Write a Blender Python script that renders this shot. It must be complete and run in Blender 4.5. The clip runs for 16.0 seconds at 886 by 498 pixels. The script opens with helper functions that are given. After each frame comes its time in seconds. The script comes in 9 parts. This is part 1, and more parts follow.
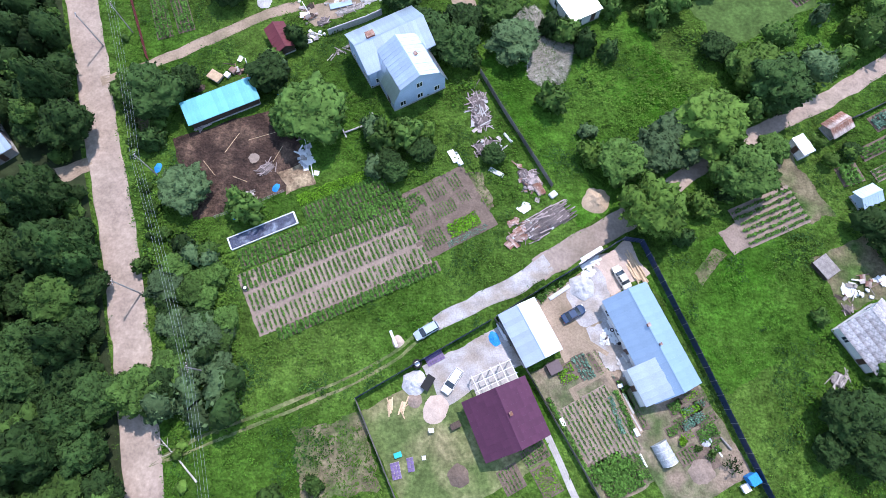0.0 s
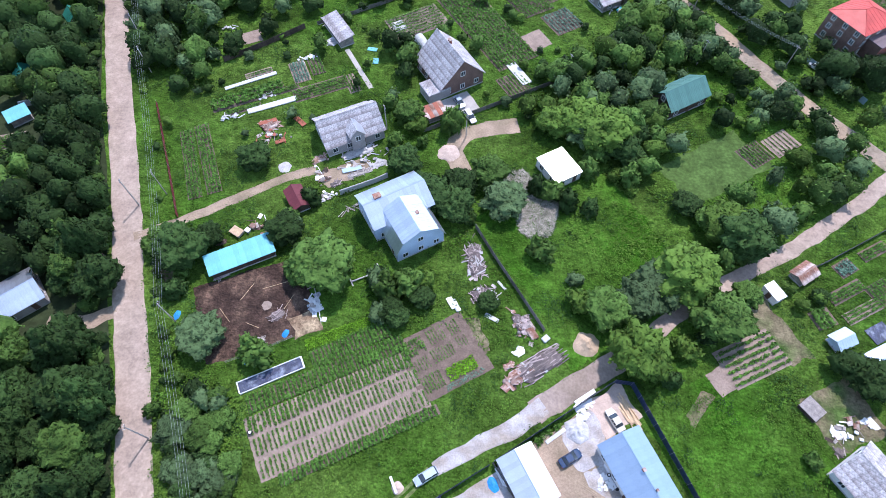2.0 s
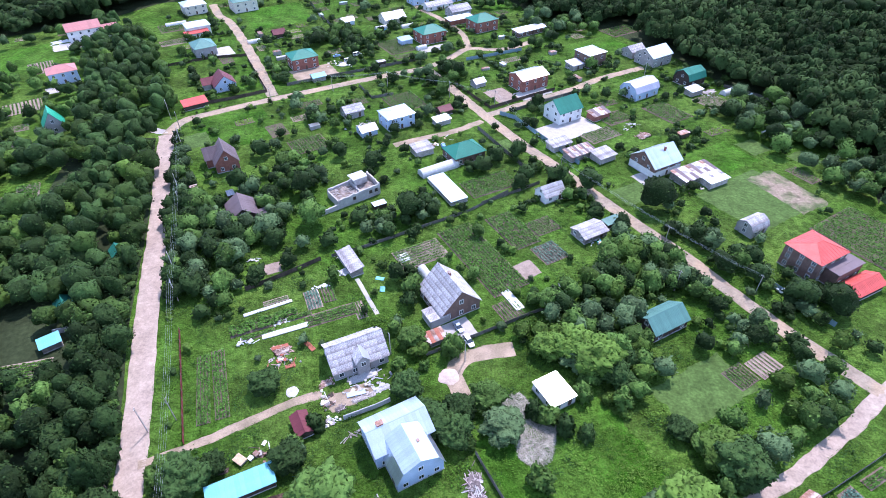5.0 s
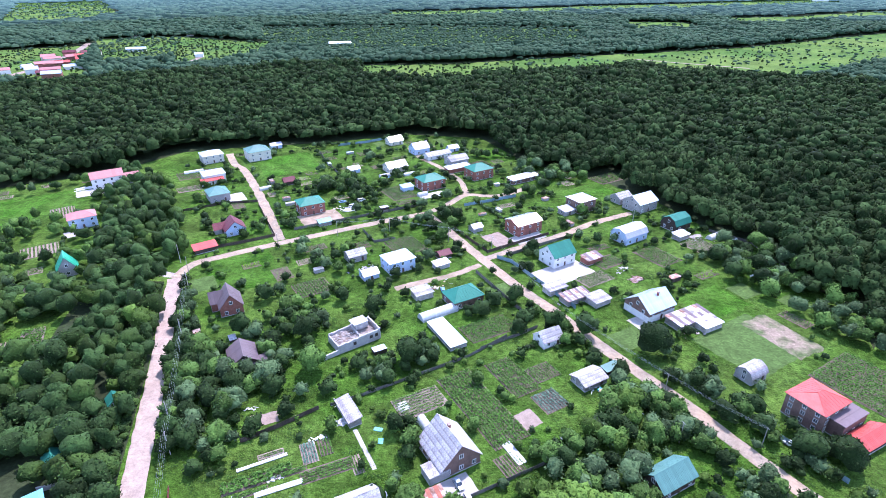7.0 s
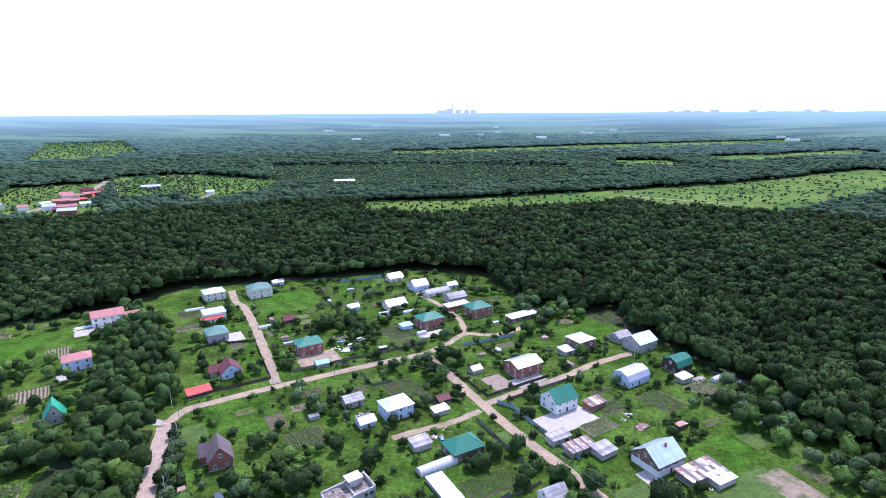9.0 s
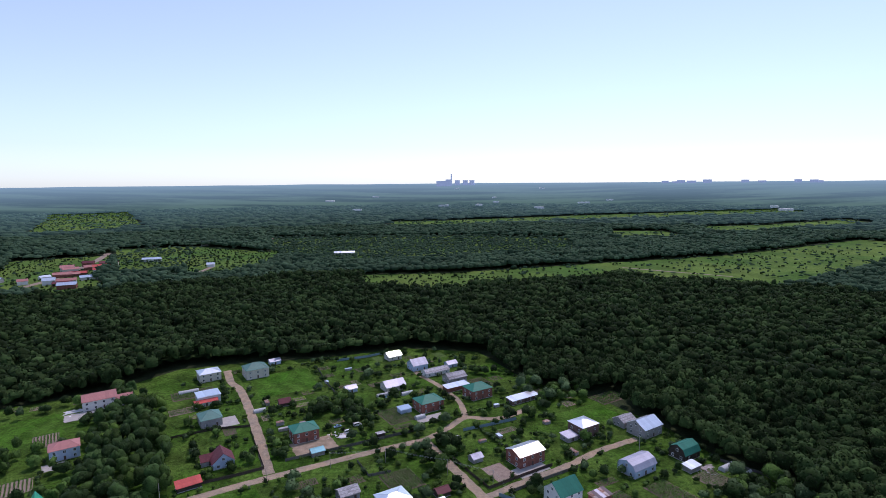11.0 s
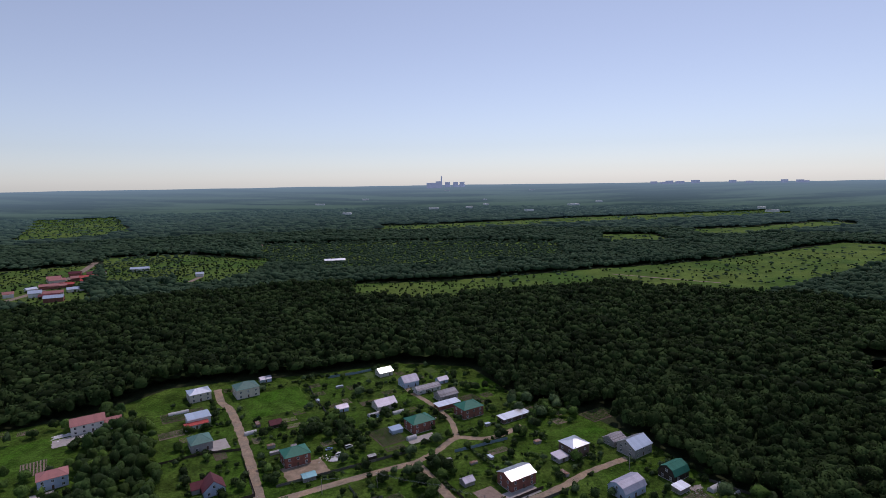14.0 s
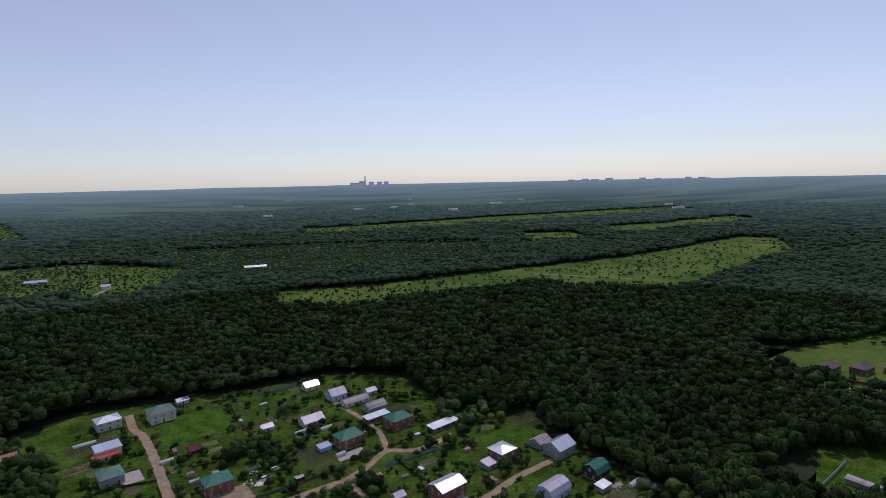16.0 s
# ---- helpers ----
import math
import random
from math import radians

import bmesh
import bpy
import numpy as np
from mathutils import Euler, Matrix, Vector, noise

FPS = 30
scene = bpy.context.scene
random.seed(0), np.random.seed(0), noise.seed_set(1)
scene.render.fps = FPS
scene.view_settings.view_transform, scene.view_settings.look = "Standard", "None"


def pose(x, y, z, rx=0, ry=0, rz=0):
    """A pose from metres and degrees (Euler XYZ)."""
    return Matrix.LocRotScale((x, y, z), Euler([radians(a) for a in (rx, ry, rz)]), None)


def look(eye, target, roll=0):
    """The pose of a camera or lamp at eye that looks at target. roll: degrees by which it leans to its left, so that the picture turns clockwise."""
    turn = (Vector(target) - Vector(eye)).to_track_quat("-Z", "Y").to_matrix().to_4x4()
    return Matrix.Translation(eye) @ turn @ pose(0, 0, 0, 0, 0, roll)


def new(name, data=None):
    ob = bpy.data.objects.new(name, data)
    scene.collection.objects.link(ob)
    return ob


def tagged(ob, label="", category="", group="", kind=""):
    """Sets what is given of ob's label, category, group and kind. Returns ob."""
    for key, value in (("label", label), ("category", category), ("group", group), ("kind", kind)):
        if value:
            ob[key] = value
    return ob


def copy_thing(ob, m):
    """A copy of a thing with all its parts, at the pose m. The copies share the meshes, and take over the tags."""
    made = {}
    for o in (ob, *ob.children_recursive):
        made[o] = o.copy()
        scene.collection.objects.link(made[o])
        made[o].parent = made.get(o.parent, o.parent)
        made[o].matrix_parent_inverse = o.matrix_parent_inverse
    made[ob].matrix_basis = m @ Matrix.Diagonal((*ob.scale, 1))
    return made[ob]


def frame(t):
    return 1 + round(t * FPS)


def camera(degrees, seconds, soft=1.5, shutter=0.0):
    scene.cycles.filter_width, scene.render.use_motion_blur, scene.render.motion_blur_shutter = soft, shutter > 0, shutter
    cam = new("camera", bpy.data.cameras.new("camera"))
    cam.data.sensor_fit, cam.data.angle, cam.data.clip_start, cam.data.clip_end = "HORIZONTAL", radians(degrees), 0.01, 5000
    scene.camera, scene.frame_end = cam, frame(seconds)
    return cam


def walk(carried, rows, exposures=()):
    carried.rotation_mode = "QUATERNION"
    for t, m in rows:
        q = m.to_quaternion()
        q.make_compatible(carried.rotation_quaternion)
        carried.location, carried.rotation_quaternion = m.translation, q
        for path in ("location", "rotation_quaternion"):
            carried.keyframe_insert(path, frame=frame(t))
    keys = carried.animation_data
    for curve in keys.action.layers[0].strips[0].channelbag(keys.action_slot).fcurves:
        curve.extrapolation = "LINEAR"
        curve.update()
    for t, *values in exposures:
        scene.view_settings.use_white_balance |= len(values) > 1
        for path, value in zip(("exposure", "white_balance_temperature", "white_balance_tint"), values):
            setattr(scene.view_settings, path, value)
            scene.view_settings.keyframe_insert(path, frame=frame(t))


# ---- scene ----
cam = camera(77.16, 16.0, soft=0.7)
PATH = [
    (0.0, (0.000, -0.000, 95.000), (-0.000, 29.488, -0.553), 1.79),
    (0.5, (0.081, -0.100, 96.999), (-0.144, 34.914, 3.330), 1.41),
    (1.0, (0.199, -0.171, 99.031), (-0.295, 40.217, 7.551), 1.04),
    (1.5, (0.388, -0.157, 101.042), (-0.397, 45.455, 12.054), 0.71),
    (2.0, (0.606, -0.038, 103.024), (-0.483, 50.535, 16.761), 0.42),
    (2.5, (0.868, 0.101, 105.010), (-0.574, 55.489, 21.763), 0.21),
    (3.0, (1.099, 0.153, 107.040), (-0.609, 60.225, 27.112), -0.02),
    (3.5, (1.372, 0.288, 108.995), (-0.704, 64.807, 32.621), -0.22),
    (4.0, (1.655, 0.320, 110.933), (-0.689, 69.101, 38.381), -0.38),
    (6.5, (1.475, 0.086, 119.870), (-1.145, 86.638, 69.852), -0.32),
    (7.0, (1.494, 0.443, 122.039), (-1.141, 89.648, 76.923), -0.30),
    (7.5, (1.505, 0.806, 124.208), (-1.141, 92.381, 84.120), -0.30),
    (8.0, (1.528, 1.144, 126.341), (-1.116, 94.822, 91.452), -0.29),
    (8.5, (1.592, 1.405, 128.425), (-1.010, 96.898, 98.857), -0.31),
    (9.0, (1.612, 1.662, 130.389), (-0.958, 98.672, 106.252), -0.35),
    (9.5, (1.661, 2.022, 132.340), (-0.880, 100.234, 113.686), -0.40),
    (10.0, (1.762, 2.432, 134.327), (-0.733, 101.501, 120.940), -0.41),
    (12.5, (2.130, 2.593, 144.237), (-0.334, 101.849, 132.311), -0.64),
    (13.0, (2.222, 2.733, 146.257), (-0.257, 101.980, 134.258), -0.70),
    (13.5, (2.326, 2.923, 148.276), (-0.145, 102.157, 136.168), -0.74),
    (14.0, (2.473, 3.204, 150.275), (1.688, 102.453, 138.066), -0.82),
    (14.5, (2.602, 3.578, 152.232), (4.599, 102.796, 139.918), -0.94),
    (15.0, (2.691, 4.029, 154.104), (8.138, 103.102, 141.661), -1.06),
    (15.5, (2.781, 4.574, 155.904), (11.870, 103.361, 143.308), -1.16),
    (16.0, (2.855, 5.185, 157.671), (15.376, 103.579, 144.948), -1.24),
]
EXPOSURE = [(0, 0.86, 6050, 24), (4, 1.02, 5900, 30), (7, 1.48, 5700, 36), (9, 0.97, 5950, 36), (10.2, 0.32, 6100, 35), (12.3, -0.88, 6500, 36), (16, -0.88, 6800, 37)]
walk(cam, [(t, look(eye, target, roll)) for t, eye, target, roll in PATH], exposures=EXPOSURE)

# ---- light ----
world = bpy.data.worlds.new("sky")
scene.world = world
world.use_nodes = True
wt = world.node_tree
sky = wt.nodes.new("ShaderNodeTexSky")
sky.sky_type, sky.sun_disc = "NISHITA", False
SUN = Vector((0.19, 0.446, 0.875)).normalized()
sky.sun_elevation = math.asin(SUN.z)
sky.sun_rotation = math.atan2(SUN.x, SUN.y)
sky.altitude, sky.air_density, sky.dust_density, sky.ozone_density = 200, 1.0, 0.35, 2.5
hazy = wt.nodes.new("ShaderNodeHueSaturation")
hazy.inputs["Saturation"].default_value = 0.62
wt.links.new(sky.outputs[0], hazy.inputs["Color"])
cool = wt.nodes.new("ShaderNodeVectorMath")
cool.operation = "MULTIPLY"
cool.inputs[1].default_value = (1.0, 1.24, 1.30)
wt.links.new(hazy.outputs[0], cool.inputs[0])
wt.links.new(cool.outputs[0], wt.nodes["Background"].inputs[0])
wt.nodes["Background"].inputs[1].default_value = 0.15
sun_data = bpy.data.lights.new("sun", "SUN")
sun_data.energy, sun_data.angle, sun_data.color = 2.7, radians(0.55), (1.0, 0.955, 0.89)
sun = new("sun", sun_data)
sun.matrix_world = look(SUN * 300, (0, 0, 0))

# ---- materials ----


def mat(name, c, rough=0.85, metal=0.0, vary=0.25, scale=0.8, fine=9.0, bump=0.2, bump_scale=14.0, second=None,
        rnd=0.0, where="Object", spec=0.3, alpha=1.0, stretch=(1, 1, 1), through_light=0.0, sharp=0.5, island=0.0, mid=0.0, deep=0.0):
    """A procedural surface: two scales of colour change, fine relief, an optional second colour in patches."""
    m = bpy.data.materials.new(name)
    m.use_nodes = True
    t = m.node_tree
    n, l = t.nodes, t.links
    bsdf = n["Principled BSDF"]
    if where == "World":
        co = n.new("ShaderNodeNewGeometry").outputs["Position"]
    else:
        co = n.new("ShaderNodeTexCoord").outputs["Object"]
    mp = n.new("ShaderNodeMapping")
    mp.inputs["Scale"].default_value = stretch
    l.new(co, mp.inputs["Vector"])
    co = mp.outputs[0]

    def noise_node(s, detail=4.0):
        k = n.new("ShaderNodeTexNoise")
        k.inputs["Scale"].default_value, k.inputs["Detail"].default_value = s, detail
        l.new(co, k.inputs["Vector"])
        return k.outputs["Fac"]

    def mul(colour, value, amount):
        r = n.new("ShaderNodeMapRange")
        r.inputs["From Min"].default_value, r.inputs["From Max"].default_value = 0.3, 0.7
        r.inputs["To Min"].default_value, r.inputs["To Max"].default_value = 1 - amount, 1 + amount
        l.new(value, r.inputs["Value"])
        v = n.new("ShaderNodeVectorMath")
        v.operation = "SCALE"
        l.new(colour, v.inputs[0])
        l.new(r.outputs[0], v.inputs["Scale"])
        return v.outputs[0]

    col = n.new("ShaderNodeRGB")
    col.outputs[0].default_value = (*c, 1)
    col = col.outputs[0]
    if second:
        mx = n.new("ShaderNodeMix")
        mx.data_type = "RGBA"
        rp = n.new("ShaderNodeMapRange")
        rp.inputs["From Min"].default_value, rp.inputs["From Max"].default_value = sharp - 0.1, sharp + 0.1
        l.new(noise_node(scale * 0.45, 6.0), rp.inputs["Value"])
        l.new(rp.outputs[0], mx.inputs["Factor"])
        l.new(col, mx.inputs[6])
        mx.inputs[7].default_value = (*second, 1)
        col = mx.outputs[2]
    col = mul(col, noise_node(scale), vary)
    col = mul(col, noise_node(fine, 3.0), vary * 0.8)
    if mid:
        col = mul(col, noise_node(mid, 5.0), vary)
    if rnd:
        col = mul(col, n.new("ShaderNodeObjectInfo").outputs["Random"], rnd)
    if island:
        col = mul(col, n.new("ShaderNodeNewGeometry").outputs["Random Per Island"], island)
    l.new(col, bsdf.inputs["Base Color"])
    bsdf.inputs["Roughness"].default_value, bsdf.inputs["Metallic"].default_value = rough, metal
    bsdf.inputs["Specular IOR Level"].default_value = spec
    if bump:
        b = n.new("ShaderNodeBump")
        b.inputs["Strength"].default_value, b.inputs["Distance"].default_value = bump, deep or 0.5 / bump_scale
        l.new(noise_node(bump_scale, 4.0), b.inputs["Height"])
        l.new(b.outputs[0], bsdf.inputs["Normal"])
    if through_light:
        tr = n.new("ShaderNodeBsdfTranslucent")
        l.new(col, tr.inputs["Color"])
        ms = n.new("ShaderNodeMixShader")
        ms.inputs[0].default_value = through_light
        l.new(bsdf.outputs[0], ms.inputs[1])
        l.new(tr.outputs[0], ms.inputs[2])
        l.new(ms.outputs[0], n["Material Output"].inputs["Surface"])
    return m


GRASS = mat("grass", (0.044, 0.104, 0.012), 0.95, vary=0.46, scale=0.07, fine=2.2, bump=1.0, bump_scale=1.3, deep=0.9, mid=0.5,
            second=(0.066, 0.122, 0.020), where="World", spec=0.05)
MEADOW = mat("meadow", (0.038, 0.116, 0.009), 0.95, vary=0.38, scale=0.12, fine=2.2, bump=1.0, bump_scale=1.5, deep=0.7, mid=0.6,
             second=(0.056, 0.124, 0.016), where="World", spec=0.05)
LAWN = mat("lawn", (0.100, 0.140, 0.045), 0.95, vary=0.28, scale=0.25, fine=2.0, bump=0.8, bump_scale=2.5, mid=0.9,
           second=(0.21, 0.19, 0.10), where="World", spec=0.1, sharp=0.56)
MOWN = mat("mown_grass", (0.064, 0.112, 0.028), 0.95, vary=0.22, mid=0.7, scale=0.2, fine=1.4, bump=0.5, bump_scale=4.0,
           where="World", spec=0.1)
GRAVEL_ROAD = mat("gravel_road", (0.365, 0.290, 0.232), 0.95, vary=0.16, mid=0.9, scale=0.25, fine=2.2, bump=0.5, bump_scale=6.0,
                  second=(0.34, 0.265, 0.215), where="World", spec=0.1)
FAR_MEADOW = mat("far_meadow", (0.056, 0.122, 0.022), 0.95, vary=0.22, scale=0.02, fine=0.15, bump=0.6, bump_scale=0.6,
                 second=(0.100, 0.160, 0.032), where="World", spec=0.05)
TAN_ROAD = mat("tan_gravel", (0.345, 0.258, 0.178), 0.95, vary=0.16, scale=0.25, fine=2.2, bump=0.5, bump_scale=6.0,
               second=(0.27, 0.22, 0.165), where="World", spec=0.1, mid=0.8)
DIRT = mat("dirt", (0.335, 0.255, 0.185), 0.95, vary=0.18, scale=0.3, fine=2.5, bump=0.6, bump_scale=5.0,
           second=(0.24, 0.19, 0.13), where="World", spec=0.1)
MUD_ROAD = mat("mud_road", (0.30, 0.24, 0.20), 0.9, vary=0.18, scale=0.3, fine=2.0, bump=0.5, bump_scale=5.0,
               second=(0.24, 0.19, 0.15), where="World", spec=0.15)
CRUSHED = mat("crushed_stone", (0.40, 0.385, 0.385), 0.95, vary=0.18, scale=0.5, fine=4.0, bump=0.7, bump_scale=7.0,
              second=(0.31, 0.27, 0.23), where="World", spec=0.15)
SOIL = mat("soil", (0.150, 0.112, 0.088), 0.95, vary=0.2, scale=0.5, fine=3.0, bump=0.8, bump_scale=6.0, where="World", spec=0.1)
SOIL_LIGHT = mat("dry_soil", (0.265, 0.205, 0.165), 0.95, vary=0.18, scale=0.5, fine=3.0, bump=0.8, bump_scale=6.0, where="World", spec=0.1)
MANURE = mat("trodden_mud", (0.046, 0.027, 0.020), 0.8, vary=0.45, scale=0.45, fine=3.0, bump=1.0, bump_scale=2.2, deep=0.4, mid=1.1,
             second=(0.125, 0.080, 0.056), where="World", spec=0.2, sharp=0.56)
SAND = mat("sand", (0.46, 0.345, 0.235), 0.95, vary=0.12, scale=0.8, fine=5.0, bump=0.6, bump_scale=8.0, where="World", spec=0.1)
PINK_SAND = mat("pink_sand", (0.48, 0.38, 0.315), 0.95, vary=0.12, scale=0.8, fine=5.0, bump=0.6, bump_scale=8.0, where="World", spec=0.1)
STONE_HEAP = mat("stone_chips", (0.47, 0.47, 0.48), 0.95, vary=0.2, scale=1.0, fine=6.0, bump=0.9, bump_scale=9.0, where="World", spec=0.1)
SPREAD_STRAW = mat("spread_straw", (0.34, 0.265, 0.17), 0.95, vary=0.3, scale=0.8, fine=5.0, bump=1.0, bump_scale=5.0, second=(0.20, 0.14, 0.09), where="World", spec=0.1, mid=1.6)
STRAW = mat("dry_stalks", (0.42, 0.39, 0.32), 0.95, vary=0.3, scale=1.0, fine=6.0, bump=0.4, rnd=0.2, spec=0.1, island=0.35)
WOOD_GREY = mat("weathered_wood", (0.30, 0.27, 0.25), 0.9, vary=0.25, scale=1.2, fine=9.0, rnd=0.3, spec=0.15, island=0.3)
SCRAP = mat("old_scrap_wood", (0.235, 0.195, 0.185), 0.9, vary=0.3, scale=1.2, fine=9.0, rnd=0.45, spec=0.15, island=0.3)
LOT_EARTH = mat("trodden_garden_earth", (0.245, 0.190, 0.140), 0.95, vary=0.24, scale=0.35, fine=3.0, bump=0.8, bump_scale=3.0, mid=1.1,
                second=(0.080, 0.112, 0.042), where="World", spec=0.1, sharp=0.52)
DRY_GRASS = mat("dry_grass", (0.165, 0.140, 0.085), 0.95, vary=0.28, scale=0.35, fine=2.6, bump=1.0, bump_scale=2.2, mid=0.9,
                second=(0.062, 0.105, 0.028), where="World", spec=0.05, sharp=0.55)
FILM_GREY = mat("cloudy_film", (0.42, 0.43, 0.45), 0.35, vary=0.25, scale=1.2, fine=4.0, bump=0.6, bump_scale=3.0)
WOOD_FRESH = mat("sawn_wood", (0.52, 0.38, 0.24), 0.8, vary=0.18, scale=1.2, fine=9.0, rnd=0.15, island=0.2)
# dark timber; also stands in for shade in the cattle shed and ruin
WOOD_DARK = mat("dark_timber", (0.07, 0.05, 0.04), 0.85, vary=0.3, scale=1.2, fine=9.0, rnd=0.2)
LEAF = mat("leaves", (0.050, 0.098, 0.020), 0.8, vary=0.28, scale=0.25, fine=1.5, bump=1.0, bump_scale=1.6, deep=0.5, rnd=0.28, spec=0.10, through_light=0.08, island=0.35)
LEAF_DARK = mat("dark_leaves", (0.026, 0.054, 0.014), 0.8, vary=0.28, scale=0.25, fine=1.5, bump=1.0, bump_scale=1.6, deep=0.5, rnd=0.25, spec=0.10, through_light=0.06, island=0.35)
LEAF_BRIGHT = mat("bright_leaves", (0.070, 0.130, 0.022), 0.8, vary=0.25, scale=0.25, fine=1.5, bump=1.0, bump_scale=1.6, deep=0.5, rnd=0.2, spec=0.10, through_light=0.18, island=0.35)
LEAF_GREY = mat("grey_green_leaves", (0.058, 0.098, 0.040), 0.8, vary=0.25, scale=0.25, fine=1.5, bump=1.0, bump_scale=1.6, deep=0.5, rnd=0.2, spec=0.10, through_light=0.14, island=0.35)
WOODS = mat("woodland_leaves", (0.020, 0.039, 0.012), 0.85, vary=0.30, scale=0.05, fine=0.9, bump=0.8, bump_scale=1.6, deep=0.4, spec=0.05, through_light=0.04,
            where="World", island=0.45, second=(0.029, 0.053, 0.016))
# distance haze put into the base colour: bluer and paler than WOODS
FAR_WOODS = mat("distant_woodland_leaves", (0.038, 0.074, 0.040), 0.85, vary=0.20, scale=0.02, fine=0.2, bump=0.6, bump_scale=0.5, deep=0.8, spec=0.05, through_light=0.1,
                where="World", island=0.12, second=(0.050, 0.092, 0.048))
WEED = mat("weeds", (0.052, 0.132, 0.013), 0.8, vary=0.30, scale=0.08, fine=0.6, bump=0, spec=0.05, through_light=0.15, where="World", island=0.16,
           second=(0.080, 0.152, 0.022))
WEED_DARK = mat("nettles", (0.028, 0.070, 0.016), 0.8, vary=0.30, scale=0.08, fine=0.6, bump=0, spec=0.05, through_light=0.08, where="World", island=0.25)
WEED_PALE = mat("seeding_grass", (0.120, 0.155, 0.052), 0.85, vary=0.25, scale=0.1, fine=0.8, bump=0, spec=0.05, through_light=0.12, where="World", island=0.2)
CROP = mat("crop_leaves", (0.082, 0.185, 0.030), 0.8, vary=0.2, scale=0.6, fine=4.0, bump=0, spec=0.2, through_light=0.25, where="World", island=0.35)
CROP_BRIGHT = mat("young_greens", (0.13, 0.30, 0.014), 0.8, vary=0.2, scale=0.6, fine=4.0, bump=0, spec=0.2, through_light=0.3, where="World", island=0.3)
CROP_BLUE = mat("cabbage_leaves", (0.10, 0.19, 0.13), 0.7, vary=0.2, scale=0.6, fine=4.0, bump=0, spec=0.2, where="World", island=0.3)
BARK = mat("bark", (0.12, 0.09, 0.07), 0.95, vary=0.3, scale=2.0, fine=12.0, bump=0.6)
BIRCH = mat("pale_bark", (0.45, 0.42, 0.38), 0.9, vary=0.3, scale=2.0, fine=12.0, bump=0.4)


def roofing(name, c, rough=0.4, metal=0.0, vary=0.08, rnd=0.06, **k):
    return mat(name, c, rough, metal, vary=vary, scale=0.5, fine=5.0, bump=0.12, bump_scale=3.0, rnd=rnd, spec=0.22, **k)


R_PURPLE = roofing("purple_metal_tile", (0.085, 0.028, 0.056), 0.45)
R_WHITE = roofing("white_metal", (0.76, 0.79, 0.83), 0.30, 0.9, vary=0.05)
R_BLUE = roofing("pale_blue_metal", (0.33, 0.44, 0.56), 0.36, 0.6, vary=0.05, rnd=0.03)
R_GALV = roofing("galvanised_sheet", (0.64, 0.70, 0.78), 0.34, 0.85, vary=0.08)
R_LILAC = roofing("weathered_zinc", (0.40, 0.40, 0.47), 0.5, 0.4, vary=0.1)
R_TEAL = roofing("turquoise_metal", (0.16, 0.46, 0.52), 0.4)
R_GREEN = roofing("green_metal", (0.020, 0.165, 0.115), 0.55)
R_ORANGE = roofing("faded_orange_sheet", (0.32, 0.10, 0.06), 0.6, vary=0.2)
R_EMERALD = roofing("emerald_metal", (0.02, 0.33, 0.19), 0.4)
R_DARKGREEN = roofing("grey_green_metal", (0.085, 0.20, 0.17), 0.5)
R_RED = roofing("red_metal_tile", (0.50, 0.085, 0.070), 0.5, vary=0.14)
R_PINK = roofing("faded_red_tile", (0.42, 0.18, 0.165), 0.55)
R_MAROON = roofing("maroon_metal", (0.14, 0.034, 0.042), 0.5)
R_BROWN = roofing("brown_sheet", (0.14, 0.105, 0.11), 0.6)
R_SLATE = mat("old_slate", (0.40, 0.39, 0.40), 0.9, vary=0.26, scale=0.9, fine=4.0, rnd=0.13, second=(0.23, 0.21, 0.21), spec=0.2, mid=2.0, sharp=0.54)
R_RUST = mat("rusty_sheet", (0.24, 0.11, 0.07), 0.8, vary=0.3, scale=0.8, fine=5.0, rnd=0.2, second=(0.36, 0.30, 0.27))
W_WHITE = mat("white_plaster", (0.70, 0.69, 0.67), 0.9, vary=0.08, scale=0.4, fine=4.0)
W_GREY = mat("grey_block", (0.34, 0.32, 0.31), 0.95, vary=0.14, scale=0.6, fine=5.0)
W_BRICK = mat("red_brick", (0.26, 0.10, 0.075), 0.9, vary=0.2, scale=0.6, fine=6.0)
W_BROWNBRICK = mat("brown_brick", (0.17, 0.105, 0.085), 0.9, vary=0.2, scale=0.6, fine=6.0)
W_WOOD = mat("brown_boards", (0.11, 0.075, 0.055), 0.9, vary=0.25, scale=0.5, fine=7.0, stretch=(1, 1, 4))
W_BLUE = mat("pale_blue_plaster", (0.42, 0.52, 0.66), 0.85, vary=0.08, scale=0.4, fine=4.0)
RUIN_WALL = mat("stained_whitewash", (0.44, 0.42, 0.41), 0.95, vary=0.2, scale=0.5, fine=4.0, second=(0.30, 0.27, 0.25), sharp=0.58)
RUBBLE = mat("rubble", (0.19, 0.145, 0.115), 0.95, vary=0.35, scale=0.7, fine=4.0, bump=1.0, bump_scale=3.0, second=(0.30, 0.26, 0.235))
W_CREAM = mat("cream_plaster", (0.60, 0.55, 0.47), 0.9, vary=0.08, scale=0.4, fine=4.0)
CONCRETE = mat("concrete", (0.42, 0.41, 0.40), 0.95, vary=0.15, scale=0.5, fine=4.0)
PAVING = mat("pale_paving", (0.38, 0.355, 0.33), 0.9, vary=0.12, scale=0.4, fine=3.0, where="World")
F_NAVY = mat("navy_sheet", (0.018, 0.032, 0.085), 0.45, vary=0.12, scale=0.8, fine=6.0, spec=0.4)
F_GREY = mat("grey_fence_boards", (0.15, 0.135, 0.125), 0.9, vary=0.25, scale=0.8, fine=7.0, rnd=0.2)
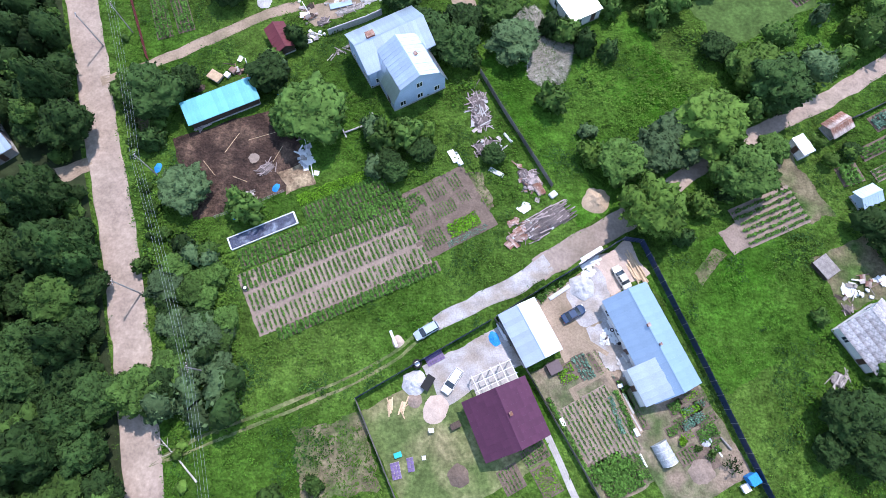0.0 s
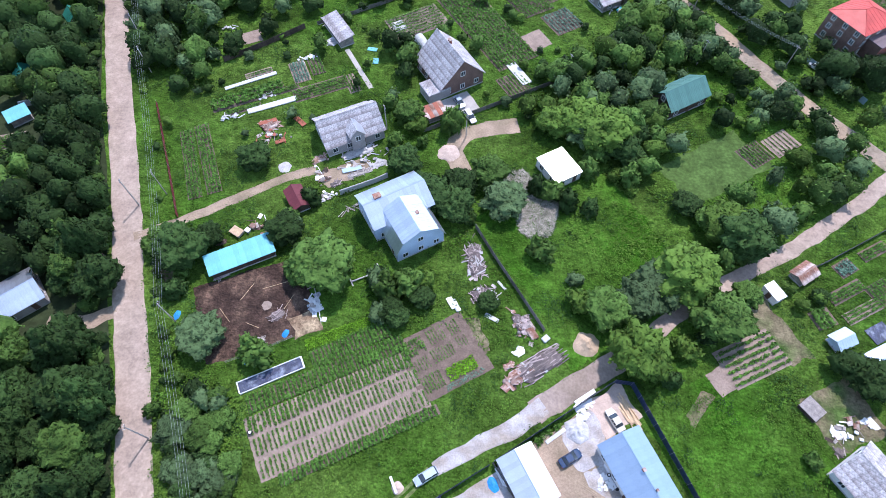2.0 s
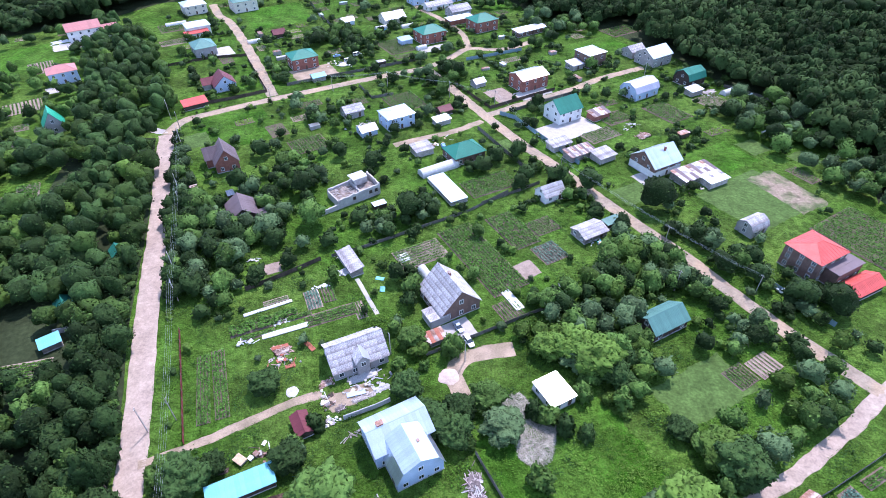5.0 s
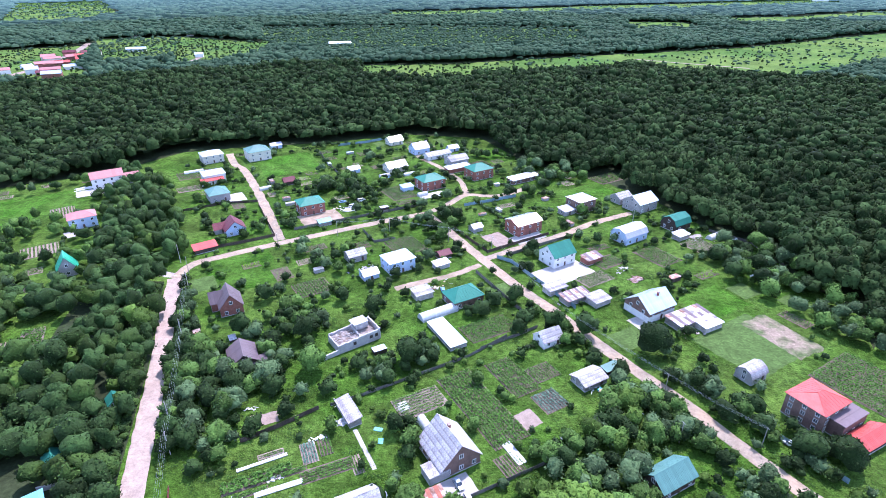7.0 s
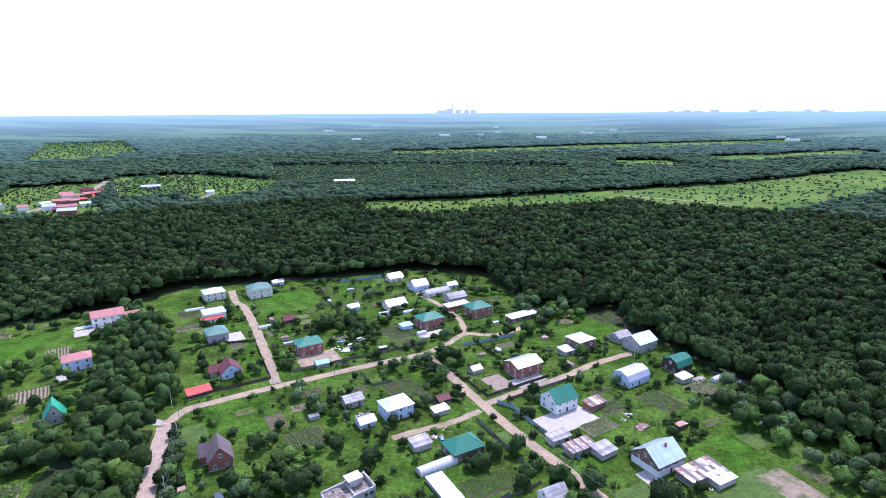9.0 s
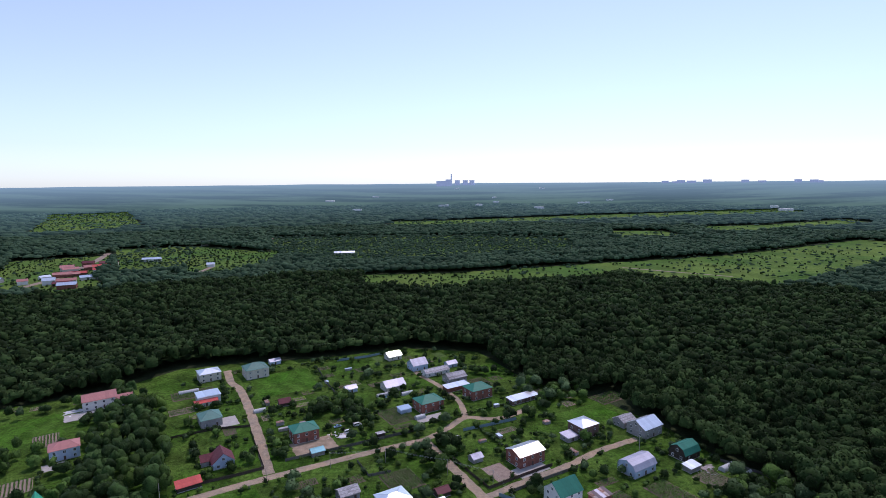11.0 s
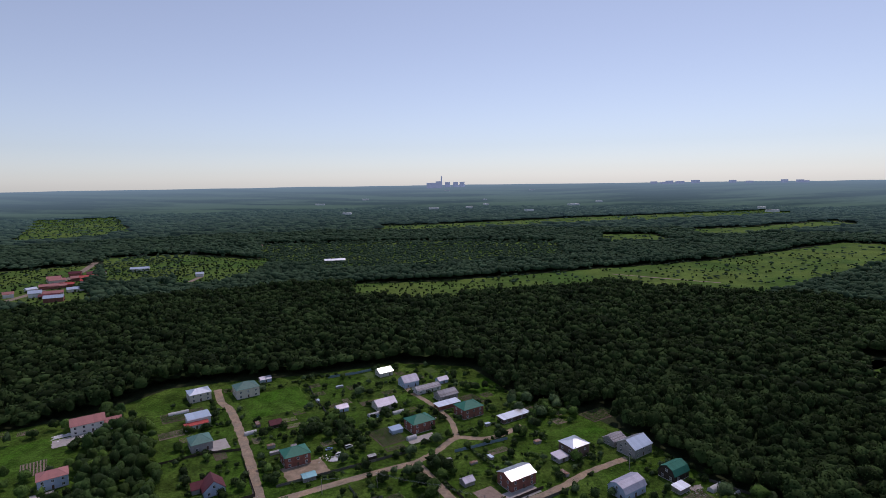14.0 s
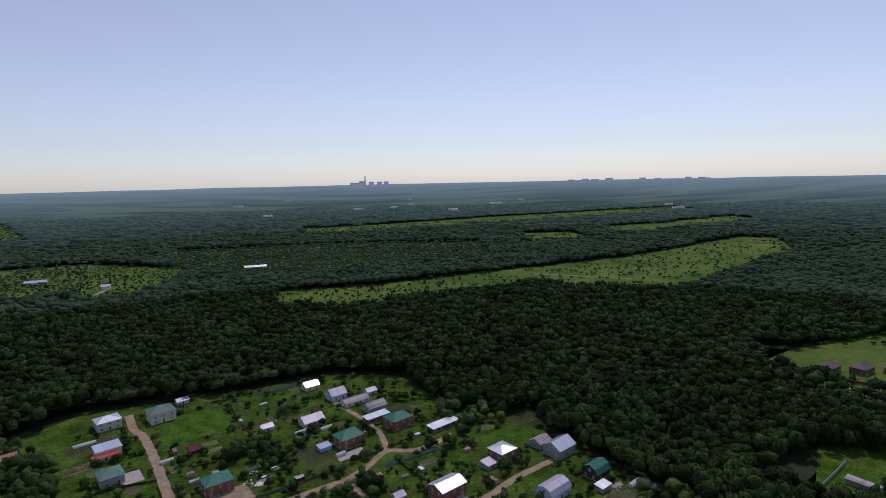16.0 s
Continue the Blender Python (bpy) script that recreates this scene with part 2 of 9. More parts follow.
F_BLUE = mat("blue_grey_sheet", (0.20, 0.30, 0.36), 0.5, vary=0.1, scale=0.8, fine=6.0, rnd=0.08)
F_RED = mat("red_fence", (0.20, 0.035, 0.045), 0.6, vary=0.2, scale=0.8, fine=6.0, rnd=0.1)
GLASS_DARK = mat("window_glass", (0.03, 0.04, 0.05), 0.08, vary=0.1, bump=0, spec=0.8)
FRAME_WHITE = mat("white_frame", (0.72, 0.72, 0.72), 0.5, vary=0.05, bump=0)
FRAME_BROWN = mat("brown_door", (0.10, 0.06, 0.045), 0.6, vary=0.15, bump=0)
STEEL = mat("grey_steel", (0.32, 0.33, 0.34), 0.45, 0.6, vary=0.1)
WIRE = mat("aluminium_wire", (0.30, 0.34, 0.33), 0.5, 0.3, vary=0.05, bump=0)
RUBBER = mat("black_rubber", (0.02, 0.02, 0.02), 0.85, vary=0.1, bump=0)
TARP_BLUE = mat("blue_tarpaulin", (0.02, 0.24, 0.62), 0.5, vary=0.15, scale=2.0, fine=6.0)
TARP_TEAL = mat("teal_plastic", (0.03, 0.42, 0.42), 0.4, vary=0.1)
TARP_DARK = mat("dark_mulch_film", (0.045, 0.055, 0.095), 0.4, vary=0.35, scale=1.5, fine=5.0, bump=0.8, bump_scale=5.0, second=(0.16, 0.19, 0.24), sharp=0.6)
FILM_WHITE = mat("white_film", (0.48, 0.49, 0.49), 0.55, vary=0.1, scale=0.8, fine=5.0, bump=0.4, bump_scale=3.0)
WATER = mat("pond_water", (0.02, 0.06, 0.055), 0.06, vary=0.15, scale=0.05, fine=0.3, bump=0.05, bump_scale=1.0, where="World", spec=0.6)
PALLET = mat("purple_trays", (0.17, 0.12, 0.24), 0.6, vary=0.2, scale=1.0, fine=5.0, rnd=0.1)


def paint(name, c, metal=0.2):
    return mat(name, c, 0.22, metal, vary=0.04, scale=1.0, fine=6.0, bump=0, spec=0.6)


# ---- mesh builders ----


class Shape:
    """Collects corners and faces, in metres, and turns them into one mesh."""

    def __init__(self):
        self.v, self.f = [], []

    def add(self, v, f):
        k = len(self.v)
        self.v += [tuple(p) for p in v]
        self.f += [tuple(i + k for i in q) for q in f]
        return self

    def box(self, x, y, z, sx, sy, sz, rz=0.0, rx=0.0, ry=0.0, cut=0.0):
        """A box with its centre at x, y, z; cut: a chamfer on its upright edges and its top rim."""
        m = pose(x, y, z, rx, ry, rz)
        a, b, c = sx / 2, sy / 2, sz / 2
        if not cut:
            v = [m @ Vector((i * a, j * b, k * c)) for k in (-1, 1) for i, j in ((-1, -1), (1, -1), (1, 1), (-1, 1))]
            return self.add(v, [(3, 2, 1, 0), (4, 5, 6, 7), (0, 1, 5, 4), (1, 2, 6, 5), (2, 3, 7, 6), (3, 0, 4, 7)])
        e = cut
        ring = [(-a + e, -b), (a - e, -b), (a, -b + e), (a, b - e), (a - e, b), (-a + e, b), (-a, b - e), (-a, -b + e)]
        v = [m @ Vector((i, j, -c)) for i, j in ring] + [m @ Vector((i, j, c - e)) for i, j in ring]
        v += [m @ Vector((i * (a - e) / a, j * (b - e) / b, c)) for i, j in ring]
        f = [tuple(range(7, -1, -1)), tuple(range(16, 24))]
        f += [(r * 8 + i, r * 8 + (i + 1) % 8, r * 8 + 8 + (i + 1) % 8, r * 8 + 8 + i) for r in (0, 1) for i in range(8)]
        return self.add(v, f)

    def rod(self, p, q, r0, r1=None, n=6):
        p, q = Vector(p), Vector(q)
        r1 = r0 if r1 is None else r1
        w = (q - p).to_track_quat("Z", "Y").to_matrix()
        v = [p + w @ Vector((r0 * math.cos(6.2832 * i / n), r0 * math.sin(6.2832 * i / n), 0)) for i in range(n)]
        v += [q + w @ Vector((r1 * math.cos(6.2832 * i / n), r1 * math.sin(6.2832 * i / n), 0)) for i in range(n)]
        f = [(i, (i + 1) % n, n + (i + 1) % n, n + i) for i in range(n)] + [tuple(range(n - 1, -1, -1)), tuple(range(n, 2 * n))]
        return self.add(v, f)

    def prism(self, outline, y0, y1):
        """An outline in x, z drawn along y."""
        n = len(outline)
        v = [(x, y0, z) for x, z in outline] + [(x, y1, z) for x, z in outline]
        f = [(i, (i + 1) % n, n + (i + 1) % n, n + i) for i in range(n)] + [tuple(range(n - 1, -1, -1)), tuple(range(n, 2 * n))]
        return self.add(v, f)

    def prism_x(self, outline, x0, x1):
        """An outline in y, z drawn along x."""
        n = len(outline)
        v = [(x0, y, z) for y, z in outline] + [(x1, y, z) for y, z in outline]
        f = [(i, (i + 1) % n, n + (i + 1) % n, n + i) for i in range(n)] + [tuple(range(n - 1, -1, -1)), tuple(range(n, 2 * n))]
        return self.add(v, f)

    def mesh(self, name, material):
        me = bpy.data.meshes.new(name)
        me.from_pydata(self.v, [], self.f)
        me.materials.append(material)
        bm = bmesh.new()
        bm.from_mesh(me)
        bmesh.ops.recalc_face_normals(bm, faces=bm.faces)
        bm.to_mesh(me)
        bm.free()
        return me


def quads(name, v, material, per=4):
    """A mesh of loose polygons of per corners each, from an array of corners."""
    n = len(v)
    me = bpy.data.meshes.new(name)
    me.vertices.add(n)
    me.vertices.foreach_set("co", np.asarray(v, dtype=np.float32).ravel())
    me.loops.add(n)
    me.loops.foreach_set("vertex_index", np.arange(n, dtype=np.int32))
    me.polygons.add(n // per)
    me.polygons.foreach_set("loop_start", np.arange(0, n, per, dtype=np.int32))
    me.polygons.foreach_set("loop_total", np.full(n // per, per, dtype=np.int32))
    me.update(calc_edges=True)
    me.materials.append(material)
    return me


def thing(name, x=0, y=0, z=0, rz=0, label="", category="", group="", kind=""):
    ob = new(name)
    ob.empty_display_size = 0.3
    ob.matrix_basis = pose(x, y, z, 0, 0, rz)
    return tagged(ob, label, category, group, kind)


def part(name, shape, material, parent, label="", m=None):
    """Links a shape (or a ready mesh) as one mesh object under a thing or a part."""
    me = shape.mesh(name, material) if isinstance(shape, Shape) else shape
    ob = new(name, me)
    ob.parent = parent
    if m is not None:
        ob.matrix_basis = m
    return tagged(ob, label)


def single(name, shape, material, x=0, y=0, z=0, rz=0, label="", category="", group="", kind=""):
    me = shape.mesh(name, material) if isinstance(shape, Shape) else shape
    ob = new(name, me)
    ob.matrix_basis = pose(x, y, z, 0, 0, rz)
    return tagged(ob, label, category, group, kind)


# places where nothing grows: rectangles (x, y, half, half, turn) and strips (points, half width)
KEEP_RECT, KEEP_LINE = [], []


def free_of(p, margin=0.0, rects=True):
    """Which of the points p (n x 2) lie outside all kept rectangles and strips."""
    ok = np.ones(len(p), bool)
    if rects:
        for x, y, a, b, r in KEEP_RECT:
            c, s = math.cos(radians(r)), math.sin(radians(r))
            d = p - (x, y)
            u, v = d[:, 0] * c + d[:, 1] * s, -d[:, 0] * s + d[:, 1] * c
            ok &= ~((np.abs(u) < a + margin) & (np.abs(v) < b + margin))
    for pts, h in KEEP_LINE:
        for (x0, y0), (x1, y1) in zip(pts, pts[1:]):
            e = np.array((x1 - x0, y1 - y0))
            k = np.clip(((p - (x0, y0)) @ e) / (e @ e), 0, 1)
            ok &= np.linalg.norm(p - (x0, y0) - k[:, None] * e, axis=1) > h + margin
    return ok


def inside(p, poly):
    ok = np.zeros(len(p), bool)
    for (x0, y0), (x1, y1) in zip(poly, poly[1:] + poly[:1]):
        if y0 != y1:
            ok ^= ((y0 > p[:, 1]) != (y1 > p[:, 1])) & (p[:, 0] < (x1 - x0) * (p[:, 1] - y0) / (y1 - y0) + x0)
    return ok


def smooth_line(pts, step=2.0):
    """Points along a soft curve through pts."""
    out = []
    q = [2 * Vector(pts[0]) - Vector(pts[1])] + [Vector(p) for p in pts] + [2 * Vector(pts[-1]) - Vector(pts[-2])]
    for a, b, c, d in zip(q, q[1:], q[2:], q[3:]):
        n = max(1, int((c - b).length / step))
        for i in range(n):
            t = i / n
            out.append(0.5 * (2 * b + (c - a) * t + (2 * a - 5 * b + 4 * c - d) * t * t + (3 * b - a - 3 * c + d) * t ** 3))
    return out + [Vector(pts[-1])]


def road(name, pts, width, material, label, z=0.05, ragged=0.35, end_width=None, category="road"):
    line = smooth_line([p + (0,) if len(p) == 2 else p for p in pts])
    sh = Shape()
    n = len(line)
    v = []
    for i, p in enumerate(line):
        d = (line[min(i + 1, n - 1)] - line[max(i - 1, 0)]).normalized()
        s = Vector((-d.y, d.x, 0))
        w = width if end_width is None else width + (end_width - width) * i / (n - 1)
        a = w / 2 + ragged * (noise.noise(p * 0.23) + 0.6 * noise.noise(p * 0.9))
        b = w / 2 + ragged * (noise.noise(p * 0.23 + Vector((9, 5, 3))) + 0.6 * noise.noise(p * 0.9 + Vector((4, 4, 9))))
        for k, e in ((a + 0.12, -0.06), (a - 0.1, 0), (a * 0.45, -0.012), (0, 0.02), (-b * 0.45, -0.012), (-b + 0.1, 0), (-b - 0.12, -0.06)):
            v.append(p + s * k + Vector((0, 0, z + e)))
    f = [(7 * i + j, 7 * i + j + 1, 7 * i + j + 8, 7 * i + j + 7) for i in range(n - 1) for j in range(6)]
    sh.add(v, f)
    KEEP_LINE.append(([tuple(p[:2]) for p in pts], (width if end_width is None else (width + end_width) / 2) / 2 - 0.2))
    ob = single(name, sh, material, label=label, category=category, kind="structure")
    return ob


def patch(name, x, y, a, b, rz, material, label, z=0.03, wobble=0.5, keep=True, category="ground", kind="structure", mound=0.0):
    """A sheet of ground, a by b metres, with an uneven rim."""
    n = max(6, int(a / 0.7)), max(6, int(b / 0.7))
    per = []
    for i in range(n[0]):
        per.append((-a / 2 + a * i / n[0], -b / 2))
    for i in range(n[1]):
        per.append((a / 2, -b / 2 + b * i / n[1]))
    for i in range(n[0]):
        per.append((a / 2 - a * i / n[0], b / 2))
    for i in range(n[1]):
        per.append((-a / 2, b / 2 - b * i / n[1]))
    v = []
    rings = (1.0, 0.93, 0.6, 0.25) if mound else (1.0, 0.985)
    for k, r in enumerate(rings):
        for px_, py_ in per:
            q = Vector((px_ + x, py_ + y, 0))
            w = 1 + wobble * (0.7 * noise.noise(q * 0.3) + 0.25 * noise.noise(q * 1.1)) * 2 / min(a, b)
            zz = mound * (1 - r ** 2) * (1 + 0.5 * noise.noise(q * 0.8)) if mound else 0
            v.append((px_ * r * w, py_ * r * w, (-0.05 if k == 0 else 0) + zz))
    m = len(per)
    f = [(r * m + i, r * m + (i + 1) % m, r * m + m + (i + 1) % m, r * m + m + i) for r in range(len(rings) - 1) for i in range(m)]
    v.append((0, 0, mound))
    f += [((len(rings) - 1) * m + i, (len(rings) - 1) * m + (i + 1) % m, len(v) - 1) for i in range(m)]
    if keep:
        KEEP_RECT.append((x, y, a / 2 - 0.2, b / 2 - 0.2, rz))
    return single(name, Shape().add(v, f), material, x, y, z, rz, label, category, kind=kind)


def heap(name, x, y, r, h, material, label, category="heap", stretch=1.0, rz=0, seed=0):
    """A loose heap with an uneven foot and dimples."""
    sh, v, f = Shape(), [(0, 0, h)], []
    n, rows = 22, 7
    for k in range(1, rows + 1):
        t = k / rows
        for i in range(n):
            a = 6.2832 * i / n
            q = Vector((math.cos(a) * t * 1.7 + seed, math.sin(a) * t * 1.7 - seed, 0))
            rr = r * t * (1 + 0.22 * noise.noise(q * 1.1))
            v.append((rr * math.cos(a) * stretch, rr * math.sin(a), h * (1 - t ** 1.25) * (1 + 0.3 * noise.noise(q * 2.3)) - (0.05 if k == rows else 0)))
    f += [(0, 1 + i, 1 + (i + 1) % n) for i in range(n)]
    f += [(1 + k * n + i, 1 + k * n + n + i, 1 + k * n + n + (i + 1) % n, 1 + k * n + (i + 1) % n) for k in range(rows - 1) for i in range(n)]
    KEEP_RECT.append((x, y, r * stretch, r, rz))
    ob = single(name, sh.add(v, f), material, x, y, 0, rz, label, category)
    return ob


# ---- makers of things ----
G_ROT = 30.0  # turn of the village's grid
rng = np.random.default_rng(7)

WIN_FRAME, WIN_PANE, DOOR_LEAF = Shape(), Shape(), Shape()
for wx, wz, ww, wh in ((-0.6, 0, 0.12, 1.5), (0.6, 0, 0.12, 1.5), (0, 0.7, 1.2, 0.12), (0, -0.7, 1.3, 0.14), (0.05, 0, 0.08, 1.4)):
    WIN_FRAME.box(wx, -0.03, wz, ww, 0.1, wh)
WIN_PANE.box(0, -0.012, 0, 1.15, 0.03, 1.35)
DOOR_LEAF.box(0, -0.04, 1.02, 1.0, 0.1, 2.05)
WIN_FRAME = WIN_FRAME.mesh("window_frame", FRAME_WHITE)
WIN_PANE = WIN_PANE.mesh("pane", GLASS_DARK)
DOOR_LEAF = DOOR_LEAF.mesh("door", FRAME_BROWN)


def add_windows(h, L, W, levels, skip=(), step=3.2, door=True):
    """Windows along the four walls of a house, level by level, and one door."""
    for side, (length, off, turn) in enumerate(((L, -W / 2, 0), (W, L / 2, 90), (L, W / 2, 180), (W, -L / 2, -90))):
        if side in skip:
            continue
        n = max(1, int(length / (step if h.location.y < 160 else 4.2)))
        for lv, z in enumerate(levels):
            for i in range(n):
                s = -length / 2 + length * (i + 0.5) / n
                if door and side == 0 and lv == 0 and i == n // 2:
                    part("door", DOOR_LEAF, None, h, m=pose(s, -W / 2, 0.15, 0, 0, 0))
                    continue
                m = pose(0, 0, 0, 0, 0, turn) @ pose(s, -abs(off), z)
                w = part("window", WIN_FRAME, None, h, m=m)
                part("pane", WIN_PANE, None, w)


def house(x, y, rz, L, W, eave, ridge, roof_m, wall_m, label, roof="gable", over=0.45, sheet=1.15, rows=1,
          low=None, levels=None, chimneys=(), name="house", category="house", rib=0.05, skip=(), door=True, mixed=()):
    """A building with its walls, roof and openings; the ridge runs along its own x."""
    h = thing(name, x, y, 0, rz, label, category)
    KEEP_RECT.append((x, y, L / 2 + 0.3, W / 2 + 0.3, rz))
    a, b = L / 2, W / 2
    sh = Shape()
    top = ridge - 0.12
    if roof == "gable":
        line = [(-b, 0), (b, 0), (b, eave - 0.02), (0, top), (-b, eave - 0.02)]
    elif roof == "gambrel":
        line = [(-b, 0), (b, 0), (b, eave), (b * 0.72, eave + (ridge - eave) * 0.62), (0, top), (-b * 0.72, eave + (ridge - eave) * 0.62), (-b, eave)]
    else:
        line = [(-b, 0), (b, 0), (b, eave), (-b, eave)]
    if low:
        cut = 2.9
        part("lower_wall", Shape().prism_x([(-b - 0.03, 0), (b + 0.03, 0), (b + 0.03, cut), (-b - 0.03, cut)], -a - 0.03, a + 0.03), low, h)
        line = [(p, max(q, cut - 0.01)) for p, q in line]
    part("wall", sh.prism_x(line, -a, a), wall_m, h)
    part("plinth", Shape().box(0, 0, 0.15, L + 0.16, W + 0.16, 0.3), CONCRETE, h)
    slopes = []  # start (y, z), end (y, z)
    if roof == "gable":
        k = (ridge - eave) / b
        for s in (1, -1):
            slopes.append(((0, ridge), (s * (b + over), eave - over * k), s))
    elif roof == "gambrel":
        zm = eave + (ridge - eave) * 0.62
        for s in (1, -1):
            slopes.append(((0, ridge), (s * b * 0.74, zm), s))
            slopes.append(((s * b * 0.74, zm), (s * (b + over * 0.6), eave - 0.2), s))
    elif roof == "shed":
        slopes.append(((b + over, ridge + 0.05), (-b - over, eave + 0.05), -1))
    rs = Shape()
    if slopes:
        for (y0, z0), (y1, z1), s in slopes:
            d = math.hypot(y1 - y0, z1 - z0)
            th = math.degrees(math.atan2(z1 - z0, abs(y1 - y0)))
            cy, cz = (y0 + y1) / 2, (z0 + z1) / 2
        if roof == "shed":
            rs.box(0, cy, cz, L + 2 * over - 0.06, d, 0.08, rx=th * s)
        else:
            up = [(y1, z1) for (y0, z0), (y1, z1), s in slopes if s > 0][::-1] + [(0, ridge)] + [(y1, z1) for (y0, z0), (y1, z1), s in slopes if s < 0]
            rs.prism_x([(p, q + 0.03) for p, q in up] + [(p, q - 0.06) for p, q in up[::-1]], -a - over + 0.03, a + over - 0.03)
        r = part("roof", rs, roof_m, h)
        if roof != "shed":
            part("ridge_cap", Shape().prism_x([(-0.2, -0.02), (0, 0.1), (0.2, -0.02), (0.18, -0.06), (0, 0.05), (-0.18, -0.06)], -a - over, a + over), roof_m, r, m=pose(0, 0, ridge + 0.07))
        sheet = sheet if y < 215 else sheet * 1.9
        n = max(2, round((L + 2 * over) / sheet))
        pw = (L + 2 * over) / n
        for (y0, z0), (y1, z1), s in slopes:
            d = math.hypot(y1 - y0, z1 - z0)
            th = math.degrees(math.atan2(z1 - z0, abs(y1 - y0)))
            pl = d / rows
            ps = Shape().box(0, 0, 0.03, pw - 0.015, pl + (0.08 if rows > 1 else 0), 0.035)
            if rib:
                ps.box(pw / 2 - 0.03, 0, 0.03 + rib / 2, 0.05, pl, rib)
                ps.box(0, 0, 0.03 + rib / 3, 0.05, pl, rib * 0.6)
            pm = ps.mesh("roof_sheet", roof_m)
            patches = [pm] + [ps.mesh("roof_sheet", k_) for k_ in mixed]
            for i in range(n):
                for j in range(rows):
                    pm = patches[(i * 5 + j * 3 + i * j) % len(patches)]
                    t = (j + 0.5) / rows
                    m = pose(-a - over + pw * (i + 0.5), y0 + (y1 - y0) * t, z0 + (z1 - z0) * t + 0.035, th * s) @ pose(0, 0, 0.004 * ((i * 7 + j * 3) % 5), (1.2 if rows > 1 else 0) * s)
                    part("roof_sheet", pm, None, r, m=m)
    elif roof == "hip":
        A, B = a + over, b + over
        e = max(0.3, A - B * 0.9) if A >= B else 0.3
        z0, z1 = eave - 0.05, ridge
        v = [(-A, -B, z0), (A, -B, z0), (A, B, z0), (-A, B, z0), (-A, -B, z0 + 0.1), (A, -B, z0 + 0.1), (A, B, z0 + 0.1), (-A, B, z0 + 0.1), (-e, 0, z1), (e, 0, z1)]
        rs.add(v, [(3, 2, 1, 0), (0, 1, 5, 4), (1, 2, 6, 5), (2, 3, 7, 6), (3, 0, 4, 7), (4, 5, 9, 8), (5, 6, 9), (6, 7, 8, 9), (7, 4, 8)])
        r = part("roof", rs, roof_m, h)
        for p, q in ((4, 8), (7, 8), (5, 9), (6, 9), (8, 9)):
            part("ridge_cap", Shape().rod(v[p], v[q], 0.09, n=5), roof_m, r)
        for s in (-1, 1):
            k = int(2 * A / (1.2 if y < 215 else 2.6))
            for i in range(1, k):
                u = -A + 2 * A * i / k
                t = min(1.0, (A - abs(u)) / max(0.01, A - e))
                part("seam", Shape().rod((u, s * B, z0 + 0.11), (u, s * B * (1 - t), z0 + 0.12 + (z1 - z0 - 0.1) * t), 0.035, n=4), roof_m, r)
    else:
        rs.box(0, 0, eave + 0.1, L + 2 * over, W + 2 * over, 0.2)
        r = part("roof", rs, roof_m, h)
        n = max(2, round((L + 2 * over) / (sheet * 2)))
        pw = (L + 2 * over) / n
        pm = Shape().box(0, 0, 0, pw - 0.1, W + 2 * over - 0.1, 0.05).mesh("roof_sheet", roof_m)
        for i in range(n):
            part("roof_sheet", pm, None, r, m=pose(-a - over + pw * (i + 0.5), 0, eave + 0.228))
    if levels is None:
        levels = [1.55] if eave < 4.6 else [1.6, 4.4]
    if levels:
        add_windows(h, L, W, [z for z in levels if z + 0.8 < max(eave, 2.4)], skip, door=door)
        if roof in ("gable", "gambrel") and ridge - eave > 2.4:
            for turn in (90, -90):
                w = part("window", WIN_FRAME, None, h, m=pose(0, 0, 0, 0, 0, turn) @ pose(0, -a, eave + (ridge - eave) * 0.32))
                part("pane", WIN_PANE, None, w)
    for u, v_, w, hh in chimneys:
        k = (ridge - eave) / b
        zr = ridge - abs(v_) * k if roof != "flat" else eave
        c = part("chimney", Shape().box(u, v_, zr + hh / 2 - 0.4, w, w * 0.75, hh + 0.8, cut=0.03), W_BRICK, h, "brick chimney stack")
        part("cap", Shape().box(u, v_, zr + hh + 0.05, w + 0.14, w * 0.75 + 0.14, 0.1), R_RUST, c)
    return h


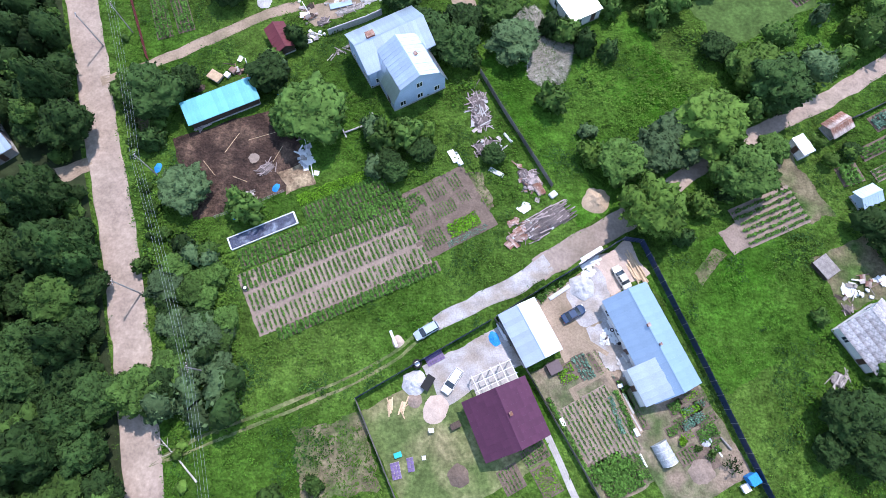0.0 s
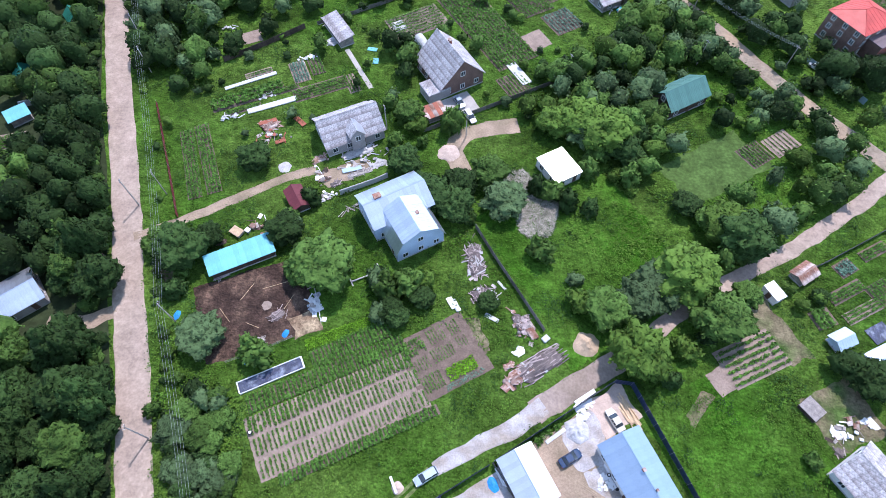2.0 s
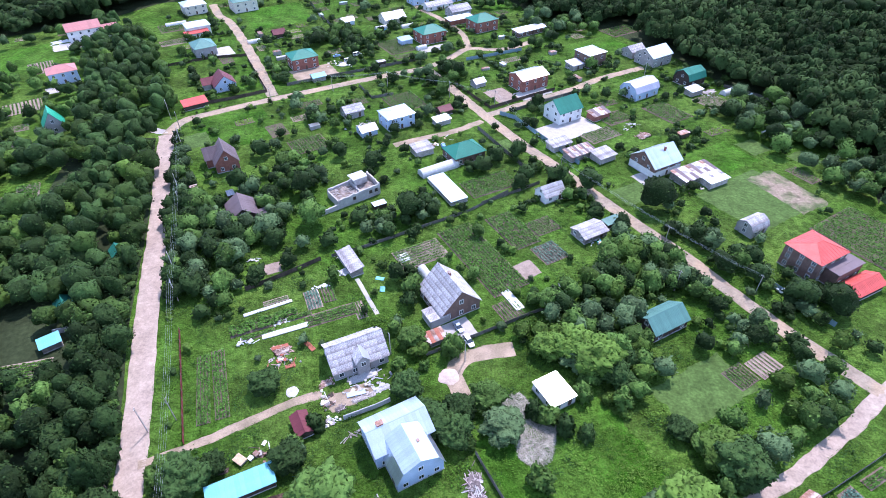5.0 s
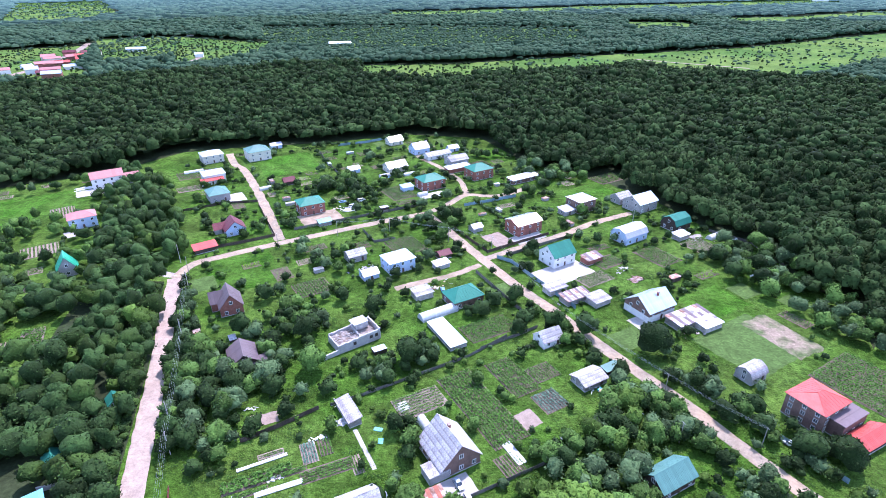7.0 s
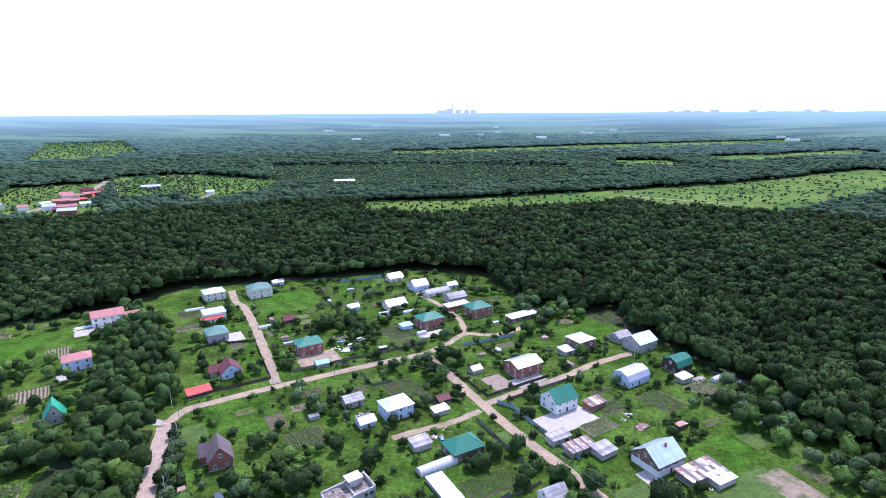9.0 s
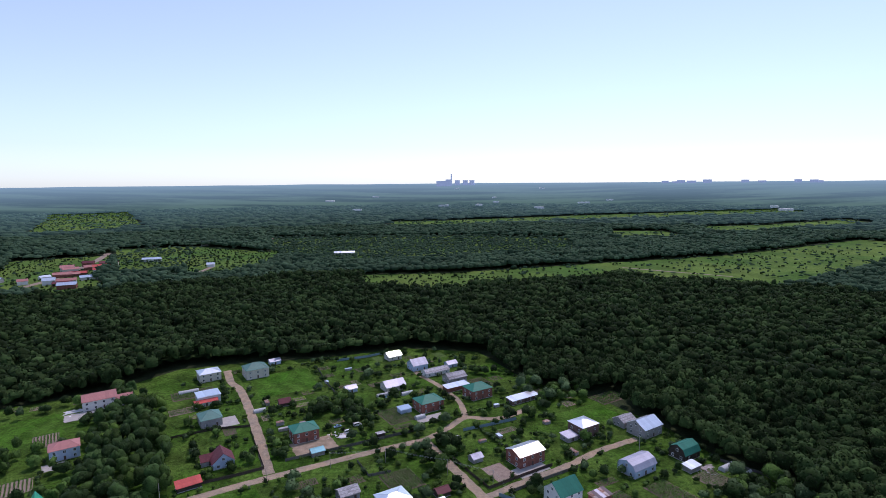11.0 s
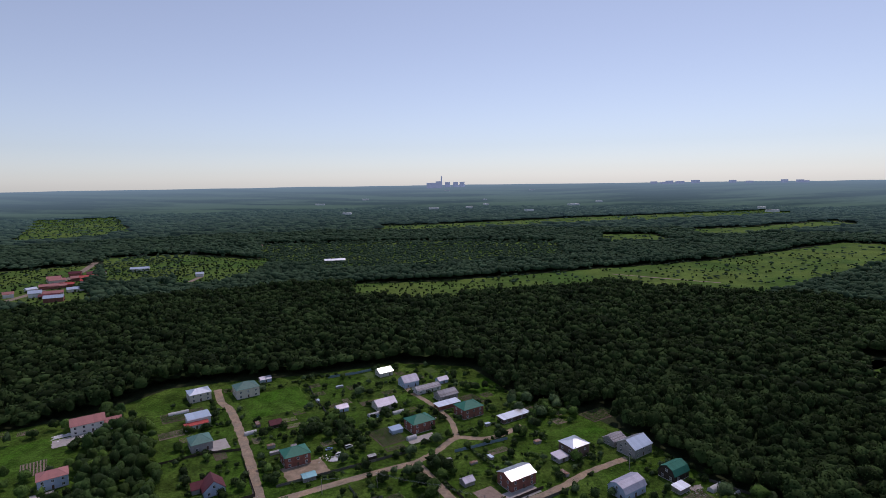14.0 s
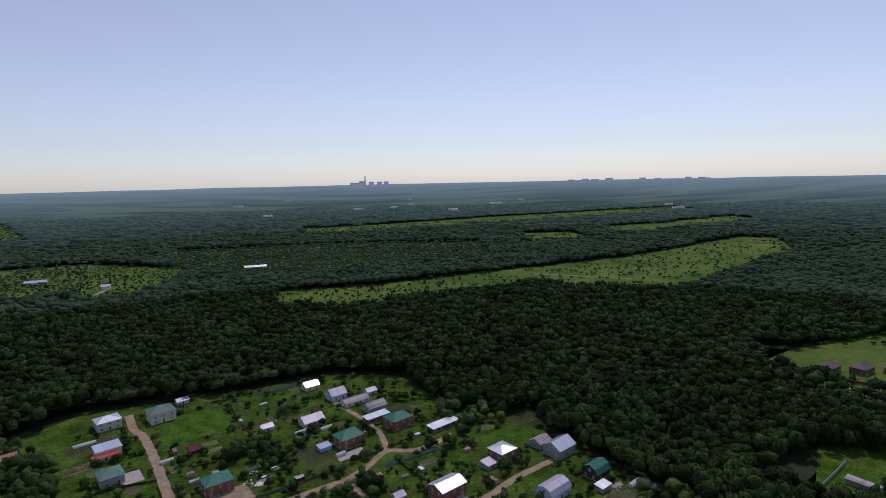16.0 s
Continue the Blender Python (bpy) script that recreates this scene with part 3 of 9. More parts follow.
def fence(pts, height, material, label, kind="sheet", step=2.5, name="fence", group=""):
    f = thing(name, pts[0][0], pts[0][1], 0, 0, label, "fence", group)
    x0, y0 = pts[0]
    step = step if y0 < 140 else max(step, 5.0)
    post = Shape().box(0, 0, height / 2 + 0.04, 0.09, 0.09, height + 0.08, cut=0.015).mesh("post", STEEL if kind == "sheet" else material)
    for (ax, ay), (bx, by) in zip(pts, pts[1:]):
        d = math.hypot(bx - ax, by - ay)
        n = max(1, round(d / step))
        w = d / n
        ang = math.degrees(math.atan2(by - ay, bx - ax))
        ps = Shape()
        if kind == "sheet":
            k = max(4, int(w / 0.3))
            top = []
            for i in range(k + 1):
                top.append((-w / 2 + w * i / k, 0.03 if i % 2 else -0.03))
            ps.add([(u, v, 0.08) for u, v in top] + [(u, v, height) for u, v in top] + [(u, v + 0.02, height) for u, v in top] + [(u, v + 0.02, 0.08) for u, v in top],
                   [(i, i + 1, k + 2 + i, k + 1 + i) for i in range(k)] + [(k + 1 + i, k + 2 + i, 2 * k + 3 + i, 2 * k + 2 + i) for i in range(k)]
                   + [(2 * k + 2 + i, 2 * k + 3 + i, 3 * k + 4 + i, 3 * k + 3 + i) for i in range(k)])
        elif kind == "board":
            k = max(4, int(w / 0.2))
            line = [(-w / 2, 0.06), (w / 2, 0.06)]
            for i in range(k - 1, -1, -1):
                hh = height * (0.9 + 0.1 * ((i * 37) % 10) / 10)
                u0, u1 = -w / 2 + w * i / k, -w / 2 + w * (i + 1) / k
                line += [(u1 - 0.012, hh - 0.02), (u1 - 0.03, hh), (u0 + 0.03, hh), (u0 + 0.012, hh - 0.02)]
            ps.prism(line, -0.02, 0.02)
        elif kind == "wall":
            ps.box(0, 0, height / 2, w, 0.22, height, cut=0.04)
        else:
            for z in (0.25, 0.6, 0.95):
                ps.box(0, 0, height * z, w, 0.03, 0.09)
        pm = ps.mesh("panel", material)
        for i in range(n):
            t = (i + 0.5) / n
            part("panel", pm, None, f, m=pose(ax + (bx - ax) * t - x0, ay + (by - ay) * t - y0, 0, 0, 0.8 * math.sin(i * 2.7 + ax), ang))
            if kind != "wall":
                part("post", post, None, f, m=pose(ax + (bx - ax) * i / n - x0, ay + (by - ay) * i / n - y0, 0, 0, 0, ang))
    return f


def car(x, y, rz, colour, label, style="sedan"):
    """A parked car; its nose points along its own x."""
    c = thing("car", x, y, 0.05, rz, label, "car", "parked cars")
    KEEP_RECT.append((x, y, 2.2, 1.0, rz))
    high = {"sedan": 1.42, "wagon": 1.5, "suv": 1.72, "van": 1.95}[style]
    long = {"sedan": 4.45, "wagon": 4.5, "suv": 4.65, "van": 4.7}[style]
    a = long / 2
    belt = high * 0.6
    sec = [(-a, 0.42, belt * 0.88, 0.74), (-a + 0.15, 0.26, belt * 0.97, 0.84), (-a + 0.9, 0.22, belt, 0.88), (0.2, 0.22, belt, 0.89),
           (a * 0.42, 0.22, belt * 0.97, 0.88), (a - 0.55, 0.24, belt * 0.87, 0.85), (a - 0.12, 0.28, belt * 0.74, 0.78), (a, 0.4, belt * 0.62, 0.66)]
    v, f = [], []
    for sx, zl, zh, w in sec:
        v += [(sx, -w + 0.06, zl), (sx, -w, (zl + zh) / 2), (sx, -w + 0.05, zh - 0.05), (sx, -w + 0.16, zh), (sx, w - 0.16, zh), (sx, w - 0.05, zh - 0.05), (sx, w, (zl + zh) / 2), (sx, w - 0.06, zl)]
    for i in range(len(sec) - 1):
        f += [(8 * i + j, 8 * i + (j + 1) % 8, 8 * i + 8 + (j + 1) % 8, 8 * i + 8 + j) for j in range(8)]
    k = 8 * (len(sec) - 1)
    f += [tuple(range(8)), tuple(range(k + 7, k - 1, -1))]
    part("body", Shape().add(v, f), colour, c)
    back = {"sedan": -a + 0.75, "wagon": -a + 0.12, "suv": -a + 0.12, "van": -a + 0.06}[style]
    rb = {"sedan": back + 0.62, "wagon": back + 0.3, "suv": back + 0.25, "van": back + 0.12}[style]
    fr, rf = (a * 0.5, a * 0.12) if style != "van" else (a * 0.62, a * 0.32)
    cab = [(back, belt - 0.03, 0.76), (rb, high - 0.06, 0.60), (rf, high - 0.06, 0.61), (fr, belt - 0.04, 0.77)]
    cv = [(sx, s * w, z) for sx, z, w in cab for s in (-1, 1)]
    part("glasshouse", Shape().add(cv, [(0, 2, 3, 1), (2, 4, 5, 3), (4, 6, 7, 5), (0, 6, 4, 2), (1, 3, 5, 7), (0, 1, 7, 6)]), GLASS_DARK, c)
    part("roof_panel", Shape().box((rb + rf) / 2, 0, high - 0.04, rf - rb + 0.12, 1.24, 0.07, cut=0.04), colour, c)
    for sx, lean in ((rb - 0.05, 0), (rf + 0.05, 0), ((rb + rf) / 2, 0)):
        pil = Shape()
        for s in (-1, 1):
            pil.box(sx, s * 0.69, (belt + high) / 2 - 0.02, 0.09, 0.07, high - belt, rx=s * 13)
        part("pillar", pil, colour, c)
    tyre = Shape().rod((0, -0.1, 0), (0, 0.1, 0), 0.32, n=14).mesh("tyre", RUBBER)
    rim = Shape().rod((0, -0.11, 0), (0, 0.11, 0), 0.2, n=10).mesh("rim", STEEL)
    for sx in (-a + 0.85, a - 0.88):
        for s in (-1, 1):
            w = part("wheel", tyre, None, c, m=pose(sx, s * 0.8, 0.3))
            part("rim", rim, None, w)
    for s in (-1, 1):
        part("headlight", Shape().box(a - 0.12, s * 0.56, belt * 0.68, 0.16, 0.3, 0.14, cut=0.03), FRAME_WHITE, c)
        part("tail_light", Shape().box(-a + 0.03, s * 0.62, belt * 0.74, 0.1, 0.16, 0.24), R_RED, c)
        part("mirror", Shape().box(fr - 0.12, s * 0.95, belt + 0.05, 0.1, 0.2, 0.14, cut=0.03), colour, c)
    return c


def leaf_cloud(r, centre, radius, flat, count, size, lumps=9, low=-0.35, spread=0.5):
    """Corners of leaf tufts round the lumps of crowns: centre (n x 3), radius (n), flat: height over width."""
    n = len(centre)
    lump = r.normal(size=(n, lumps, 3))
    lump /= np.linalg.norm(lump, axis=2, keepdims=True)
    lump[:, :, 2] = np.clip(lump[:, :, 2], low, 1)
    lump *= r.uniform(0.42, 0.70, (n, lumps, 1))
    pick = r.integers(0, lumps, (n, count))
    base = np.take_along_axis(lump, pick[:, :, None].repeat(3, 2), 1)
    d = r.normal(size=(n, count, 3))
    d /= np.linalg.norm(d, axis=2, keepdims=True)
    d[:, :, 2] = np.where(d[:, :, 2] < -0.2, -d[:, :, 2], d[:, :, 2])
    p = (base + d * r.uniform(0.25, 0.46, (n, count, 1))) * radius[:, None, None]
    p[:, :, 2] *= flat[:, None]
    p += centre[:, None, :]
    nrm = d + r.normal(size=d.shape) * spread
    nrm /= np.linalg.norm(nrm, axis=2, keepdims=True)
    t = np.cross(nrm, r.normal(size=d.shape))
    t /= np.linalg.norm(t, axis=2, keepdims=True) + 1e-9
    b = np.cross(nrm, t)
    s = size * r.uniform(0.55, 1.25, (n, count, 1)) * np.ones((n, 1, 1))
    c = np.stack([p - t * s, p + b * s * 0.62, p + t * s, p - b * s * 0.62], 2)
    return c.reshape(-1, 3)


def domes(level, seed, kinds=6):
    """Lumpy crown tops of unit size on one net: corners (kinds, n, 3) and triangles (m, 3)."""
    out, net = [], None
    for k in range(kinds):
        bm = bmesh.new()
        bmesh.ops.create_icosphere(bm, subdivisions=level, radius=1.0)
        bm.faces.ensure_lookup_table()
        bm.verts.index_update()
        if net is None:
            net = np.array([[v.index for v in f.verts] for f in bm.faces if f.calc_center_median().z > -0.5], dtype=np.int32)
        row = []
        for v in bm.verts:
            q = v.co * 1.5 + Vector((seed + k * 7, k * 3, 0))
            big, mid, small = noise.noise(q), noise.noise(q * 2.6), noise.noise(q * 6.5)
            if level > 3:
                row.append(tuple(v.co * (0.92 + 0.34 * big + 0.34 * mid + 0.16 * small)))
            else:
                k_ = 0.90 + 0.46 * big + 0.50 * mid + 0.12 * small
                row.append((v.co.x * k_ * 1.12, v.co.y * k_ * 0.9, v.co.z * k_))
        out.append(row)
        bm.free()
    return np.array(out, dtype=np.float32), net


def crown_tops(r, centre, radius, flat, shapes):
    """One lumpy crown top for each tree: corners and triangles."""
    n = len(centre)
    pick = shapes[0][r.integers(0, len(shapes[0]), n)]
    a = r.uniform(0, 6.2832, n)
    c, s = np.cos(a)[:, None], np.sin(a)[:, None]
    x, y, z = pick[..., 0], pick[..., 1], pick[..., 2]
    q = np.stack([x * c - y * s, x * s + y * c, z * flat[:, None]], -1) * radius[:, None, None]
    tri = shapes[1][None] + (np.arange(n, dtype=np.int32) * pick.shape[1])[:, None, None]
    return (q + centre[:, None, :]).reshape(-1, 3), tri.reshape(-1)


def leaf_coat(r, top, count, size, lift=0.28, spread=0.55):
    """Corners of leaf tufts that coat crown tops evenly: count tufts in all."""
    co, tri = top
    t = co[tri.reshape(-1, 3)]
    cross = np.cross(t[:, 1] - t[:, 0], t[:, 2] - t[:, 0])
    area = np.linalg.norm(cross, axis=1) + 1e-9
    pick = r.choice(len(t), count, p=area / area.sum())
    u, v = r.random(count), r.random(count)
    flip = u + v > 1
    u, v = np.where(flip, 1 - u, u)[:, None], np.where(flip, 1 - v, v)[:, None]
    nrm = (cross / area[:, None])[pick]
    p = t[pick, 0] + (t[pick, 1] - t[pick, 0]) * u + (t[pick, 2] - t[pick, 0]) * v + nrm * r.uniform(-0.04, lift, (count, 1))
    d = nrm + r.normal(size=nrm.shape) * spread
    d /= np.linalg.norm(d, axis=1, keepdims=True)
    a = np.cross(d, r.normal(size=d.shape))
    a /= np.linalg.norm(a, axis=1, keepdims=True) + 1e-9
    b = np.cross(d, a)
    s = size * r.uniform(0.5, 1.3, (count, 1))
    return np.stack([p - a * s, p + b * s * 0.62, p + a * s, p - b * s * 0.62], 1).reshape(-1, 3)


def leafy(name, top, leaves, material):
    """One mesh of soft crown tops (triangles) and leaf tufts (quads)."""
    co, tri = top
    nt, nq, nv = len(tri), len(leaves), len(co)
    v = np.concatenate([co, leaves]).astype(np.float32)
    me = bpy.data.meshes.new(name)
    me.vertices.add(nv + nq)
    me.vertices.foreach_set("co", v.ravel())
    me.loops.add(nt + nq)
    me.loops.foreach_set("vertex_index", np.concatenate([tri, nv + np.arange(nq)]).astype(np.int32))
    me.polygons.add(nt // 3 + nq // 4)
    me.polygons.foreach_set("loop_start", np.concatenate([np.arange(0, nt, 3), nt + np.arange(0, nq, 4)]).astype(np.int32))
    me.polygons.foreach_set("loop_total", np.concatenate([np.full(nt // 3, 3), np.full(nq // 4, 4)]).astype(np.int32))
    me.polygons.foreach_set("use_smooth", np.concatenate([np.ones(nt // 3), np.zeros(nq // 4)]).astype(bool))
    me.update(calc_edges=True)
    me.materials.append(material)
    return me


DOME_NEAR, DOME_FINE, DOME_MID, DOME_LOW = domes(4, 1), domes(3, 20), domes(2, 40), domes(1, 80)


def tree_model(name, material, seed, count, size, bark, label, tall=8.0, wide=7.0, up=0.55):
    """A tree 8 m high with a crown 7 m wide: trunk with limbs, and a crown of leaf tufts."""
    r = np.random.default_rng(seed)
    t = thing(name, 0, 0, 0, 0, label, "tree")
    sh = Shape()
    z1 = tall * up
    bend = r.uniform(-0.3, 0.3, 2)
    sh.rod((0, 0, -0.1), (bend[0], bend[1], z1 * 0.6), 0.22, 0.15, 7)
    sh.rod((bend[0], bend[1], z1 * 0.6), (bend[0] * 1.5, bend[1] * 1.4, tall * 0.85), 0.15, 0.04, 6)
    for i in range(7):
        a = 6.2832 * (i / 7 + r.uniform(-0.05, 0.05))
        z0 = tall * r.uniform(0.3, 0.6)
        k = wide * r.uniform(0.24, 0.4)
        mid = (bend[0] + 0.5 * k * math.cos(a), bend[1] + 0.5 * k * math.sin(a), z0 + k * 0.42)
        sh.rod((bend[0], bend[1], z0), mid, 0.08, 0.05, 5)
        sh.rod(mid, (bend[0] + k * math.cos(a), bend[1] + k * math.sin(a), z0 + k * 0.65), 0.05, 0.02, 4)
    part("trunk", sh, bark, t)
    core = crown_tops(r, np.array([[bend[0], bend[1], tall * 0.55]]), np.array([wide * 0.47]), np.array([tall * 0.43 / (wide * 0.47)]), DOME_NEAR)
    v = leaf_coat(r, core, count, size)
    part("crown", leafy("crown", core, v, material), None, t)
    return t


def shrub_model(name, material, seed, count, size, label):
    r = np.random.default_rng(seed)
    core = crown_tops(r, np.array([[0, 0, 0.62]]), np.array([1.12]), np.array([0.85]), DOME_FINE)
    core[0][:, 2] = np.maximum(core[0][:, 2], 0.02)
    v = leaf_coat(r, core, count, size, 0.2, 0.6)
    v[:, 2] = np.maximum(v[:, 2], 0.02)
    ob = new(name, leafy(name, core, v, material))
    return tagged(ob, label, "shrub")


MODELS = [tree_model("tree", LEAF, 1, 1050, 0.26, BARK, "broadleaved tree with a full green crown"),
          tree_model("tree", LEAF_DARK, 2, 1050, 0.26, BARK, "broadleaved tree with a dark green crown"),
          tree_model("tree", LEAF_BRIGHT, 3, 1050, 0.26, BARK, "young tree with a bright green crown"),
          tree_model("tree", LEAF_GREY, 4, 1050, 0.25, BARK, "willow with a grey-green crown"),
          tree_model("tree", LEAF, 5, 1050, 0.26, BIRCH, "birch with a pale trunk and a loose green crown", up=0.7),
          tree_model("tree", LEAF_DARK, 6, 1050, 0.27, BARK, "tall broadleaved tree with a dense dark crown")]
SHRUBS = [shrub_model("shrub", LEAF, 11, 300, 0.19, "green shrub in the tall grass"),
          shrub_model("shrub", LEAF_DARK, 12, 300, 0.19, "dark green shrub in the tall grass"),
          shrub_model("shrub", LEAF_BRIGHT, 13, 300, 0.19, "bright green shrub in the grass"),
          shrub_model("shrub", LEAF_GREY, 14, 280, 0.18, "grey-green willow shrub in rough grass")]
USED = set()


def plant(models, i, x, y, wide, tall, base_wide, base_tall, turn):
    ob = models[i]
    m = pose(x, y, 0, 0, 0, turn) @ Matrix.Diagonal((wide / base_wide, wide / base_wide, tall / base_tall, 1))
    if ob.name not in USED:
        USED.add(ob.name)
        ob.matrix_basis = m
        return ob
    return copy_thing(ob, m)


FAR_TREES, FAR_SHRUBS, COUNT = [], [], [0, 0]


def tree(x, y, wide, tall=None, kind=0):
    """A tree of its own near the farm; farther off it joins the mass of garden trees."""
    r = random.Random(int(x * 31 + y * 17))
    tall = tall or wide * r.uniform(0.8, 1.05)
    if math.hypot(x, y - 20) > 82 or COUNT[0] >= 148:
        FAR_TREES.append((x, y, wide / 2, tall, kind))
        return None
    COUNT[0] += 1
    return plant(MODELS, kind, x, y, wide * 1.12, tall, 7.0, 8.0, r.uniform(0, 360))


def shrub(x, y, wide, tall=None, kind=0):
    r = random.Random(int(x * 29 + y * 13))
    tall = tall or wide * r.uniform(0.65, 0.9)
    if math.hypot(x, y - 20) > 75 or COUNT[1] >= 280:
        FAR_SHRUBS.append((x, y, wide / 2, tall, kind))
        return None
    COUNT[1] += 1
    return plant(SHRUBS, kind, x, y, wide, tall, 2.2, 1.6, r.uniform(0, 360))


def mass(name, rows, count, size, label, category, shapes):
    """One stuff object for each leaf colour of the trees or shrubs too many to count."""
    small = [w for w in rows if w[2] < 2.3]
    if shapes is DOME_MID and small and name == "garden_trees":
        mass(name + "_low", small, count // 2, size * 0.9, label, category, DOME_MID)
        rows = [w for w in rows if w[2] >= 2.3]
    for k, m in ((0, LEAF), (1, LEAF_DARK), (2, LEAF_BRIGHT), (3, LEAF_GREY), (4, LEAF), (5, LEAF_DARK)):
        q = np.array([w[:4] for w in rows if w[4] == k])
        if len(q):
            r = np.random.default_rng(80 + k)
            c = np.stack([q[:, 0], q[:, 1], q[:, 3] * 0.55], 1)
            core = crown_tops(r, c, q[:, 2] * 0.86, q[:, 3] * 0.42 / (q[:, 2] * 0.86), shapes)
            core[0][:, 2] = np.maximum(core[0][:, 2], 0.02)
            v = leaf_coat(r, core, count * len(q), size, 0.75, 0.8)
            v[:, 2] = np.maximum(v[:, 2], 0.02)
            tagged(new(name, leafy(name, core, v, m)), label, category, kind="stuff")


def scatter(poly, gap, seed, jitter=0.45):
    """Points spread unevenly over a polygon, about gap metres apart."""
    r = np.random.default_rng(seed)
    q = np.array(poly)
    x0, y0 = q.min(0)
    x1, y1 = q.max(0)
    gx, gy = np.meshgrid(np.arange(x0, x1, gap), np.arange(y0, y1, gap))
    p = np.stack([gx.ravel(), gy.ravel()], 1)
    p = p + r.uniform(-jitter, jitter, p.shape) * gap
    return p[inside(p, poly)]


def crops(name, x, y, a, b, rz, gap, along, size, material, label, across=True, high=0.5, seed=0, miss=0.08, leaves=6):
    """Rows of plants on a bed a by b: rows run across it (or along it), plants along apart."""
    r = np.random.default_rng(seed)
    if gap > 0.5:
        size = min(size, gap * 0.58)
        along = min(along, max(0.26, size * 0.9))
    if across:
        us, vs = np.arange(-a / 2 + gap / 2, a / 2, gap), np.arange(-b / 2 + along / 2, b / 2, along)
    else:
        us, vs = np.arange(-a / 2 + along / 2, a / 2, along), np.arange(-b / 2 + gap / 2, b / 2, gap)
    gu, gv = np.meshgrid(us, vs)
    p = np.stack([gu.ravel(), gv.ravel()], 1)
    p = p[r.random(len(p)) > miss]
    p += r.normal(0, min(gap, along) * 0.08, p.shape)
    n = len(p)
    s = size * r.uniform(0.6, 1.2, n)
    c = np.stack([p[:, 0], p[:, 1], s * high], 1)
    d = r.normal(size=(n, leaves, 3))
    d[:, :, 2] = np.abs(d[:, :, 2]) * 0.8
    d /= np.linalg.norm(d, axis=2, keepdims=True)
    q = c[:, None] + d * s[:, None, None] * np.array((0.62, 0.62, 0.5))
    nrm = d * 0.6 + r.normal(size=d.shape) * 0.5 + np.array((0, 0, 0.7))
    nrm /= np.linalg.norm(nrm, axis=2, keepdims=True)
    t = np.cross(nrm, r.normal(size=d.shape))
    t /= np.linalg.norm(t, axis=2, keepdims=True)
    e = np.cross(nrm, t)
    w = s[:, None, None] * 0.55
    v = np.stack([q - t * w, q + e * w * 0.6, q + t * w, q - e * w * 0.6], 2).reshape(-1, 3)
    v[:, 2] = np.maximum(v[:, 2], 0.0)
    ob = new(name, quads(name, v, material))
    ob.matrix_basis = pose(x, y, 0.06, 0, 0, rz)
    return tagged(ob, label, "crop", kind="stuff")


def ridges(x, y, a, b, rz, gap, material, label, across=True, z=0.05):
    """A dug bed with raised soil ridges."""
    sh = Shape()
    L, W = (a, b) if across else (b, a)
    n = max(1, int(L / gap))
    out = [(-L / 2, 0.0)]
    for i in range(n):
        u = -L / 2 + L * i / n
        out += [(u + L / n * 0.2, 0.02), (u + L / n * 0.5, 0.14), (u + L / n * 0.8, 0.02)]
    out += [(L / 2, 0.0)]
    k = len(out)
    sh.add([(u, -W / 2, h) for u, h in out] + [(u, W / 2, h) for u, h in out], [(i, i + 1, k + i + 1, k + i) for i in range(k - 1)])
    KEEP_RECT.append((x, y, a / 2, b / 2, rz))
    return single("garden_bed", sh, material, x, y, z, rz + (0 if across else 90), label, "garden bed")


def planks(name, x, y, a, b, rz, n, material, label, long=2.5, high=0.6, order=0.3, seed=0, category="pile", wide=0.18):
    """A pile of loose boards or poles, each piece on its own."""
    r = random.Random(seed)
    t = thing(name, x, y, 0, rz, label, category)
    KEEP_RECT.append((x, y, a / 2, b / 2, rz))
    ms = [Shape().box(0, 0, 0, long * k, wide, 0.06).mesh("board", material) for k in (1.0, 0.7, 0.45)]
    part("core", Shape().box(0, 0, high * 0.2, a * 0.75, b * 0.75, high * 0.4, cut=min(a, b) * 0.12), material, t)
    for i in range(int(n * 0.72)):
        u, v = r.uniform(-a / 2, a / 2), r.uniform(-b / 2, b / 2)
        hh = high * max(0.15, 1 - (2 * u / a) ** 2) * max(0.2, 1 - (2 * v / b) ** 2)
        part("board", r.choice(ms), None, t, m=pose(u * 0.85, v * 0.85, 0.06 + hh * r.uniform(0.6, 1.0), r.uniform(-8, 8), r.uniform(-9, 9), r.gauss(0, 90 * order)))
    return t


# ---- ground and distance ----
RIM = 4850.0


def land(r):
    """Height of the land at r metres: flat, and rising to low hills at the horizon."""
    t = min(1, max(0, (r - 2700) / (RIM - 2700)))
    return 100 * t * t * (3 - 2 * t)


g = Shape()
rads = [0, 60, 120, 240, 480, 900, 1500, 2300, 2900, 3500, 4100, 4600, RIM]
gv, gf = [(0, 0, 0)], []
for r in rads[1:]:
    gv += [(r * math.cos(6.2832 * i / 72), r * math.sin(6.2832 * i / 72), land(r) - (0 if r < 1600 else 1)) for i in range(72)]
gf += [(0, 1 + i, 1 + (i + 1) % 72) for i in range(72)]
gf += [(1 + 72 * k + i, 73 + 72 * k + i, 73 + 72 * k + (i + 1) % 72, 1 + 72 * k + (i + 1) % 72) for k in range(len(rads) - 2) for i in range(72)]
single("ground", g.add(gv, gf), GRASS, label="green grassland reaching to the horizon", category="ground", kind="structure")

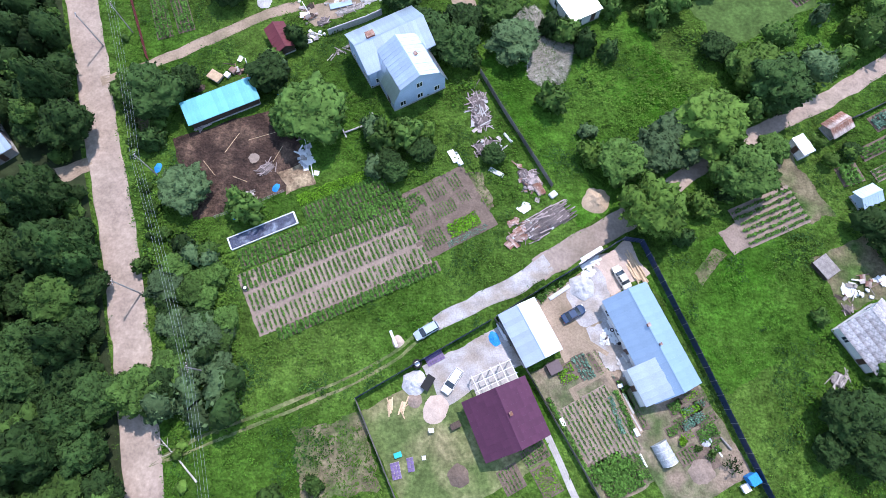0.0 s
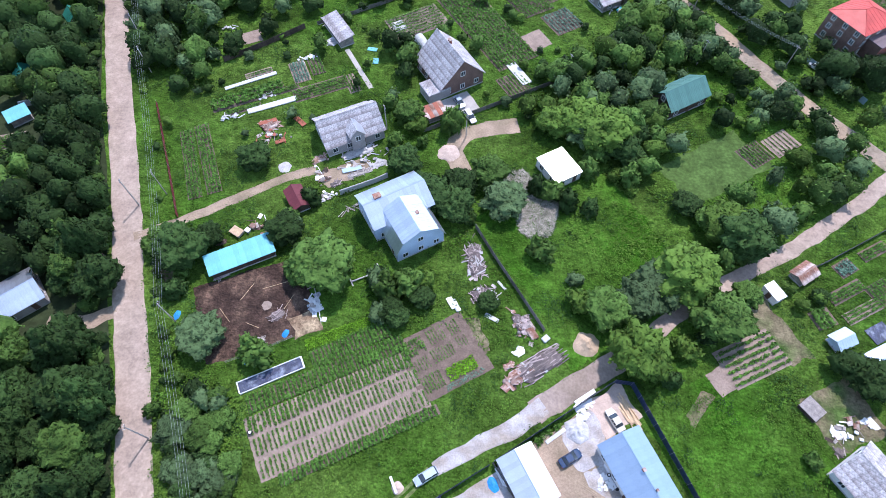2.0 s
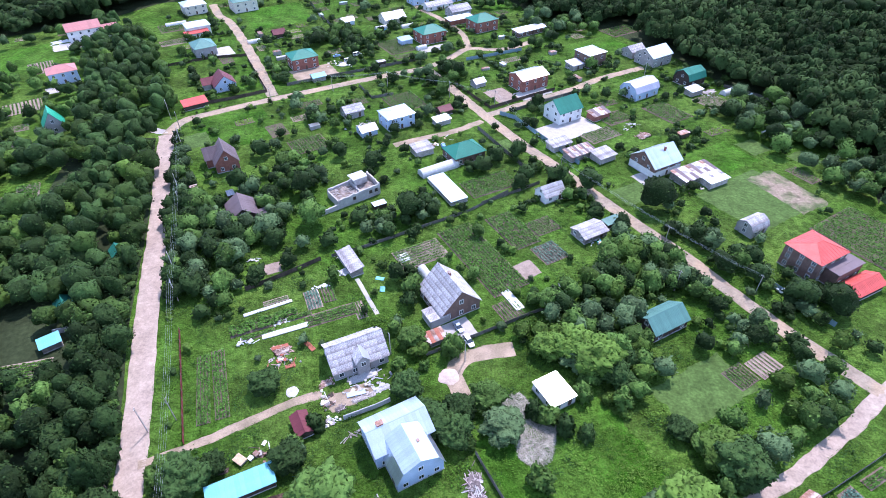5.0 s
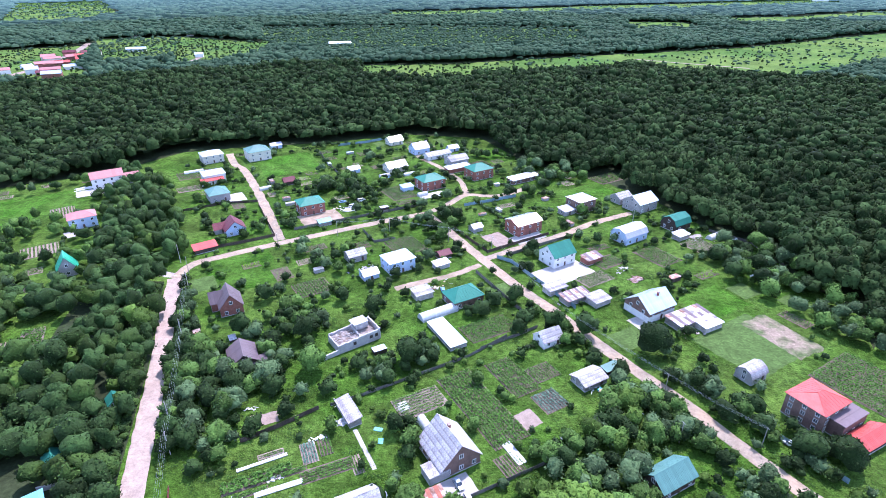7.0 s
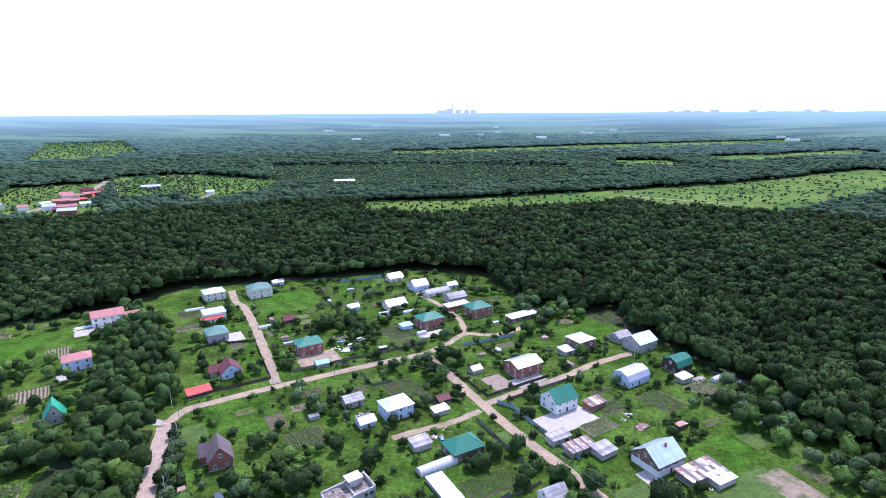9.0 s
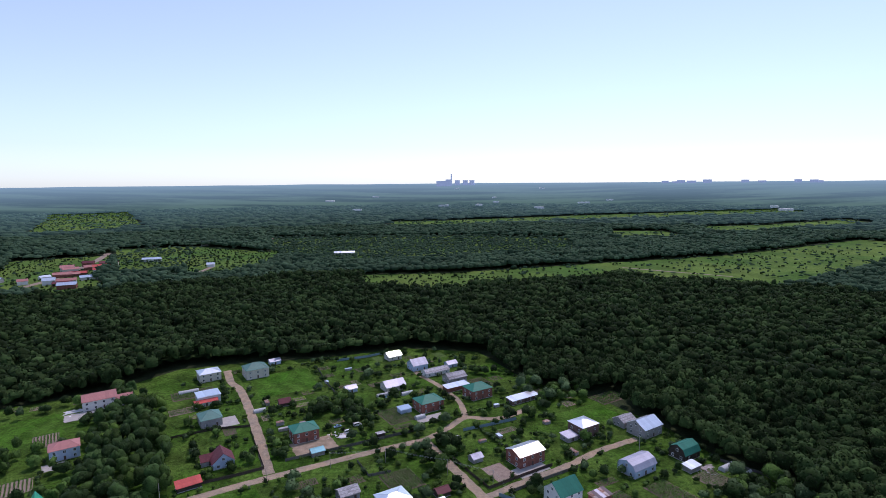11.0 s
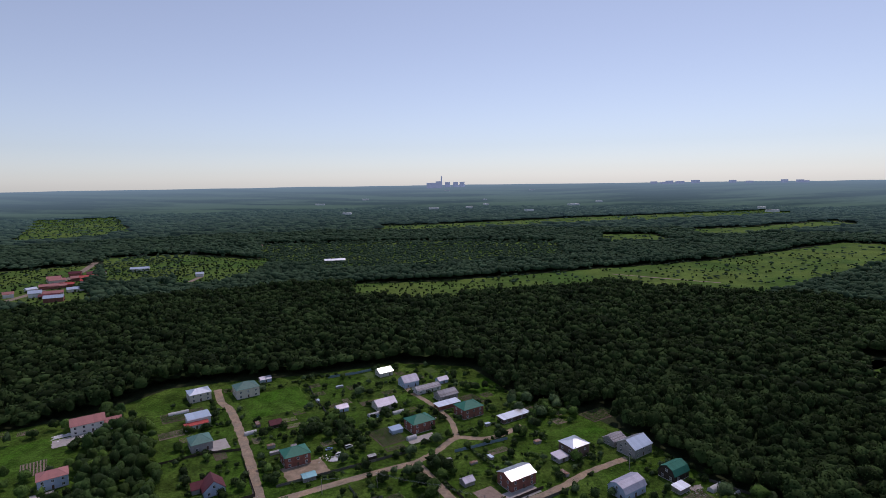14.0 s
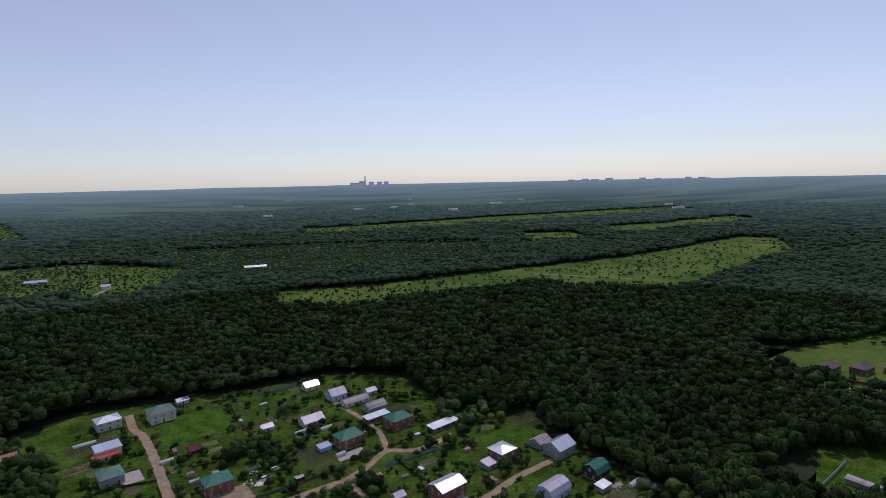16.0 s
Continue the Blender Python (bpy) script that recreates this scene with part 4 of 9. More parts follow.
# far country: plain glowing backdrop of woods and fields, blue haze painted by distance
FAR = bpy.data.materials.new("far_country")
FAR.use_nodes = True
ft = FAR.node_tree
fn, fl = ft.nodes, ft.links
fpos = fn.new("ShaderNodeNewGeometry")
flen = fn.new("ShaderNodeVectorMath")
flen.operation = "LENGTH"
fl.new(fpos.outputs["Position"], flen.inputs[0])
fmap = fn.new("ShaderNodeMapping")
fmap.inputs["Scale"].default_value = (0.0012, 0.0045, 0.0)
fl.new(fpos.outputs["Position"], fmap.inputs["Vector"])
fnoise = fn.new("ShaderNodeTexNoise")
fnoise.inputs["Scale"].default_value, fnoise.inputs["Detail"].default_value = 1.0, 6.0
fl.new(fmap.outputs[0], fnoise.inputs["Vector"])
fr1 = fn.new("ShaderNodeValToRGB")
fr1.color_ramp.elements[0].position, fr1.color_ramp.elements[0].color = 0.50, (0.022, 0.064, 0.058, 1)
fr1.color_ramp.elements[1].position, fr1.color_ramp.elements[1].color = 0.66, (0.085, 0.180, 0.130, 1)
fine_ = fn.new("ShaderNodeTexNoise")
fine_.inputs["Scale"].default_value, fine_.inputs["Detail"].default_value = 0.03, 3.0
fl.new(fpos.outputs["Position"], fine_.inputs["Vector"])
fadd = fn.new("ShaderNodeMath")
fadd.operation = "MULTIPLY_ADD"
fadd.inputs[1].default_value = 0.16
fl.new(fine_.outputs["Fac"], fadd.inputs[0])
fl.new(fnoise.outputs["Fac"], fadd.inputs[2])
fl.new(fadd.outputs[0], fr1.inputs[0])
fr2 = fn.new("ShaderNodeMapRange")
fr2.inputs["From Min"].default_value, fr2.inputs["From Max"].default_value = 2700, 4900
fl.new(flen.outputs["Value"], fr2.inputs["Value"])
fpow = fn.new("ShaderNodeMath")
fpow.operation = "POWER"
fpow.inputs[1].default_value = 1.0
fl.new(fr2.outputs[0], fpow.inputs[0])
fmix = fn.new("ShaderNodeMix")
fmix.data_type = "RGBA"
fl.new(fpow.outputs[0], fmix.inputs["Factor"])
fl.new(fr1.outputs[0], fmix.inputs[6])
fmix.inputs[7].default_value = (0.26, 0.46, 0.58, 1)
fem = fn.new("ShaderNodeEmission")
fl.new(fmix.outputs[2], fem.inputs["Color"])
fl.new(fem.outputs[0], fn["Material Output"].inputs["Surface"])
# same leaves plus painted haze: blue-green emission that grows with distance
HAZE_TREES = FAR_WOODS.copy()
HAZE_TREES.name = "far_country_trees"
gn, gl = HAZE_TREES.node_tree.nodes, HAZE_TREES.node_tree.links
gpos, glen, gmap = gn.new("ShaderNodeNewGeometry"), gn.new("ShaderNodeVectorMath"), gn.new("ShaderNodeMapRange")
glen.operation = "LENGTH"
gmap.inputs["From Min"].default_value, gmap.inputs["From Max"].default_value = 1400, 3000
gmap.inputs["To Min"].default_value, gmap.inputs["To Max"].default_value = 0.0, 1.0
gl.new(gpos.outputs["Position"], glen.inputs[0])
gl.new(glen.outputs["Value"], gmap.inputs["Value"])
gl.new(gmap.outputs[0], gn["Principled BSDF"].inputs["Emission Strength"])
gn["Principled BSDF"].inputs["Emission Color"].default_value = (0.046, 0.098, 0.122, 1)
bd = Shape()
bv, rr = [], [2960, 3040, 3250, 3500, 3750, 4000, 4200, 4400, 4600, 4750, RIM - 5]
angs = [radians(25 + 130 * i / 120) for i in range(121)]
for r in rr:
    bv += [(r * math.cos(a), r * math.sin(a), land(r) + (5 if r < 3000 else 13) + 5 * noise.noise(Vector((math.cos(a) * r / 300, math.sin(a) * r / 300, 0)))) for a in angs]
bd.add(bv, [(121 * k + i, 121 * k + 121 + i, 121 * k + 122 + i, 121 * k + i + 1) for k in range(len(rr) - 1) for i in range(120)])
single("backdrop", bd, FAR, label="woods and fields under painted blue haze in the far distance", category="distance", kind="structure")

# ---- roads ----
R_MAIN = [(-38.5, -40), (-45.6, -12.9), (-50.8, 6.1), (-58.7, 31), (-65.6, 50), (-70.2, 64), (-76, 80), (-82.8, 98.3), (-91, 121), (-100.5, 148.5), (-113.5, 183), (-123.5, 211)]
R_TOP = [(-123.5, 211), (-121, 224), (-107, 234.5), (-88.4, 246), (-60.6, 262), (-35.6, 276), (-16, 285.6)]
R_STREET = [(-16, 285.6), (-1.4, 258.6), (13.5, 230.9), (28.2, 205.3), (39.8, 188), (53, 166), (62.5, 151), (73, 135.5), (81.3, 120.5), (91, 104.5), (98, 95), (106, 84.5)]
R_BACK = [(118, 92), (106, 84.5), (93.4, 75), (76.1, 63.6), (55.7, 52.2), (44.6, 44.6), (38, 39.4)]
road("road", R_MAIN, 6.2, GRAVEL_ROAD, "straight pale gravel road between trees and gardens")
road("road", R_TOP, 4.8, TAN_ROAD, "pale gravel road through the village", z=0.056)
road("road", R_STREET, 4.8, TAN_ROAD, "long pale gravel street between the gardens", z=0.062)
road("road", R_BACK, 3.3, GRAVEL_ROAD, "narrow dirt road along a hedge", z=0.052, ragged=0.5)
road("road", [(40, 41), (31.5, 35), (26, 31.6), (17, 26)], 4.4, MUD_ROAD, "dirt road beside the navy fence", z=0.058, ragged=0.5)
road("track", [(19, 27.3), (11.7, 22.5), (5, 19), (-1, 15.8)], 3.8, CRUSHED, "crushed stone spread over a track", z=0.064, ragged=0.7, end_width=2.2, category="track")
for off in (0.75, -0.75):
    road("track", [(-2, 15.2 + off), (-8.3, 9.6 + off), (-16.5, 5 + off), (-29.9, -1 + off), (-40.2, -5.4 + off), (-46, -8.6)], 0.55, LAWN, "wheel track worn through the grass", z=0.03, ragged=0.25, category="track")
road("lane", [(-88, 250), (-107.6, 290.6), (-132.2, 337.5), (-145.6, 360), (-156, 372), (-168, 395)], 5.0, TAN_ROAD, "gravel lane up to the wood", z=0.066, ragged=0.6)
road("lane", [(-16, 285.6), (-5, 298), (6.4, 314), (21.6, 312.5), (34, 318), (47, 329.7)], 4.2, TAN_ROAD, "gravel lane between gardens", z=0.068, ragged=0.6)
road("lane", [(7, 313), (2.5, 339.4), (-10.5, 365.4), (-25.5, 387), (-36, 412)], 3.4, TAN_ROAD, "gravel lane among small houses", z=0.059, ragged=0.6)
road("lane", [(13.5, 231), (35, 246), (56.5, 260), (74, 274), (98, 288)], 4.0, TAN_ROAD, "gravel side lane between brick houses", z=0.07, ragged=0.6)
road("lane", [(12, 226), (-1, 216), (-14.4, 209.4), (-25, 203.5)], 3.6, DIRT, "dirt lane into the yards", z=0.05, ragged=0.7)
road("lane", [(-68, 61.5), (-59.3, 65.6), (-48.1, 72), (-37.4, 78.6), (-31, 81)], 2.2, DIRT, "dirt drive into the farmyard", z=0.054, ragged=0.5)
road("lane", [(17, 96.5), (9.5, 95), (3.6, 92.5), (1, 88), (3.7, 80)], 4.6, DIRT, "sandy parking place before the gardens", z=0.053, ragged=0.9)
road("lane", [(-124, 213), (-134, 216)], 4.0, CRUSHED, "short gravel turning beside the road", z=0.045, ragged=0.5)
road("lane", [(-66, 44), (-72, 41), (-79, 41)], 3.4, DIRT, "dirt entry beside the road", z=0.04, ragged=0.6)

# ---- yards, fields and lawns ----
patch("yard", 5.6, 9.0, 15, 7.4, 29, CRUSHED, "yard strewn with pale crushed stone", z=0.034, wobble=0.7)
patch("lawn", 2.5, -2.5, 24, 21, 29, LAWN, "worn yellow-green lawn with bare patches", z=0.02, wobble=0.8)
patch("yard", 25.2, 18.5, 15, 13, 29, DIRT, "sandy yard with tyre marks", z=0.034, wobble=1.0)
patch("yard", 26.0, 21.0, 7, 9, 20, CRUSHED, "crushed stone spilt over the yard", z=0.045, wobble=1.6)
patch("yard", 29.0, 13.0, 5.0, 9, 25, CRUSHED, "rubble-strewn ground beside the long house", z=0.04, wobble=1.3)
patch("yard", 31.5, 27.0, 8, 7, 30, PINK_SAND, "bare sandy parking corner", z=0.038, wobble=0.8)
patch("yard", 38.6, 0.2, 24, 15, -61, LOT_EARTH, "trodden earth and short grass between vegetable beds", z=0.016, wobble=0.6)
patch("yard", 26.2, 0.6, 24, 12, -61, LOT_EARTH, "trodden earth round the vegetable bed", z=0.022, wobble=0.4)
patch("mud_yard", -38.3, 45.4, 22.2, 17.8, 22, MANURE, "dark trodden mud of the cattle yard", z=0.035, wobble=0.7)
patch("straw_patch", -27.6, 42.2, 5.4, 4.6, 25, SPREAD_STRAW, "spread straw on the mud yard", z=0.06, wobble=0.9)
patch("yard", -24, 80.5, 12, 5, 27, DIRT, "bare earth before the grey house", z=0.036, wobble=1.4)
patch("field", 52.5, 22, 26, 24, 30, MEADOW, "bright green grass field", z=0.012, wobble=1.5, keep=False)
patch("field", 30, 60, 34, 40, 30, MEADOW, "bright green overgrown meadow", z=0.012, wobble=2.5, keep=False)
patch("lawn", 62.6, 84.5, 24, 13, 30, MOWN, "mown green lawn beside the thicket", z=0.02, wobble=1.2)
patch("field", 108.5, 167.5, 33, 27, 33, MOWN, "bright mown grass field", z=0.02, wobble=0.8)
patch("field", 121.5, 173.0, 14, 25, 27, LOT_EARTH, "bare brown strip of a field", z=0.032, wobble=0.8)
patch("field", 106, 196, 24, 18, 30, MEADOW, "bright green meadow behind the brown house", z=0.02, wobble=1.2)
patch("yard", 65.0, 45.0, 6, 17, 25, DRY_GRASS, "strip of dry cut grass", z=0.026, wobble=1.6)
patch("yard", 73.5, 27, 12, 11, 25, DRY_GRASS, "bare earth with scrap", z=0.026, wobble=1.4)
patch("yard", 48.5, 219, 27, 15, 33, PAVING, "pale paved yard before a house", z=0.06, wobble=0.2)
patch("yard", 21.5, 253, 11, 14, 33, SOIL_LIGHT, "square of bare brown ground", z=0.05, wobble=0.3)
patch("yard", 37, 255.5, 18, 9, 33, PAVING, "pale paved yard by the brick house", z=0.055, wobble=0.3)
patch("yard", -74, 279, 22, 16, 31, DIRT, "bare yard beside the brick house", z=0.05, wobble=0.8)
patch("yard", -132, 308, 11, 14, 33, PAVING, "pale yard before the grey house", z=0.05, wobble=0.5)
patch("yard", -14, 314, 18, 7, 33, PAVING, "pale paved yard before a house", z=0.05, wobble=0.4)
patch("yard", -220, 318, 26, 12, 36, PAVING, "pale yard with building materials", z=0.05, wobble=0.8)
patch("yard", -197, 256, 10, 8, 36, PAVING, "pale yard beside a house", z=0.05, wobble=0.6)
patch("yard", 72, 180, 7, 8, 30, PAVING, "pale concrete yard before the house", z=0.05, wobble=0.4)
patch("field", -118, 372, 40, 44, 30, MEADOW, "bright green field at the edge of the wood", z=0.02, wobble=2)
patch("field", -250, 285, 60, 42, 36, MEADOW, "bright green meadow by the wood", z=0.02, wobble=3)
patch("field", -108, 268, 34, 24, 30, MEADOW, "unmown grassy plot beside the road", z=0.016, wobble=1.5, keep=False)
patch("field", -95, 218, 30, 34, 32, MEADOW, "overgrown grassy plot behind the road", z=0.016, wobble=1.5, keep=False)
patch("field", 78, 318, 36, 20, 33, MEADOW, "green plot below the wood", z=0.02, wobble=1.5)
patch("field", -27, 146, 26, 10, 33, MEADOW, "grassy plot before the ruin", z=0.016, wobble=1.5, keep=False)
patch("field", 30, 395, 26, 30, 33, MEADOW, "garden plot below the wood", z=0.016, wobble=1.5, keep=False)
patch("field", 232, 240, 46, 24, 31, MEADOW, "clearing by a long shed", z=0.02, wobble=1.5)
patch("yard", 400, 390, 150, 70, -20, MEADOW, "lawns of a resort by a pond", z=0.02, wobble=3)
patch("yard", 384, 364, 84, 16, -17, SOIL_LIGHT, "paved alley between resort houses", z=0.05, wobble=0.6)
patch("pond", 416, 413, 58, 19, -24, WATER, "still dark green pond", z=0.06, wobble=2.0, category="water")

# ---- garden beds near the farm ----
def bed(x, y, a, b, rz, soil, leaf, label, gap=0.75, along=0.45, size=0.22, across=True, seed=0, raised=True, crop_label="rows of green vegetable plants", miss=0.08, high=0.5):
    if raised:
        ridges(x, y, a, b, rz, gap, soil, label, across)
    else:
        patch("garden_bed", x, y, a, b, rz, soil, label, z=0.05, wobble=0.15, category="garden bed", kind="")
    if leaf:
        crops("crop", x, y, a - 0.3, b - 0.3, rz, gap, along, size, leaf, crop_label, across, seed=seed, miss=miss, high=high)


BED_ROT = 26.0
bc, bs = math.cos(radians(BED_ROT)), math.sin(radians(BED_ROT))


def on_field(u, v):
    """A place on the big vegetable field from its middle."""
    return -18.9 + u * bc - v * bs, 25.0 + u * bs + v * bc


x, y = on_field(0, 0)
patch("garden_bed", x, y, 32.4, 12.0, BED_ROT, SOIL_LIGHT, "large dry brown vegetable field", z=0.045, wobble=0.2, category="garden bed", kind="")
for k, v0 in enumerate((4.2, 0.2, -3.9)):
    x, y = on_field(0, v0)
    ridges(x, y, 31.6, 3.3, BED_ROT, 0.86, SOIL_LIGHT, "ridged strip of dry soil", True, z=0.055)
    crops("crop", x, y, 31.4, 3.2, BED_ROT, 0.86, 0.36, (0.40, 0.30, 0.28)[k], CROP, "short rows of leafy plants on dry soil", seed=k, miss=(0.03, 0.12, 0.18)[k], leaves=(13, 9, 9)[k], high=0.7)
x, y = on_field(0.6, 7.9)
ridges(x, y, 31, 3.4, BED_ROT - 1, 0.8, SOIL, "dark ridged bed of potatoes", True)
crops("crop", x, y, 31, 3.4, BED_ROT - 1, 0.8, 0.27, 0.42, CROP, "dense green potato rows", seed=5, miss=0.01, leaves=16, high=0.8)
x, y = on_field(6.5, 11.6)
ridges(x, y, 16, 3.4, BED_ROT, 0.8, SOIL, "ridged potato strip beside the covered bed", True)
crops("crop", x, y, 16, 3.4, BED_ROT, 0.8, 0.27, 0.42, CROP, "green potato rows", seed=8, miss=0.01, leaves=16, high=0.8)
x, y = on_field(5.5, 14.6)
crops("crop", x, y, 14, 2.4, BED_ROT - 2, 0.4, 0.35, 0.34, CROP_BRIGHT, "bright green dense crop", seed=6, miss=0.02)
x, y = on_field(2.0, -6.9)
ridges(x, y, 30, 2.0, BED_ROT, 0.8, SOIL, "narrow ridged potato bed", True)
crops("crop", x, y, 30, 2.0, BED_ROT, 0.8, 0.27, 0.42, CROP, "row of potato plants", seed=7, miss=0.01, leaves=16, high=0.8)
# the patchwork at the field's end
patch("garden_bed", 0.0, 36.4, 15, 13.5, 30, SOIL, "dark dug vegetable plot", z=0.05, wobble=0.2, category="garden bed", kind="")
for i, (u, v, a, b, leaf, s) in enumerate(((-4.5, 4.2, 4.6, 3.4, CROP, 0.34), (0.6, 4.4, 3.4, 3.0, CROP, 0.2), (4.6, 4.4, 2.6, 3.2, CROP, 0.22), (-4.8, 0.4, 4.2, 2.6, CROP, 0.18),
                                         (0.2, 0.6, 4.6, 2.8, CROP, 0.2), (4.8, 1.0, 2.6, 2.4, CROP, 0.16), (-4.2, -3.6, 4.0, 3.4, CROP, 0.24), (2.0, -3.9, 6.2, 2.6, CROP_BRIGHT, 0.36), (1.6, -6.0, 8.0, 1.0, CROP_BLUE, 0.22))):
    c_, s_ = math.cos(radians(30)), math.sin(radians(30))
    crops("crop", 0.0 + u * c_ - v * s_, 36.4 + u * s_ + v * c_, a, b, 30, 0.6 if leaf == CROP else 0.32, 0.34, s, leaf, "small vegetable plants in short rows", seed=20 + i, miss=0.12)
# film-covered bed in a white frame
fb = thing("covered_bed", -32.5, 31.6, 0, BED_ROT, "long bed under dark film in a white board frame", "garden bed")
KEEP_RECT.append((-32.5, 31.6, 6.3, 1.4, BED_ROT))
part("film", Shape().box(0, 0, 0.15, 12.2, 2.2, 0.2, cut=0.06), TARP_DARK, fb)
for u, v, a, b in ((0, 1.2, 12.6, 0.16), (0, -1.2, 12.6, 0.16), (6.25, 0, 0.3, 2.4), (-6.2, 0, 0.22, 2.4)):
    part("frame_board", Shape().box(u, v, 0.2, a, b, 0.4, cut=0.03), FRAME_WHITE, fb)

# beds in the two fenced lots
bed(26.5, -0.6, 9.2, 11.5, 29, SOIL_LIGHT, CROP, "dry vegetable bed with spaced plants", gap=0.75, along=0.62, size=0.26, raised=False, seed=31)
bed(28.0, -6.5, 5, 3.6, 29, SOIL, CROP, "bed of dense leafy plants", gap=0.5, along=0.4, size=0.5, raised=False, seed=32, miss=0.0)
bed(21.4, 8.2, 3.4, 3.2, 29, SOIL, CROP_BRIGHT, "bed of bright leafy greens", gap=0.5, along=0.4, size=0.34, raised=False, seed=33)
bed(24.2, 9.2, 2.6, 4.6, 29, SOIL, CROP_BLUE, "bed of blue-green cabbages", gap=0.6, along=0.55, size=0.34, raised=False, seed=34)
bed(26.6, 10.0, 1.8, 4.4, 29, SOIL, CROP, "narrow bed of seedlings", gap=0.5, along=0.45, size=0.18, raised=False, seed=35)
bed(32.0, 3.6, 1.3, 8.6, 29, SOIL, CROP, "narrow bed beside a path", gap=0.5, along=0.4, size=0.26, raised=False, seed=36)
bed(30.6, 5.6, 1.0, 7.0, 29, SOIL, CROP_BLUE, "narrow bed of blue-green cabbages", gap=0.5, along=0.45, size=0.22, raised=False, seed=37)
for i, (bx, by, a, b, leaf) in enumerate(((39.6, 4.0, 2.4, 1.6, CROP), (42.2, 5.4, 3.2, 1.6, CROP_BRIGHT), (41.0, 2.8, 2.0, 1.6, CROP_BLUE), (43.2, 3.9, 2.6, 1.6, CROP_BLUE), (39.6, 0.9, 2.4, 1.4, CROP), (44.2, 1.4, 3.4, 1.8, CROP), (40.6, -1.2, 2.4, 1.5, CROP_BRIGHT), (45.0, -1.6, 2.6, 2.0, CROP), (43.0, -4.8, 4.5, 4.0, None))):
    bed(bx, by, a, b, 28, SOIL, leaf, "small square vegetable bed with soil edges", gap=0.45, along=0.4, size=0.26, raised=False, seed=40 + i)
bed(15.5, -4.2, 4.4, 4.0, 29, SOIL, CROP, "small flower bed edged with stones", gap=0.5, along=0.45, size=0.3, raised=False, seed=50)
bed(12.0, -8.6, 3.6, 4.0, 29, SOIL, CROP, "small bed of seedlings", gap=0.6, along=0.5, size=0.2, raised=False, seed=51)
bed(17.6, -8.6, 3.4, 5.0, 29, SOIL, CROP_BRIGHT, "bed of short green grass", gap=0.35, along=0.35, size=0.22, raised=False, seed=52)
road("path", [(16.8, 0.4), (19.4, -5), (21.6, -10), (24, -15)], 0.9, PAVING, "narrow concrete garden path", z=0.06, ragged=0.05, category="path")
for pts in ([(21.8, 5.2), (27.6, 8.4), (29.8, 8.2)], [(25.4, 12.4), (28.3, 8.0), (33.2, -1.0)], [(22.3, 5.4), (28.0, -5.4)], [(24.5, 14.0), (28.5, 11.5)]):
    road("path", pts, 0.8, DIRT, "trodden sandy garden path", z=0.075, ragged=0.15, category="path")

